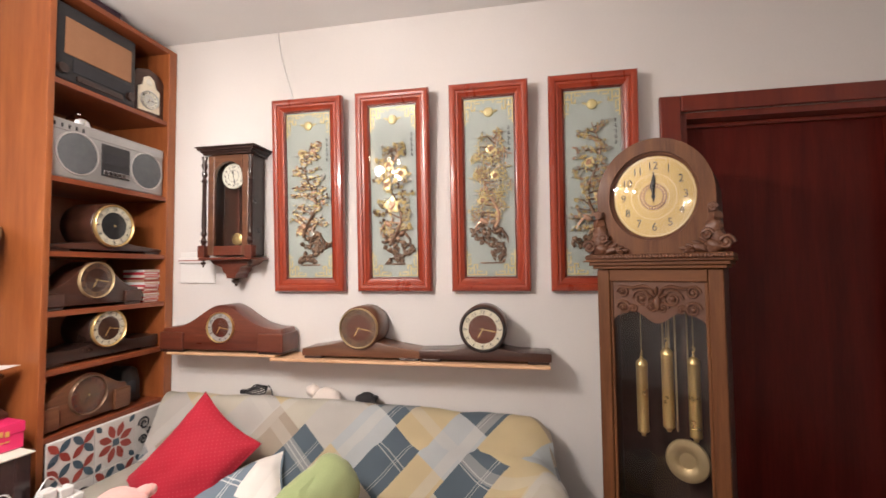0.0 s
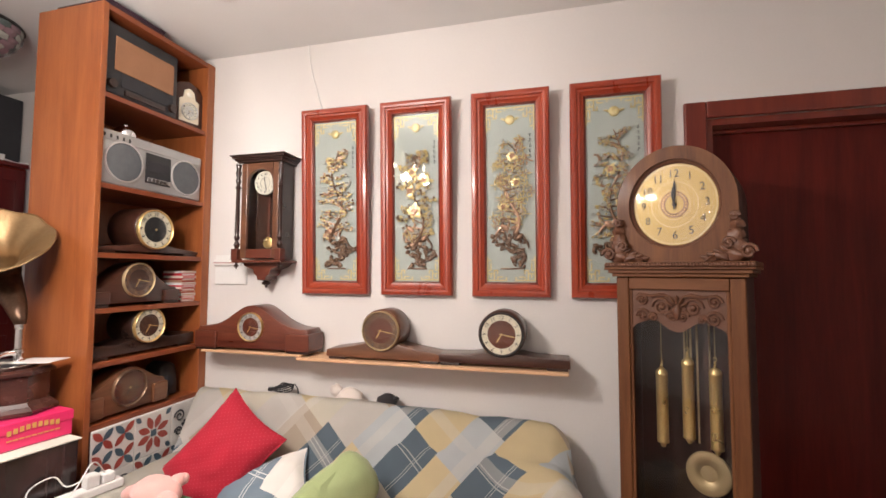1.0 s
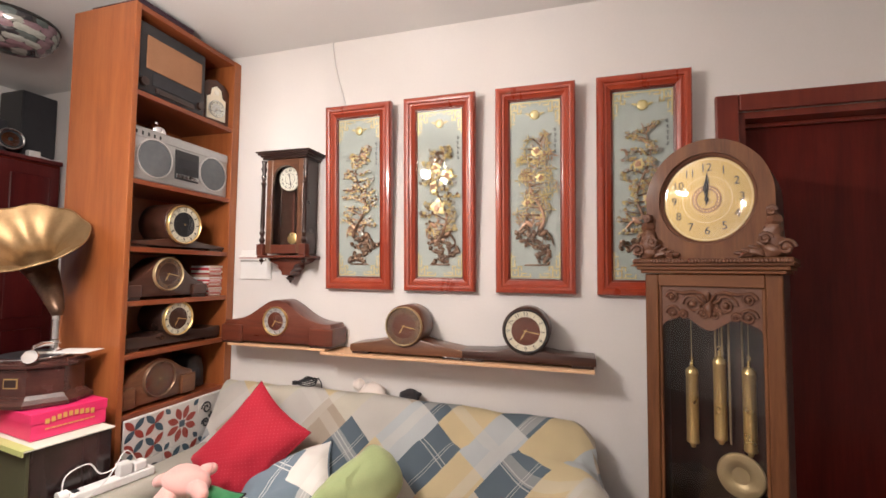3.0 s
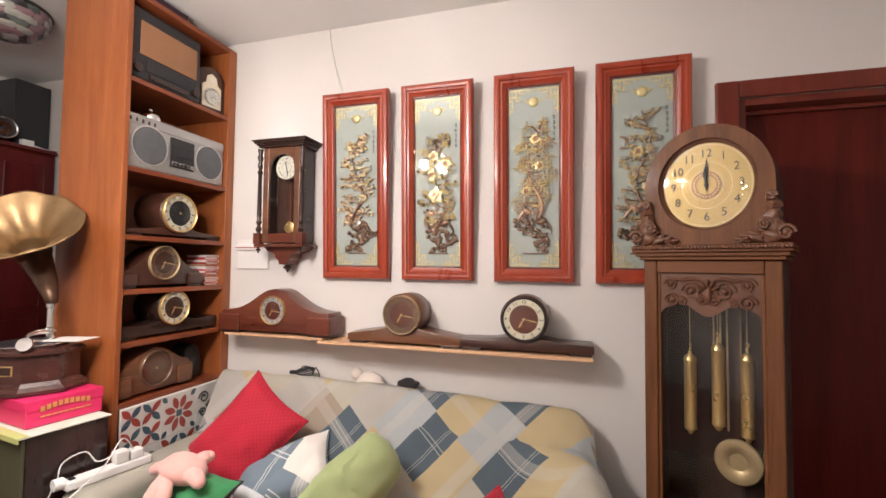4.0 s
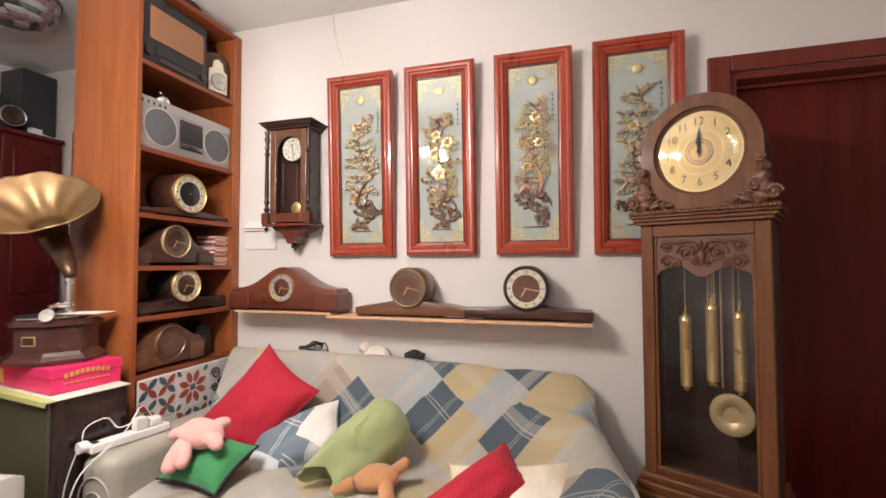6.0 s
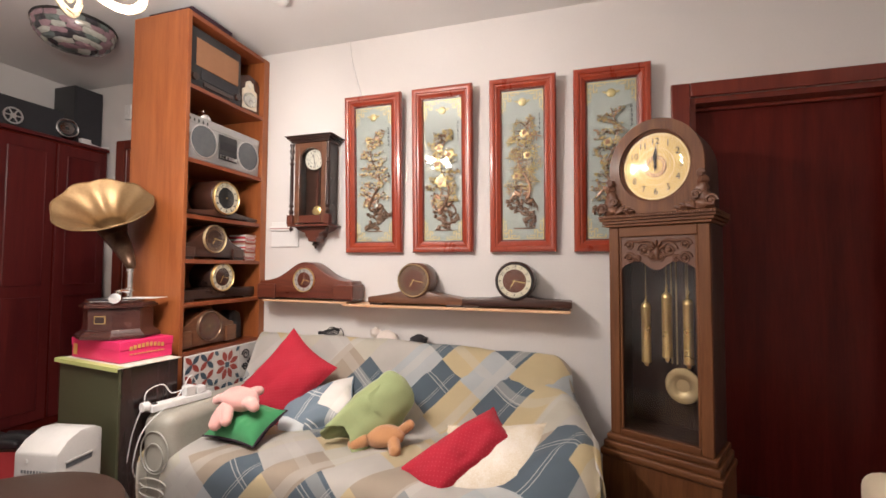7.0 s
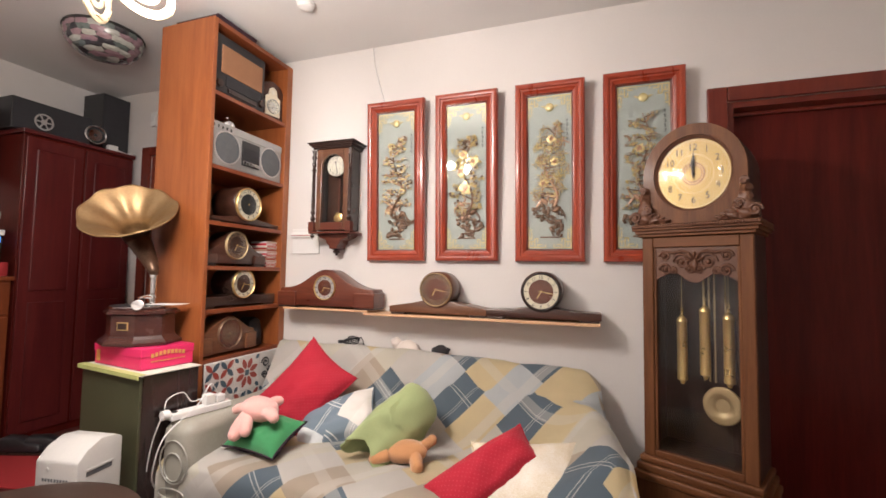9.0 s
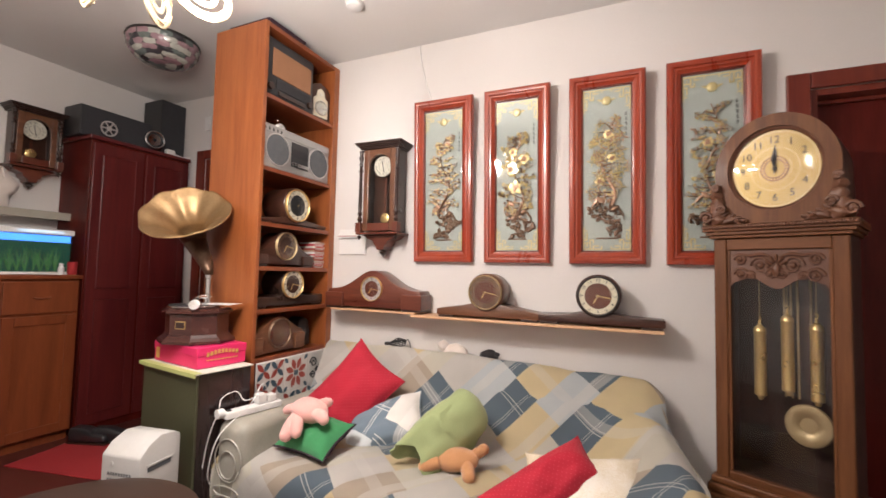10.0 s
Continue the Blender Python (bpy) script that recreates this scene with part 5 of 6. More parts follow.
# ---- cushions and soft toys on the sofa ----
def cushion(name, m, w, h, th, mat, label, category="cushion", uv=False, pinch=0.20, seed=0, dots=None, under=None, group=""):
    """A stuffed cushion: face in x and z, thick along y, with pinched edges and corners."""
    t = thing(name, m, label, category, group)
    n = 22

    def side(sgn):
        b = bmesh.new()
        uvl = b.loops.layers.uv.new("UVMap")
        g = []
        for i in range(n + 1):
            r = []
            for k in range(n + 1):
                u, v = 2 * i / n - 1, 2 * k / n - 1
                e = (1 - abs(u) ** 2.6) * (1 - abs(v) ** 2.6)
                y = sgn * (th / 2 * max(0.0, e) ** 0.5 + 0.002)
                y += (0.018 * noise.noise(Vector((u * 1.9 + seed, v * 1.9, sgn))) + 0.007 * noise.noise(Vector((u * 5.5 + seed, v * 5.5, sgn)))) * max(0.0, e) ** 0.3
                px = u * w / 2 * (1 - pinch * (1 - v * v) * 0.55 * abs(u))
                pz = v * h / 2 * (1 - pinch * (1 - u * u) * 0.55 * abs(v))
                r.append((b.verts.new((px, y, pz)), (px + seed, pz)))
            g.append(r)
        for i in range(n):
            for k in range(n):
                q = (g[i][k], g[i + 1][k], g[i + 1][k + 1], g[i][k + 1])
                f = b.faces.new([a for a, _ in q])
                for lp, (_, c) in zip(f.loops, q):
                    lp[uvl].uv = c
        return b

    part("front_cover", side(-1), mat, t, smooth=70)
    part("back_cover", side(1), under or mat, t, smooth=70)
    pts = []
    for u, v in [(-1 + 2 * k / 12, -1) for k in range(12)] + [(1, -1 + 2 * k / 12) for k in range(12)] + [(1 - 2 * k / 12, 1) for k in range(12)] + [(-1, 1 - 2 * k / 12) for k in range(12)]:
        pts.append((u * w / 2 * (1 - pinch * (1 - v * v) * 0.55), 0, v * h / 2 * (1 - pinch * (1 - u * u) * 0.55)))
    part("piping", tube(pts, 0.0055, 6, closed=True), under or mat, t, smooth=60)
    return t


def dotted(name, c1, c2, dot):
    """Cotton with small pale dots in rows."""
    m = surface(name, c1, c2, 0.85, 0, 8, 260, 0.4, sheen=0.05)
    nt = m.node_tree
    b = nt.nodes["Principled BSDF"]
    src = b.inputs["Base Color"].links[0].from_socket
    uv = node(nt, "ShaderNodeUVMap")
    mp = node(nt, "ShaderNodeMapping")
    mp.inputs["Scale"].default_value = (62, 62, 1)
    mp.inputs["Rotation"].default_value = (0, 0, radians(45))
    nt.links.new(uv.outputs[0], mp.inputs[0])
    fr = node(nt, "ShaderNodeVectorMath")
    fr.operation = "FRACTION"
    nt.links.new(mp.outputs[0], fr.inputs[0])
    ds = node(nt, "ShaderNodeVectorMath")
    ds.operation = "DISTANCE"
    ds.inputs[1].default_value = (0.5, 0.5, 0)
    nt.links.new(fr.outputs[0], ds.inputs[0])
    lt = node(nt, "ShaderNodeMath")
    lt.operation = "LESS_THAN"
    lt.inputs[1].default_value = 0.16
    nt.links.new(ds.outputs["Value"], lt.inputs[0])
    mu = node(nt, "ShaderNodeMath")
    mu.operation = "MULTIPLY"
    mu.inputs[1].default_value = 0.4
    nt.links.new(lt.outputs[0], mu.inputs[0])
    mx = node(nt, "ShaderNodeMix")
    mx.data_type = "RGBA"
    nt.links.new(mu.outputs[0], mx.inputs["Factor"])
    nt.links.new(src, mx.inputs["A"])
    mx.inputs["B"].default_value = c4(dot)
    nt.links.new(mx.outputs["Result"], b.inputs["Base Color"])
    return m


M["reddot"] = dotted("red_dotted_cotton", (0.36, 0.005, 0.022), (0.45, 0.010, 0.032), (0.56, 0.08, 0.10))
M["throw_light"] = surface("faded_cream_print", (0.60, 0.49, 0.31), (0.78, 0.73, 0.65), 0.9, 0, 4, 220, 0.35, sheen=0.2, spread=0.10)
cushion("red_cushion", pose(-1.665, -0.410, 0.522, -26, 0, 8) @ pose(0, 0, 0, 0, 35, 0), 0.39, 0.48, 0.16, M["reddot"], "red dotted cotton cushion leaning on the sofa back", seed=1, group="red cushions")
cushion("red_cushion", pose(-0.535, -0.70, 0.345, -50, 0, 6) @ pose(0, 0, 0, 0, -40, 0), 0.52, 0.245, 0.25, M["reddot"], "red dotted cushion lying tilted on the seat", seed=2, group="red cushions")
cushion("patchwork_cushion", pose(-1.445, -0.43, 0.390, -50, 0, 6) @ pose(0, 0, 0, 0, -24, 0), 0.46, 0.29, 0.14, M["throw"], "cushion in the same blue and yellow patchwork cloth", seed=4.27)
cushion("pale_cushion", pose(-0.385, -0.69, 0.355, -60, 0, 2) @ pose(0, 0, 0, 0, -8, 0), 0.46, 0.38, 0.15, M["throw_light"], "pale patterned cushion lying flat on the seat", seed=6)
cushion("green_cushion", pose(-1.665, -0.715, 0.385, -64, 0, -4) @ pose(0, 0, 0, 0, 2, 0), 0.33, 0.24, 0.12, M["emerald"], "emerald green cushion with dark purple underside", seed=5, under=M["aubergine"])


def soft_toy():
    t = thing("soft_toy", pose(-1.690, -0.745, 0.465) @ Matrix.Scale(0.9, 4), "pink plush toy lying face down on the green cushion", "soft toy")
    b = blob(0.105, 0.085, 0.066, pose(0.0, 0.02, 0.045, 0, 8, 20), rough=0.12, seed=3)
    for p, q, r in (((-0.03, -0.02, 0.03), (-0.045, -0.11, -0.055), 0.040), ((-0.07, 0.0, 0.04), (-0.145, 0.0, 0.030), 0.028), ((0.07, -0.01, 0.04), (0.135, -0.03, 0.03), 0.034), ((0.03, 0.05, 0.05), (0.06, 0.10, 0.075), 0.030), ((-0.03, -0.04, 0.02), (0.015, -0.10, -0.035), 0.034)):
        p, q = Vector(p), Vector(q)
        mid = (p + q) / 2 + Vector((0, 0, 0.012))
        tube([p, p.lerp(mid, 0.6), mid, q.lerp(mid, 0.4), q], [r, r, r * 0.98, r, r * 0.85], 12, b)
        blob(r * 0.86, r * 0.86, r * 0.86, pose(*q), b, u=12, v=8)
    part("body", b, M["pinkplush"], t, smooth=70)


soft_toy()


def teddy():
    t = thing("teddy_bear", pose(-0.970, -0.60, 0.334) @ Matrix.Scale(0.84, 4), "tan plush bear lying under the green cloth", "soft toy")
    b = blob(0.13, 0.075, 0.062, pose(0.02, 0, 0.03, 0, -8, 0), rough=0.1, seed=1)
    for p, q, r in (((0.09, -0.03, 0.03), (0.125, -0.085, -0.005), 0.036), ((0.09, 0.03, 0.04), (0.165, 0.03, 0.10), 0.030), ((-0.06, -0.05, 0.02), (-0.13, -0.085, 0.0), 0.034)):
        p, q = Vector(p), Vector(q)
        tube([p, (p + q) / 2, q], [r, r, r * 0.95], 12, b)
        blob(r * 0.98, r * 0.98, r * 0.98, pose(*q), b, u=12, v=8)
    part("body", b, M["tanplush"], t, smooth=70)
    part("seam", tube([(0.055, -0.062, 0.03), (0.07, -0.07, 0.02), (0.10, -0.075, 0.025)], 0.002, 5), M["leather"], t)


teddy()


def green_cloth():
    t = thing("green_hood", pose(-1.085, -0.57, 0.415) @ Matrix.Diagonal((0.88, 1.0, 1.0, 1)), "apple green felt hood draped over the plush bear", "cloth")
    b = bmesh.new()
    n, k2 = 56, 26
    spine = [Vector(p) for p in ((0.200, 0.115, 0.185), (0.150, 0.070, 0.110), (0.065, 0.030, 0.035), (-0.004, -0.040, -0.030), (-0.048, -0.100, -0.088))]
    reach = (0.0, 0.118, 0.142, 0.132, 0.128)
    across = Vector((0.66, 0.18, -0.62)).normalized()
    rings = []
    for k in range(k2 + 1):
        q = k / k2
        f = q * 4
        i0 = min(3, int(f))
        u = f - i0
        c0 = spine[max(i0 - 1, 0)]
        c1, c2, c3 = spine[i0], spine[i0 + 1], spine[min(i0 + 2, 4)]
        p = 0.5 * (2 * c1 + (c2 - c0) * u + (2 * c0 - 5 * c1 + 4 * c2 - c3) * u * u + (3 * c1 - c0 - 3 * c2 + c3) * u ** 3)
        r = reach[i0] * (1 - u) + reach[i0 + 1] * u
        if i0 == 0:
            r = reach[1] * math.sqrt(max(0.004, 1 - (1 - u) ** 2))
        d = (spine[min(i0 + 1, 4)] - spine[i0]).normalized()
        front = d.cross(across).normalized()
        ring = []
        for i in range(n):
            a = 2 * math.pi * i / n
            x, y = math.cos(a), math.sin(a)
            fold = 0.24 * q * noise.noise(Vector((x * 1.5 + 4, y * 1.5, q * 2.4))) + 0.16 * q * q * noise.noise(Vector((x * 4.0, y * 4.0, q * 2.0 + 7)))
            crease = 0.09 * noise.noise(Vector((x * 2 + q * 3, y * 2, q * 5 + 2)))
            rr = r * (1 + fold + crease)
            hang = d * (0.05 * q ** 3 * math.sin(2 * a + 0.8) + 0.03 * q ** 3 * noise.noise(Vector((x * 2, y * 2, 3))))
            ring.append(b.verts.new(p + across * (rr * x) + front * (rr * y * (0.60 - 0.22 * q)) + hang))
        rings.append(ring)
    top = b.verts.new((0, 0, 0))
    for i in range(n):
        b.faces.new((top, rings[0][i], rings[0][(i + 1) % n]))
    for r1, r2 in zip(rings, rings[1:]):
        for i in range(n):
            j = (i + 1) % n
            b.faces.new((r1[i], r2[i], r2[j], r1[j]))
    co = sum((v.co for v in rings[0]), Vector()) / n
    top.co = co + Vector((-0.006, 0, 0.006))
    bmesh.ops.smooth_vert(b, verts=list(b.verts), factor=0.4, use_axis_x=True, use_axis_y=True, use_axis_z=True)
    hem = [v.co.copy() for v in rings[-1]]
    bmesh.ops.solidify(b, geom=list(b.faces), thickness=0.006)
    part("cloth", b, M["green"], t, smooth=70)
    part("hem", tube(hem, 0.0032, 6, closed=True), M["green"], t, smooth=60)


green_cloth()
t = thing("white_soft_toy", pose(-1.19, -0.058, 0.705), "off-white plush toy behind the sofa back", "soft toy")
b = blob(0.085, 0.040, 0.058, pose(0, 0, 0.02), rough=0.2, seed=4)
blob(0.035, 0.028, 0.035, pose(-0.075, 0, 0.06), b, 0.2, 2)
part("body", b, M["whiteplush"], t, smooth=70)
t = thing("black_soft_toy", pose(-0.978, -0.058, 0.705), "small black plush toy behind the sofa back", "soft toy")
b = blob(0.058, 0.036, 0.042, pose(0, 0, 0.02), rough=0.2, seed=8)
blob(0.02, 0.016, 0.012, pose(0.045, 0, 0.04), b)
part("body", b, M["blackplush"], t, smooth=70)


def cable_bundle():
    t = thing("cable_bundle", pose(-1.575, -0.070, 0.742), "small coil of black cable on the sofa back", "cable")
    b = bmesh.new()
    rnd = random.Random(3)
    for k in range(6):
        pts = []
        for i in range(18):
            a = 2 * math.pi * i / 18
            pts.append((rnd.uniform(-0.004, 0.004) + (0.055 - 0.004 * k) * math.cos(a), 0.018 * math.sin(a + k), 0.012 + 0.016 * math.sin(a * 1.0 + 0.5 * k) + 0.004 * k))
        tube(pts, 0.0035, 6, b, closed=True)
    tube([(0.05, 0, 0.02), (0.075, -0.01, 0.045), (0.09, -0.005, 0.02), (0.092, 0, -0.01)], 0.0035, 6, b)
    part("coil", b, M["black"], t, smooth=60)
    part("plug", box(-0.09, -0.06, -0.012, 0.012, -0.004, 0.016, 0.003), M["black"], t)


cable_bundle()


# ---- sofa's other arm, with power strip ----
def left_arm():
    t = new("armrest")
    t.parent = SOFA
    t.location = (-2.065, -0.965, 0.0)
    t["label"] = "grey-beige padded armrest under clear plastic"
    part("pad", box(0.0, 0.19, 0.0, 0.70, 0.05, 0.475, 0.06, seg=5), M["armcloth"], t, smooth=50)
    for k, (z, r) in enumerate(((0.30, 0.085), (0.28, 0.055), (0.16, 0.08), (0.12, 0.075))):
        pts = [(0.105 + r * math.cos(2 * math.pi * i / 28), -0.004 - 0.003 * k, z + r * math.sin(2 * math.pi * i / 28) * (1.15 if k < 2 else 0.3)) for i in range(28)]
        part("plastic_fold", tube(pts, 0.0035, 6, closed=True), M["clearplastic"], t, smooth=60)
    return t


M["armcloth"] = surface("grey_beige_cloth", (0.28, 0.265, 0.22), (0.40, 0.38, 0.325), 0.6, 0, 4, 160, 0.2, coat=0.25)
left_arm()


def power_strip():
    t = thing("power_strip", pose(-1.985, -0.80, 0.477, 0, 0, 78), "white power strip with chargers and loose cables", "power strip")
    part("body", box(-0.16, 0.14, -0.03, 0.03, 0.0, 0.034, 0.006), M["white"], t)
    part("switch", box(-0.145, -0.125, -0.012, 0.012, 0.0342, 0.040, 0.002), M["black"], t)
    for x, h in ((0.03, 0.05), (0.085, 0.038)):
        part("charger", box(x - 0.024, x + 0.024, -0.024, 0.024, 0.0345, 0.0345 + h, 0.006), M["white"], t)
    part("round_plug", lathe([(0.022, 0), (0.022, 0.03), (0.018, 0.034), (0.0, 0.035)], 20, m=pose(-0.19, 0.004, 0.03, 0, 90, 0)), M["white"], t, smooth=40)
    b = bmesh.new()
    for pts in ([(-0.17, 0.02, 0.03), (-0.15, 0.04, 0.09), (-0.08, 0.035, 0.11), (-0.04, 0.02, 0.06), (0.03, 0.0, 0.08)], [(0.08, 0, 0.07), (0.02, -0.03, 0.14), (-0.06, -0.06, 0.06), (-0.20, -0.05, -0.05), (-0.235, -0.03, -0.20), (-0.20, 0.02, -0.29), (-0.195, 0.08, -0.20), (-0.16, 0.08, 0.0)], [(-0.19, 0.0, 0.03), (-0.215, 0.03, -0.10), (-0.225, 0.06, -0.3), (-0.22, 0.075, -0.45)]):
        vs = [Vector(p) for p in pts]
        fine = []
        for i in range(len(vs) - 1):
            p0, p1, p2, p3 = vs[max(i - 1, 0)], vs[i], vs[i + 1], vs[min(i + 2, len(vs) - 1)]
            for k in range(6):
                q = k / 6
                fine.append(0.5 * (2 * p1 + (p2 - p0) * q + (2 * p0 - 5 * p1 + 4 * p2 - p3) * q * q + (3 * p1 - p0 - 3 * p2 + p3) * q ** 3))
        fine.append(vs[-1])
        part("cable", tube(fine, 0.0028, 6), M["white"], t, smooth=60)


power_strip()


# ---- gramophone corner ----
def cabinet_box():
    t = thing("side_cabinet", pose(-2.36, -0.865, 0, 0, 0, -8), "box-shaped cabinet, olive front and dark glossy side", "cabinet")
    part("body", box(-0.205, 0.300, -0.140, 0.130, 0.0, 0.700, 0.003), M["cabinet_side"], t)
    part("front_panel", box(-0.207, 0.302, -0.152, -0.1405, 0.0, 0.700, 0.002), M["olive"], t, "olive painted front panel")
    m = thing("table_mat", pose(-2.36, -0.865, 0.7005, 0, 0, -8), "white and lime plastic mat hanging over the cabinet edge", "mat")
    part("sheet", box(-0.222, 0.315, -0.165, 0.135, 0.0, 0.005, 0.001), M["matwhite"], m)
    part("lime_border", box(-0.222, 0.315, -0.1655, -0.135, 0.0052, 0.0075), M["lime"], m, "lime green border")
    part("lime_hem", box(-0.222, 0.315, -0.1705, -0.1652, -0.012, 0.0072), M["lime"], m)
    return t


cabinet_box()


def gift_box():
    t = thing("gift_box", pose(-2.335, -0.855, 0.7085, 0, 0, -8), "hot pink cardboard box with gold print", "box")
    part("tray", box(-0.207, 0.207, -0.127, 0.127, 0.0, 0.060, 0.002), M["pinkcard"], t)
    lid = part("lid", box(-0.210, 0.210, -0.130, 0.130, 0.0602, 0.100, 0.002), M["pinkcard"], t)
    b = bmesh.new()
    for k in range(9):
        x = 0.2108
        y0 = -0.085 + 0.019 * k
        z = 0.055 + 0.010 * math.sin(math.pi * k / 8)
        box(x, x + 0.0008, y0, y0 + 0.013, z, z + 0.020, bm=b)
        box(x, x + 0.0008, y0, y0 + 0.015, 0.034, 0.039, bm=b)
    part("print", b, M["goldprint"], lid, "gold print")
    b = box(-0.185, -0.150, -0.1315, -0.1305, 0.015, 0.07)
    part("sticker", b, M["goldprint"], t)


gift_box()


def gramophone():
    t = thing("gramophone", pose(-2.360, -0.862, 0.8090, 0, 0, 18), "antique gramophone with brass horn and octagonal rosewood case", "gramophone")

    def octo(r0, r1, z0, z1, sx=1.12):
        b = bmesh.new()
        lo, hi = [], []
        for k in range(8):
            a = radians(22.5 + 45 * k)
            lo.append(b.verts.new((r0 * sx * math.cos(a), r0 * math.sin(a), z0)))
            hi.append(b.verts.new((r1 * sx * math.cos(a), r1 * math.sin(a), z1)))
        for k in range(8):
            b.faces.new((lo[k], lo[(k + 1) % 8], hi[(k + 1) % 8], hi[k]))
        b.faces.new(lo[::-1])
        b.faces.new(hi)
        return b
    case = part("case", octo(0.140, 0.140, 0.048, 0.150), M["rosewood"], t)
    for r0, r1, z0, z1 in ((0.172, 0.172, 0.004, 0.018), (0.172, 0.158, 0.0182, 0.032), (0.154, 0.142, 0.0322, 0.0478), (0.142, 0.158, 0.1502, 0.158), (0.158, 0.158, 0.1582, 0.170), (0.154, 0.140, 0.1702, 0.180)):
        part("case_moulding", octo(r0, r1, z0, z1), M["rosewood"], case)
    pl = part("badge", box(-0.028, 0.028, -0.003, 0.0, -0.02, 0.02, 0.001), M["brass"], case, "brass badge")
    pl.location = (0.0, -0.1297, 0.098)
    part("badge_field", box(-0.023, 0.023, -0.0045, -0.0032, -0.015, 0.015), M["ebony"], pl)
    for a in (-135, -45, 45, 135):
        part("foot", lathe([(0.014, 0), (0.014, 0.0038)], 14, m=pose(0.15 * math.cos(radians(a)), 0.13 * math.sin(radians(a)), 0)), M["ebony"], t)
    tt = part("turntable", lathe([(0.125, 0.182), (0.127, 0.186), (0.127, 0.192), (0.122, 0.194), (0.0, 0.194)], 48, m=pose(-0.015, -0.01, 0)), M["chrome"], t, smooth=40)
    part("record", lathe([(0.0, 0.1965), (0.118, 0.1965), (0.118, 0.1945), (0.0, 0.1945)], 48, m=pose(-0.015, -0.01, 0)), M["black"], tt, smooth=40)
    part("record_label", lathe([(0.0, 0.1972), (0.038, 0.1972), (0.038, 0.1967), (0.0, 0.1967)], 32, m=pose(-0.015, -0.01, 0)), M["cream"], tt)
    part("paper_sleeve", box(0.03, 0.19, -0.02, 0.10, 0.1975, 0.1995, 0.0005), M["white"], t, "white paper sleeve")
    # support pipe, tone arm and sound box
    inv = t.matrix_world.inverted()

    def loc(p):
        return inv @ Vector(p)
    bx = (-2.330, -0.83)
    b = bmesh.new()
    base = loc((bx[0], bx[1], 0.993))
    lathe([(0.024, 0.0), (0.024, 0.02), (0.017, 0.024), (0.017, 0.05), (0.021, 0.054), (0.021, 0.066), (0.016, 0.07), (0.016, 0.15), (0.020, 0.154), (0.020, 0.17)], 20, b, pose(base.x, base.y, base.z))
    part("horn_pipe", b, M["chrome"], t, "nickelled support pipe", 40)
    arm = [Vector((base.x, base.y, base.z + 0.05)), Vector((base.x - 0.01, base.y - 0.05, base.z + 0.055)), Vector((base.x - 0.0, base.y - 0.11, base.z + 0.05)), Vector((base.x + 0.03, base.y - 0.15, base.z + 0.035))]
    part("tone_arm", tube(arm, [0.012, 0.011, 0.010, 0.010], 10), M["chrome"], t, smooth=60)
    part("sound_box", lathe([(0.026, -0.007), (0.028, 0.0), (0.026, 0.007), (0.0, 0.009)], 24, m=pose(base.x + 0.035, base.y - 0.155, base.z + 0.02, 70, 0, 20)), M["chrome"], t, smooth=40)
    # horn: neck along a bend, flaring into eight petals
    c = Vector((-2.470, -0.885, 1.505))
    cam_dir = Vector((0.78, -0.63, 0))
    right = Vector((0.63, 0.78, 0))
    nrm = (cam_dir * 0.72 - right * 0.22 + Vector((0, 0, 0.78))).normalized()
    throat = c - nrm * 0.17
    ctrl = [Vector((bx[0], bx[1], 1.163)), Vector((bx[0], bx[1], 1.215)), throat - nrm * 0.045 + Vector((0, 0, -0.005)), throat]
    b = bmesh.new()
    rings = []
    e1 = nrm.cross(right).normalized()
    e2 = nrm.cross(e1).normalized()
    N = 64
    sections = []
    for k in range(9):
        q = k / 8
        p = ctrl[0] * (1 - q) ** 3 + ctrl[1] * 3 * q * (1 - q) ** 2 + ctrl[2] * 3 * q * q * (1 - q) + ctrl[3] * q ** 3
        d = (ctrl[1] - ctrl[0]) * (1 - q) ** 2 + 2 * (ctrl[2] - ctrl[1]) * q * (1 - q) + (ctrl[3] - ctrl[2]) * q * q
        sections.append((p, d.normalized(), 0.020 + 0.050 * q, 0.0))
    for k in range(1, 15):
        q = k / 14
        sections.append((throat + nrm * 0.17 * (q ** 0.8), nrm, 0.070 + 0.155 * q ** 1.7, q))
    for p, d, r, q in sections:
        u1 = (e1 - d * e1.dot(d)).normalized()
        u2 = d.cross(u1)
        ring = []
        for i in range(N):
            a = 2 * math.pi * i / N
            lobe = 0.5 + 0.5 * math.cos(9 * a + 0.4 * math.sin(2 * a))
            rr = r * (1 + 0.034 * q * (lobe - 0.5) + 0.012 * q * math.sin(3 * a + 1))
            lift = 0.009 * q * q * (lobe - 0.5) - 0.009 * math.sin(math.pi * q) * (1 - lobe) + 0.010 * q * q * math.sin(2 * a + 0.6)
            ring.append(b.verts.new(loc(p + rr * (math.cos(a) * u1 + math.sin(a) * u2) + d * lift)))
        rings.append(ring)
    neck = bmesh.new()
    nr = [[neck.verts.new(v.co) for v in ring] for ring in rings[:20]]
    for r1, r2 in zip(nr, nr[1:]):
        for i in range(N):
            j = (i + 1) % N
            neck.faces.new((r1[i], r1[j], r2[j], r2[i]))
    bmesh.ops.solidify(neck, geom=list(neck.faces), thickness=0.002)
    # the dark bronze also carries the shade on the neck
    part("horn_neck", neck, M["bronze"], t, "dark bronzed horn neck, with its shade in the colour", 75)
    # brass lining, set inside the bronzed neck
    for ring in rings[5:21]:
        mid = sum((v.co for v in ring), Vector()) / N
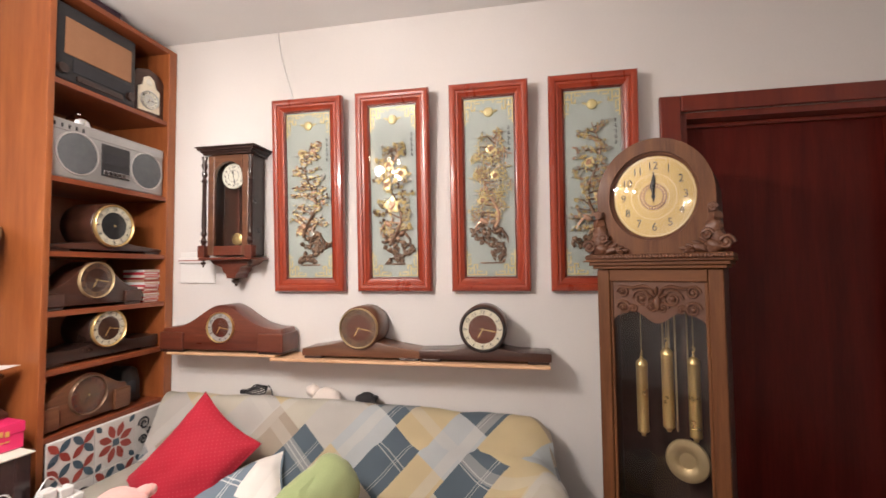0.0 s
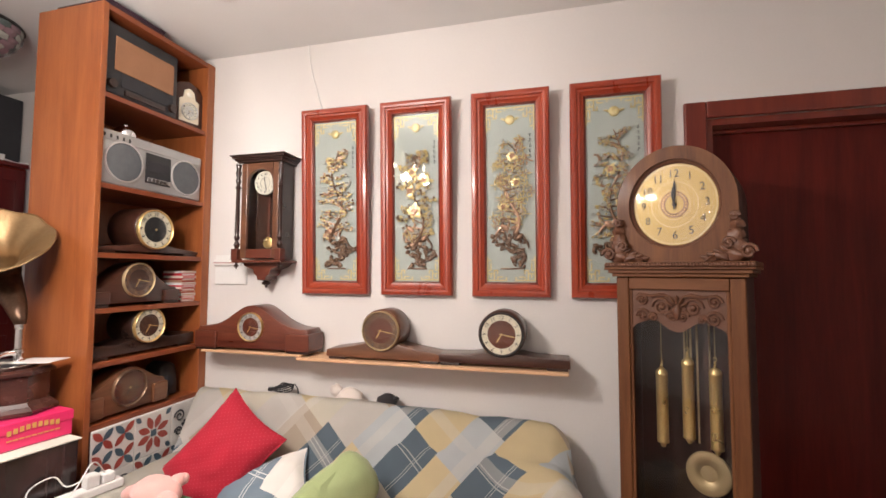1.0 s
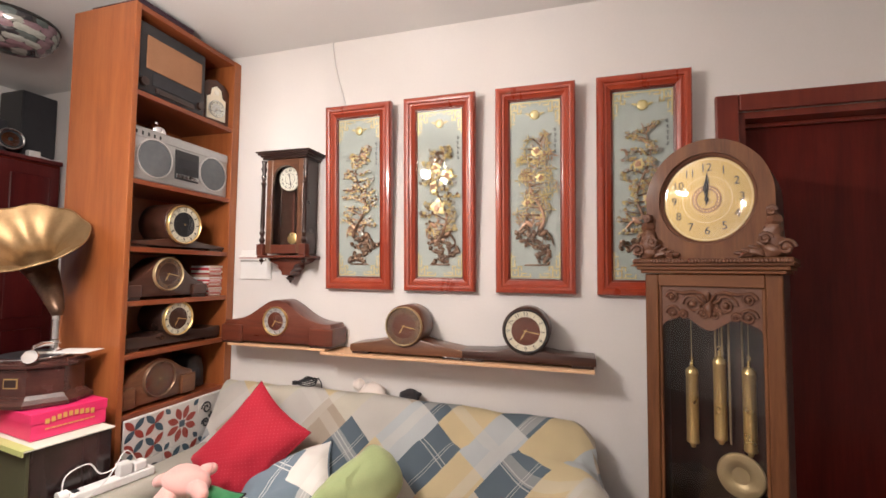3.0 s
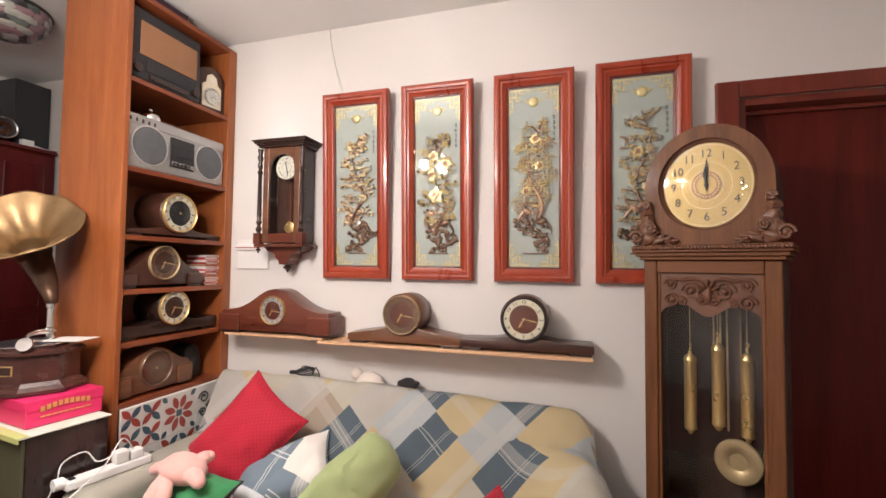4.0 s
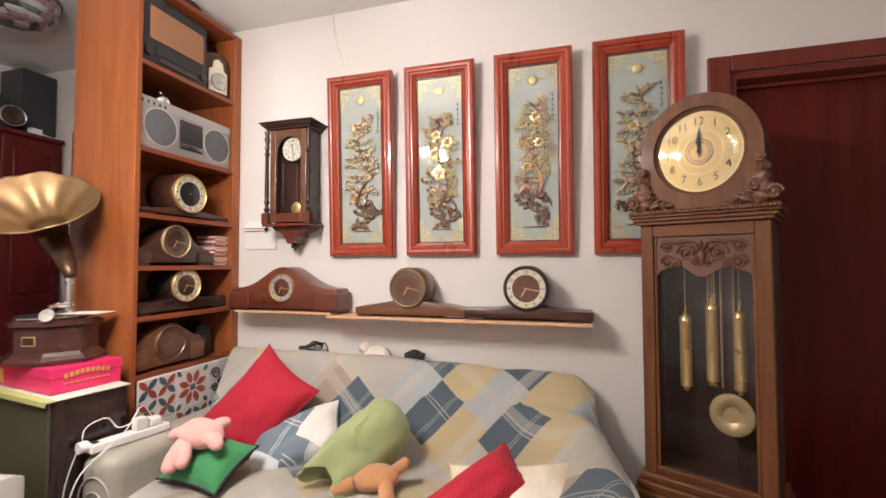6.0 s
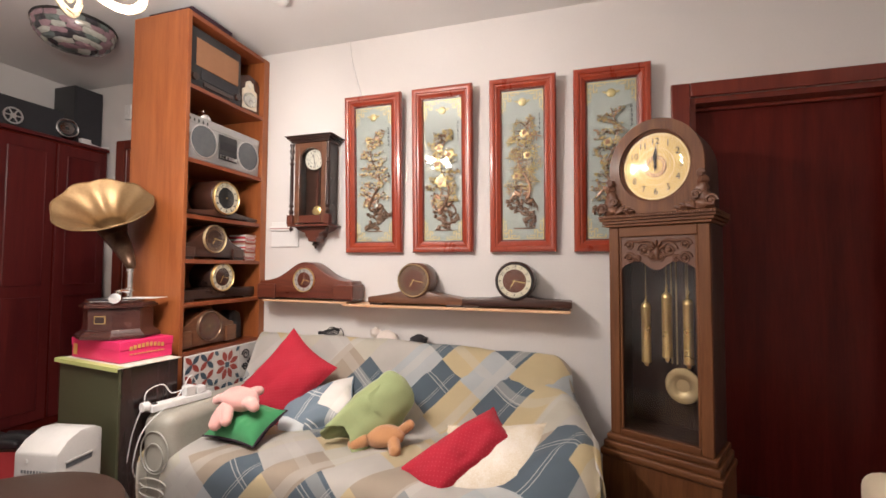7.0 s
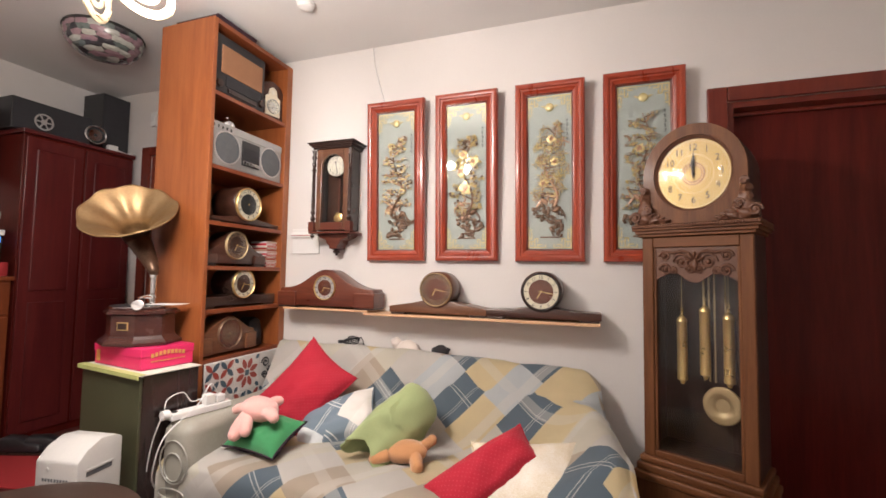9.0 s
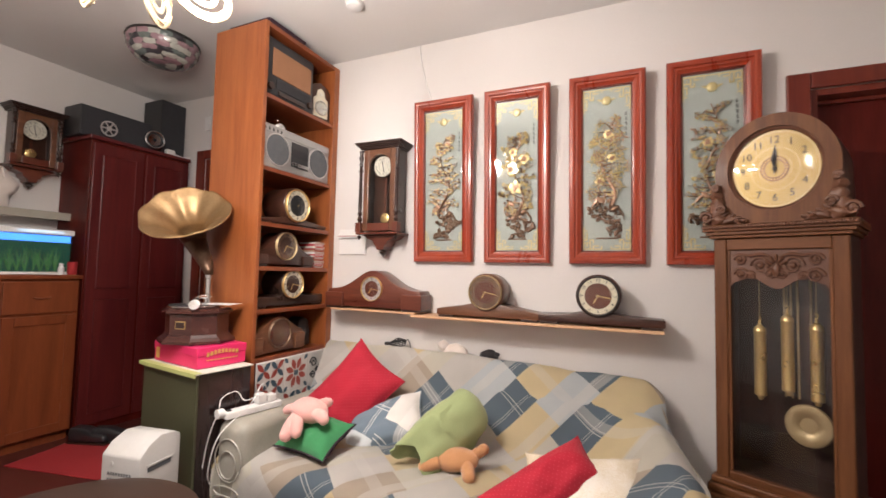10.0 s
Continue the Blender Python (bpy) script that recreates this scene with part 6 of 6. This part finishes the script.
        for v in ring:
            v.co += (mid - v.co).normalized() * 0.005
    for r1, r2 in zip(rings[5:], rings[6:]):
        for i in range(N):
            j = (i + 1) % N
            b.faces.new((r1[i], r1[j], r2[j], r2[i]))
    bmesh.ops.delete(b, geom=[v for ring in rings[:5] for v in ring], context="VERTS")
    rim = [v.co.copy() for v in rings[-1]]
    bmesh.ops.solidify(b, geom=list(b.faces), thickness=0.0015)
    horn = part("horn", b, M["horn"], t, "aged brass petal horn", 75)
    part("rim", tube(rim, 0.004, 6, closed=True), M["horn"], horn, smooth=60)
    return t


gramophone()


def purifier():
    t = thing("air_purifier", pose(-2.060, -1.310, 0, 0, 0, 10) @ Matrix.Diagonal((0.74, 0.76, 0.91, 1)), "white plastic air purifier with sloped top and side slot", "air purifier")
    W, Dp = 0.27, 0.265
    out = [(0.0, 0.012), (Dp, 0.012), (Dp, 0.50), (Dp * 0.82, 0.522), (Dp * 0.5, 0.53), (Dp * 0.2, 0.50), (0.0, 0.455)]
    b = prism([(y, z) for y, z in out], 0.0, W, 0.010)
    b.transform(pose(0, 0, 0, 0, 0, 90))
    part("body", b, M["white_shaded"], t, smooth=35)
    part("slot", box(0.0002, 0.0022, 0.05, 0.20, 0.38, 0.40, 0.0008), M["mesh_grey"], t)
    part("grip", box(0.0002, 0.006, 0.045, 0.205, 0.402, 0.412, 0.002), M["white_shaded"], t)
    for iz in range(7):
        for ix in range(9):
            part("grille_slot", box(-W + 0.05 + ix * 0.019, -W + 0.062 + ix * 0.019, -0.0016, -0.0004, 0.20 + iz * 0.028, 0.214 + iz * 0.028), M["mesh_grey"], t)
    part("button", lathe([(0.010, 0), (0.010, 0.004), (0.0, 0.005)], 14, m=pose(-W + 0.08, -0.0004, 0.42, 90, 0, 0)), M["white_shaded"], t)
    part("foot_plate", box(-W + 0.02, -0.02, 0.02, Dp - 0.02, 0.0, 0.0118), M["mesh_grey"], t)


purifier()

t = thing("round_ottoman", pose(-1.76, -1.74, 0), "round dark brown leather ottoman", "ottoman")
part("seat_pad", lathe([(0.38, 0.30), (0.398, 0.33), (0.40, 0.37), (0.385, 0.405), (0.33, 0.42), (0.0, 0.425)], 56), M["leather"], t, smooth=50)
part("drum_base", lathe([(0.36, 0.03), (0.375, 0.05), (0.375, 0.2995), (0.0, 0.2995)], 48), M["leather"], t, smooth=40)
for a in (45, 135, 225, 315):
    part("leg", lathe([(0.018, 0.0), (0.022, 0.03)], 12, m=pose(0.28 * math.cos(radians(a)), 0.28 * math.sin(radians(a)), 0)), M["ebony"], t)
part("welt", tube([(0.392 * math.cos(2 * math.pi * i / 48), 0.392 * math.sin(2 * math.pi * i / 48), 0.315) for i in range(48)], 0.006, 6, closed=True), M["leather"], t, smooth=60)

t = thing("upholstered_stool", pose(0.17, -1.26, 0, 0, 0, 18), "low stool with a cream cloth seat", "stool")
part("seat", box(-0.22, 0.22, -0.20, 0.24, 0.36, 0.45, 0.03, seg=4), M["creamcloth"], t, smooth=40)
for x in (-0.17, 0.17):
    for y in (-0.15, 0.19):
        part("leg", box(x - 0.02, x + 0.02, y - 0.02, y + 0.02, 0.0, 0.3595, 0.004), M["dark_shaded_oak"], t)
part("apron", box(-0.19, 0.19, -0.17, 0.21, 0.31, 0.3595, 0.003), M["dark_shaded_oak"], t)

t = thing("armchair", pose(1.20, -0.98, 0, 0, 0, 0), "cream cloth armchair beside the door", "armchair")
part("seat", box(-0.27, 0.27, -0.28, 0.24, 0.12, 0.36, 0.04, seg=4), M["creamcloth"], t, smooth=40)
part("backrest", box(-0.33, 0.33, 0.16, 0.34, 0.08, 0.49, 0.06, seg=5), M["creamcloth"], t, smooth=40)
for x in (-0.25, 0.25):
    for y in (-0.22, 0.27):
        part("leg", lathe([(0.018, 0), (0.022, 0.13)], 12, m=pose(x, y, 0)), M["ebony"], t)


# ---- far corner: wardrobe, sideboard, aquarium ----
def wardrobe():
    t = thing("wardrobe", pose(-4.178, -0.692, 0), "tall dark mahogany wardrobe with panelled doors", "wardrobe")
    W, H, D = 0.745, 2.115, 0.375
    part("carcass", box(0.0, D, 0.0, W, 0.0, H, 0.003), M["door"], t)
    part("cornice", box(0.0, D + 0.03, -0.02, W, H + 0.0005, H + 0.03, 0.006), M["ward"], t)
    for k in range(2):
        y0 = 0.012 + k * (W / 2 - 0.002)
        y1 = y0 + W / 2 - 0.022
        d = part("door", box(D + 0.0005, D + 0.018, y0, y1, 0.06, H - 0.02, 0.003), M["ward"], t)
        for z0, z1 in ((0.14, 0.95), (1.03, H - 0.10)):
            part("door_panel", box(D + 0.0185, D + 0.0215, y0 + 0.06, y1 - 0.06, z0, z1, 0.006), M["ward"], d)


wardrobe()


def loudspeakers():
    t = thing("centre_loudspeaker", pose(-3.865, -0.740, 2.1465, 0, 0, 90), "long black loudspeaker box lying on the wardrobe", "loudspeaker")
    part("body", box(0.0, 0.505, 0.0, 0.22, 0.0, 0.225, 0.004), M["black"], t)
    part("cloth_front", box(0.008, 0.497, -0.006, -0.0004, 0.008, 0.217, 0.002), M["charcoal"], t)
    t = thing("tower_loudspeaker", pose(-3.90, -0.200, 2.1465, 0, 0, 90), "upright black loudspeaker in the room corner", "loudspeaker")
    part("body", box(0.055, 0.27, 0.0, 0.24, 0.0, 0.485, 0.004), M["black"], t)
    part("cloth_front", box(0.063, 0.262, -0.006, -0.0004, 0.008, 0.477, 0.002), M["charcoal"], t)
    t = thing("metal_reel", pose(-3.815, -0.580, 2.2250, 0, 0, 90), "silver film reel leaning against the loudspeaker", "reel")
    b = ring_prism(circle(0.058, 40), circle(0.048, 40), -0.006, 0.0)
    part("rim", b, M["silver"], t)
    part("hub", lathe([(0.018, -0.003), (0.018, 0.006), (0.0, 0.007)], 20, m=FRONT), M["silver"], t)
    for k in range(6):
        a = radians(60 * k)
        part("spoke", tube([(0.016 * math.cos(a), -0.003, 0.016 * math.sin(a)), (0.050 * math.cos(a), -0.003, 0.050 * math.sin(a))], 0.005, 6), M["silver"], t)
    t = thing("round_speaker", pose(-3.80, -0.250, 2.2350, 0, 0, 80), "round black speaker with a chrome rim", "speaker")
    part("cone", lathe([(0.062, -0.02), (0.062, 0.0), (0.03, -0.008), (0.014, -0.004), (0.0, -0.003)], 36, m=FRONT), M["black"], t, smooth=40)
    part("rim", lathe([(0.062, -0.004), (0.062, 0.006), (0.068, 0.008), (0.073, 0.004), (0.073, -0.006)], 40, m=FRONT), M["chrome"], t, smooth=40)
    t = thing("adapter_box", pose(-3.80, -0.11, 2.1465, 0, 0, 90), "small white adapter box with a trailing cable", "adapter")
    part("body", box(-0.035, 0.035, 0.0, 0.04, 0.0, 0.045, 0.004), M["white"], t)
    part("cable", tube([(0.03, -0.004, 0.01), (0.09, -0.015, -0.002), (0.16, -0.01, 0.012), (0.21, 0.05, -0.02), (0.29, 0.06, 0.03)], 0.005, 8), M["white"], t, smooth=60)


loudspeakers()
t = thing("wall_switch_box", pose(-3.60, AY - 0.001, 2.39), "white plastic wall switch box", "switch")
part("plate", box(-0.035, 0.035, -0.02, 0.0, 0.0, 0.12, 0.004), M["white"], t)
part("rocker", box(-0.018, 0.018, -0.025, -0.0205, 0.04, 0.085, 0.002), M["white"], t)


def sideboard():
    t = thing("sideboard", pose(-4.178, -1.94, 0), "orange-brown wooden sideboard with panelled doors", "sideboard")
    D, W, H = 0.37, 1.235, 1.10
    part("body", box(0.0, D, 0.0, W, 0.06, H, 0.003), M["orange"], t)
    part("plinth", box(0.0, D - 0.02, 0.01, W - 0.01, 0.0, 0.0595), M["orange"], t)
    part("top", box(0.0, D + 0.025, -0.01, W + 0.008, H + 0.0005, H + 0.03, 0.005), M["orange"], t)
    for k in range(3):
        y0, y1 = 0.015 + k * 0.405, 0.015 + k * 0.405 + 0.395
        dr = part("drawer", box(D + 0.0005, D + 0.016, y0, y1, 0.875, H - 0.015, 0.004), M["orange"], t)
        part("drawer_pull", tube([(D + 0.016, (y0 + y1) / 2 - 0.045, 0.98), (D + 0.034, (y0 + y1) / 2 - 0.03, 0.976), (D + 0.034, (y0 + y1) / 2 + 0.03, 0.976), (D + 0.016, (y0 + y1) / 2 + 0.045, 0.98)], 0.005, 8), M["orange"], dr, smooth=60)
        d = part("door", box(D + 0.0005, D + 0.016, y0, y1, 0.075, 0.86, 0.004), M["orange"], t)
        b = bmesh.new()
        for a0, a1, z0, z1 in ((y0, y0 + 0.06, 0.075, 0.86), (y1 - 0.06, y1, 0.075, 0.86), (y0 + 0.0605, y1 - 0.0605, 0.075, 0.135), (y0 + 0.0605, y1 - 0.0605, 0.80, 0.86)):
            box(D + 0.0165, D + 0.026, a0, a1, z0, z1, 0.003, b)
        part("door_frame", b, M["orange"], d)


sideboard()


def aquarium():
    t = thing("aquarium", pose(-4.10, -1.16, 1.1305), "small aquarium with a blue lamp and green plants", "aquarium")
    W, D, H = 0.42, 0.24, 0.27
    part("base_tray", box(0.0, D, 0.0, W, 0.0, 0.018, 0.003), M["white"], t)
    part("water", box(0.006, D - 0.006, 0.006, W - 0.006, 0.0182, H - 0.05), M["water"], t, "water with a green glow of its own")
    for x in (0.0, D - 0.004):
        g = part("pane", box(x, x + 0.004, 0.0, W, 0.0182, H), M["glass"], t)
        g.visible_shadow = False
    for y in (0.0, W - 0.004):
        g = part("pane", box(0.0042, D - 0.0042, y, y + 0.004, 0.0182, H), M["glass"], t)
        g.visible_shadow = False
    hood = part("hood", box(-0.005, D + 0.008, -0.01, W + 0.01, H + 0.0005, H + 0.04, 0.008, seg=3), M["white"], t)
    part("lamp_strip", box(D - 0.012, D - 0.001, 0.01, W - 0.01, H - 0.048, H - 0.004), M["lcd"], hood, "glowing blue lamp strip")
    rnd = random.Random(7)
    for k in range(8):
        b = bmesh.new()
        y = 0.05 + 0.04 * k
        for j in range(5):
            pts = [(D - 0.003, y, 0.02), (D - 0.0025, y + rnd.uniform(-0.02, 0.02), 0.08), (D - 0.003, y + rnd.uniform(-0.04, 0.04), rnd.uniform(0.12, 0.19))]
            tube(pts, [0.004, 0.006, 0.001], 5, b)
        part("plant", b, M["plant"], t)
    t = thing("pill_bottle", pose(-3.86, -0.795, 1.1305), "small white bottle beside the aquarium", "bottle")
    part("body", lathe([(0.018, 0), (0.018, 0.05), (0.011, 0.058), (0.011, 0.062)], 18), M["white"], t, smooth=40)
    part("cap", lathe([(0.013, 0.0622), (0.013, 0.078), (0.0, 0.079)], 18), M["white"], t, smooth=40)
    t = thing("red_tin", pose(-3.85, -0.735, 1.1305), "small red tin beside the aquarium", "tin")
    part("body", lathe([(0.026, 0), (0.028, 0.004), (0.028, 0.078), (0.026, 0.082), (0.0, 0.082)], 22), M["redmat"], t, smooth=40)
    part("lid", lathe([(0.027, 0.0822), (0.027, 0.092), (0.0, 0.093)], 22), M["redmat"], t, smooth=40)


M["plant"] = surface("water_plant", (0.03, 0.14, 0.04), (0.06, 0.22, 0.06), 0.5, 0, 20, 80, 0.1)
aquarium()
t = thing("wall_ledge", pose(-4.178, -1.74, 1.53), "narrow grey wall ledge above the aquarium", "ledge")
part("board", box(0.0, 0.16, 0.0, 1.10, 0.0, 0.03, 0.003), M["armcloth"], t)
part("front_lip", box(0.1605, 0.175, 0.0, 1.10, -0.01, 0.045, 0.003), M["armcloth"], t)


def cloth_bag():
    t = thing("cloth_bag", pose(-4.05, -1.12, 1.561), "pale pink cloth bag on the ledge", "bag")
    b = blob(0.07, 0.13, 0.14, pose(0, 0, 0.125), rough=0.35, seed=6)
    part("bag", b, M["whiteplush"], t, smooth=70)
    part("strap", tube([(0.05, -0.05, 0.2), (0.055, -0.03, 0.27), (0.055, 0.03, 0.27), (0.05, 0.05, 0.2)], 0.006, 6), M["whiteplush"], t, smooth=60)


cloth_bag()


def shoes_and_wires():
    t = thing("floor_mat", pose(-3.30, -0.80, 0.0, 0, 0, 12), "thin red mat on the floor", "mat")
    part("sheet", box(-0.38, 0.30, -0.24, 0.26, 0.0005, 0.008, 0.002), M["redmat"], t)
    for k, (x, y, a) in enumerate(((-3.56, -0.70, 20), (-3.44, -0.62, 35))):
        s = thing("shoe", pose(x, y, 0.0085, 0, 0, a), "black worn shoe on the red mat", "shoe", "shoes")
        out = [(-0.13, 0.0), (0.12, 0.0), (0.135, 0.02), (0.12, 0.05), (0.04, 0.065), (-0.02, 0.09), (-0.12, 0.095), (-0.135, 0.05)]
        part("upper", prism([(x2, z + 0.0122) for x2, z in out], -0.042, 0.042, 0.014), M["black"], s, smooth=60)
        part("sole", box(-0.135, 0.135, -0.044, 0.044, 0.0, 0.012, 0.004), M["ebony"], s)
    b = bmesh.new()
    rnd = random.Random(12)
    t = thing("wire_coil", pose(-2.86, -0.62, 0.0), "loose coil of clear hose and wire on the floor", "cable")
    for k in range(5):
        pts = [((0.10 - 0.01 * k) * math.cos(2 * math.pi * i / 24), (0.09 - 0.008 * k) * math.sin(2 * math.pi * i / 24), 0.03 + 0.022 * k + 0.012 * math.sin(2 * math.pi * i / 24 * 2 + k)) for i in range(24)]
        tube(pts, 0.009, 7, b, closed=True)
    part("coil", b, M["clearplastic"], t, smooth=60)


shoes_and_wires()


# ---- ceiling things ----
def chandelier():
    C = CHAND
    t = thing("chandelier", pose(C[0], C[1], CEIL - 0.09), "cream and gold scrolled chandelier with lit candle bulbs", "chandelier")
    part("canopy", lathe([(0.07, 0.09), (0.065, 0.07), (0.03, 0.055), (0.012, 0.05)], 28), M["scroll"], t, smooth=50)
    part("stem", lathe([(0.010, 0.05), (0.010, -0.20), (0.030, -0.23), (0.040, -0.28), (0.022, -0.33), (0.034, -0.38), (0.030, -0.43), (0.012, -0.47), (0.0, -0.50)], 24), M["scroll"], t, smooth=50)
    n = 8
    for k in range(n):
        a = radians(79 + 360 / n * k)
        r = pose(0, 0, 0, 0, 0, math.degrees(a))
        sc = []
        for i in range(40):
            q = i / 39
            ang = -math.pi * 0.95 + q * math.pi * 3.1
            rr = 0.078 * (1 - 0.78 * q) + 0.012
            sc.append((0.235 + rr * math.cos(ang) * 1.15, 0.0, -0.500 + rr * math.sin(ang)))
        b = tube([(0.03, 0, -0.40), (0.08, 0, -0.46), (0.12, 0, -0.495)] + sc, [0.010] * 3 + [0.017 * (1 - 0.5 * i / 39) for i in range(40)], 8)
        for v in b.verts:
            v.co.y *= 0.45
        b.transform(r)
        part("scroll_arm", b, M["scroll"], t, "cream scroll arm with gold edges", 60)
        for i in range(5, 26, 4):
            p, q = Vector(sc[i]), Vector(sc[i + 2])
            for sy in (-1, 1):
                sl = tube([p + Vector((0, sy * 0.0078, 0)), q + Vector((0, sy * 0.0078, 0))], 0.0035, 6)
                sl.transform(r)
                part("gold_slot", sl, M["brass_dull"], t, smooth=60)
        cup = lathe([(0.0, -0.452), (0.020, -0.45), (0.032, -0.44), (0.030, -0.436), (0.012, -0.432), (0.012, -0.385), (0.0, -0.385)], 18, m=r @ pose(0.24, 0, -0.045))
        part("candle_cup", cup, M["scroll"], t, smooth=50)
        part("bulb", lathe([(0.0, -0.384), (0.012, -0.382), (0.017, -0.365), (0.014, -0.345), (0.004, -0.322), (0.0, -0.318)], 16, m=r @ pose(0.24, 0, -0.045)), M["bulb"], t, "lit warm candle bulb", 60)


M["scroll"] = surface("cream_gilt_enamel", (0.30, 0.24, 0.15), (0.42, 0.35, 0.23), 0.4, 0.1, 20, 100, 0.1, coat=0.2)
chandelier()


def tiffany():
    t = thing("stained_glass_lamp", pose(-3.08, -0.675, CEIL) @ Matrix.Diagonal((0.90, 0.90, 1.05, 1)), "unlit stained glass bowl lamp under the ceiling", "ceiling lamp")
    part("canopy", lathe([(0.235, -0.0005), (0.24, -0.012), (0.225, -0.014)], 48), M["lead"], t, smooth=40)
    R, H = 0.23, 0.135
    cols = [M["gl_pink"], M["gl_white"], M["gl_dark"], M["gl_green"], M["gl_pink"], M["gl_white"]]
    rnd = random.Random(21)
    part("lead_body", lathe([(R * math.cos(q * math.pi / 2) ** 0.62, -0.014 - H * math.sin(q * math.pi / 2)) for q in [k / 12 for k in range(12)]] + [(0.0, -0.015 - H)], 48), M["lead"], t, smooth=40)
    rows = [19, 17, 16, 12, 10, 6, 3]
    for j, n in enumerate(rows):
        q0, q1 = j / 7, (j + 1) / 7
        for k in range(n):
            off = 0.5 * (j % 2)
            a0, a1 = 2 * math.pi * (k + off) / n, 2 * math.pi * (k + 1 + off) / n
            am, qm = (a0 + a1) / 2, (q0 + q1) / 2
            b = bmesh.new()
            vs = []
            m = 8
            for i in range(m):
                th = 2 * math.pi * i / m + rnd.uniform(-0.35, 0.35)
                aa = am + (a1 - a0) * 0.60 * math.copysign(abs(math.cos(th)) ** 0.6, math.cos(th)) * rnd.uniform(0.68, 1.05)
                qq = min(0.985, qm + (q1 - q0) * 0.62 * math.copysign(abs(math.sin(th)) ** 0.6, math.sin(th)) * rnd.uniform(0.85, 1.05))
                rr = R * math.cos(qq * math.pi / 2) ** 0.62 + 0.003
                vs.append(b.verts.new((rr * math.cos(aa), rr * math.sin(aa), -0.0155 - H * math.sin(qq * math.pi / 2))))
            rr = R * math.cos(qm * math.pi / 2) ** 0.62 + 0.008
            cv = b.verts.new((rr * math.cos(am), rr * math.sin(am), -0.018 - H * math.sin(qm * math.pi / 2)))
            for i in range(m):
                b.faces.new((vs[i], vs[(i + 1) % m], cv))
            part("glass_piece", b, rnd.choice(cols), t)


M["lead"] = surface("lead_came", (0.05, 0.048, 0.045), (0.09, 0.085, 0.08), 0.45, 0.6, 12, 90, 0.2)
M["gl_pink"] = surface("mauve_art_glass", (0.24, 0.14, 0.165), (0.36, 0.25, 0.27), 0.2, 0, 18, 60, 0.1, coat=0.5)
M["gl_white"] = surface("opal_art_glass", (0.34, 0.35, 0.31), (0.48, 0.48, 0.43), 0.2, 0, 18, 60, 0.1, coat=0.5)
M["gl_dark"] = surface("smoky_art_glass", (0.03, 0.03, 0.035), (0.07, 0.065, 0.07), 0.2, 0, 18, 60, 0.1, coat=0.5)
M["gl_green"] = surface("grey_green_art_glass", (0.10, 0.12, 0.115), (0.17, 0.20, 0.185), 0.2, 0, 18, 60, 0.1, coat=0.5)
tiffany()
t = thing("smoke_detector", pose(-1.645, -0.545, CEIL), "small white round smoke detector on the ceiling", "smoke detector")
part("base", lathe([(0.052, -0.0005), (0.052, -0.012), (0.0, -0.012)], 32), M["white"], t, smooth=40)
part("cap", lathe([(0.046, -0.0122), (0.042, -0.026), (0.022, -0.034), (0.0, -0.035)], 32), M["white"], t, smooth=50)
t = thing("wall_cable", pose(0, -0.001, 0), "thin white cable running down from the ceiling", "cable")
part("cable", tube([(-1.506, -0.004, CEIL - 0.001), (-1.500, -0.004, 2.64), (-1.484, -0.004, 2.55), (-1.462, -0.004, 2.47), (-1.430, -0.004, 2.37), (-1.412, -0.004, 2.31)], 0.0035, 6), M["white"], t, smooth=60)
t = thing("cable_conduit", pose(-2.098, -0.001, 1.315), "white plastic cable cover with a red stripe on the wall", "conduit")
part("plate", box(0.0, 0.220, -0.010, 0.0, 0.0, 0.172, 0.002), M["white"], t)
part("duct", box(0.0, 0.185, -0.026, -0.0102, 0.110, 0.143, 0.004), M["white"], t)
part("stripe", box(0.0, 0.180, -0.0272, -0.0262, 0.123, 0.128), M["tile_red"], t)
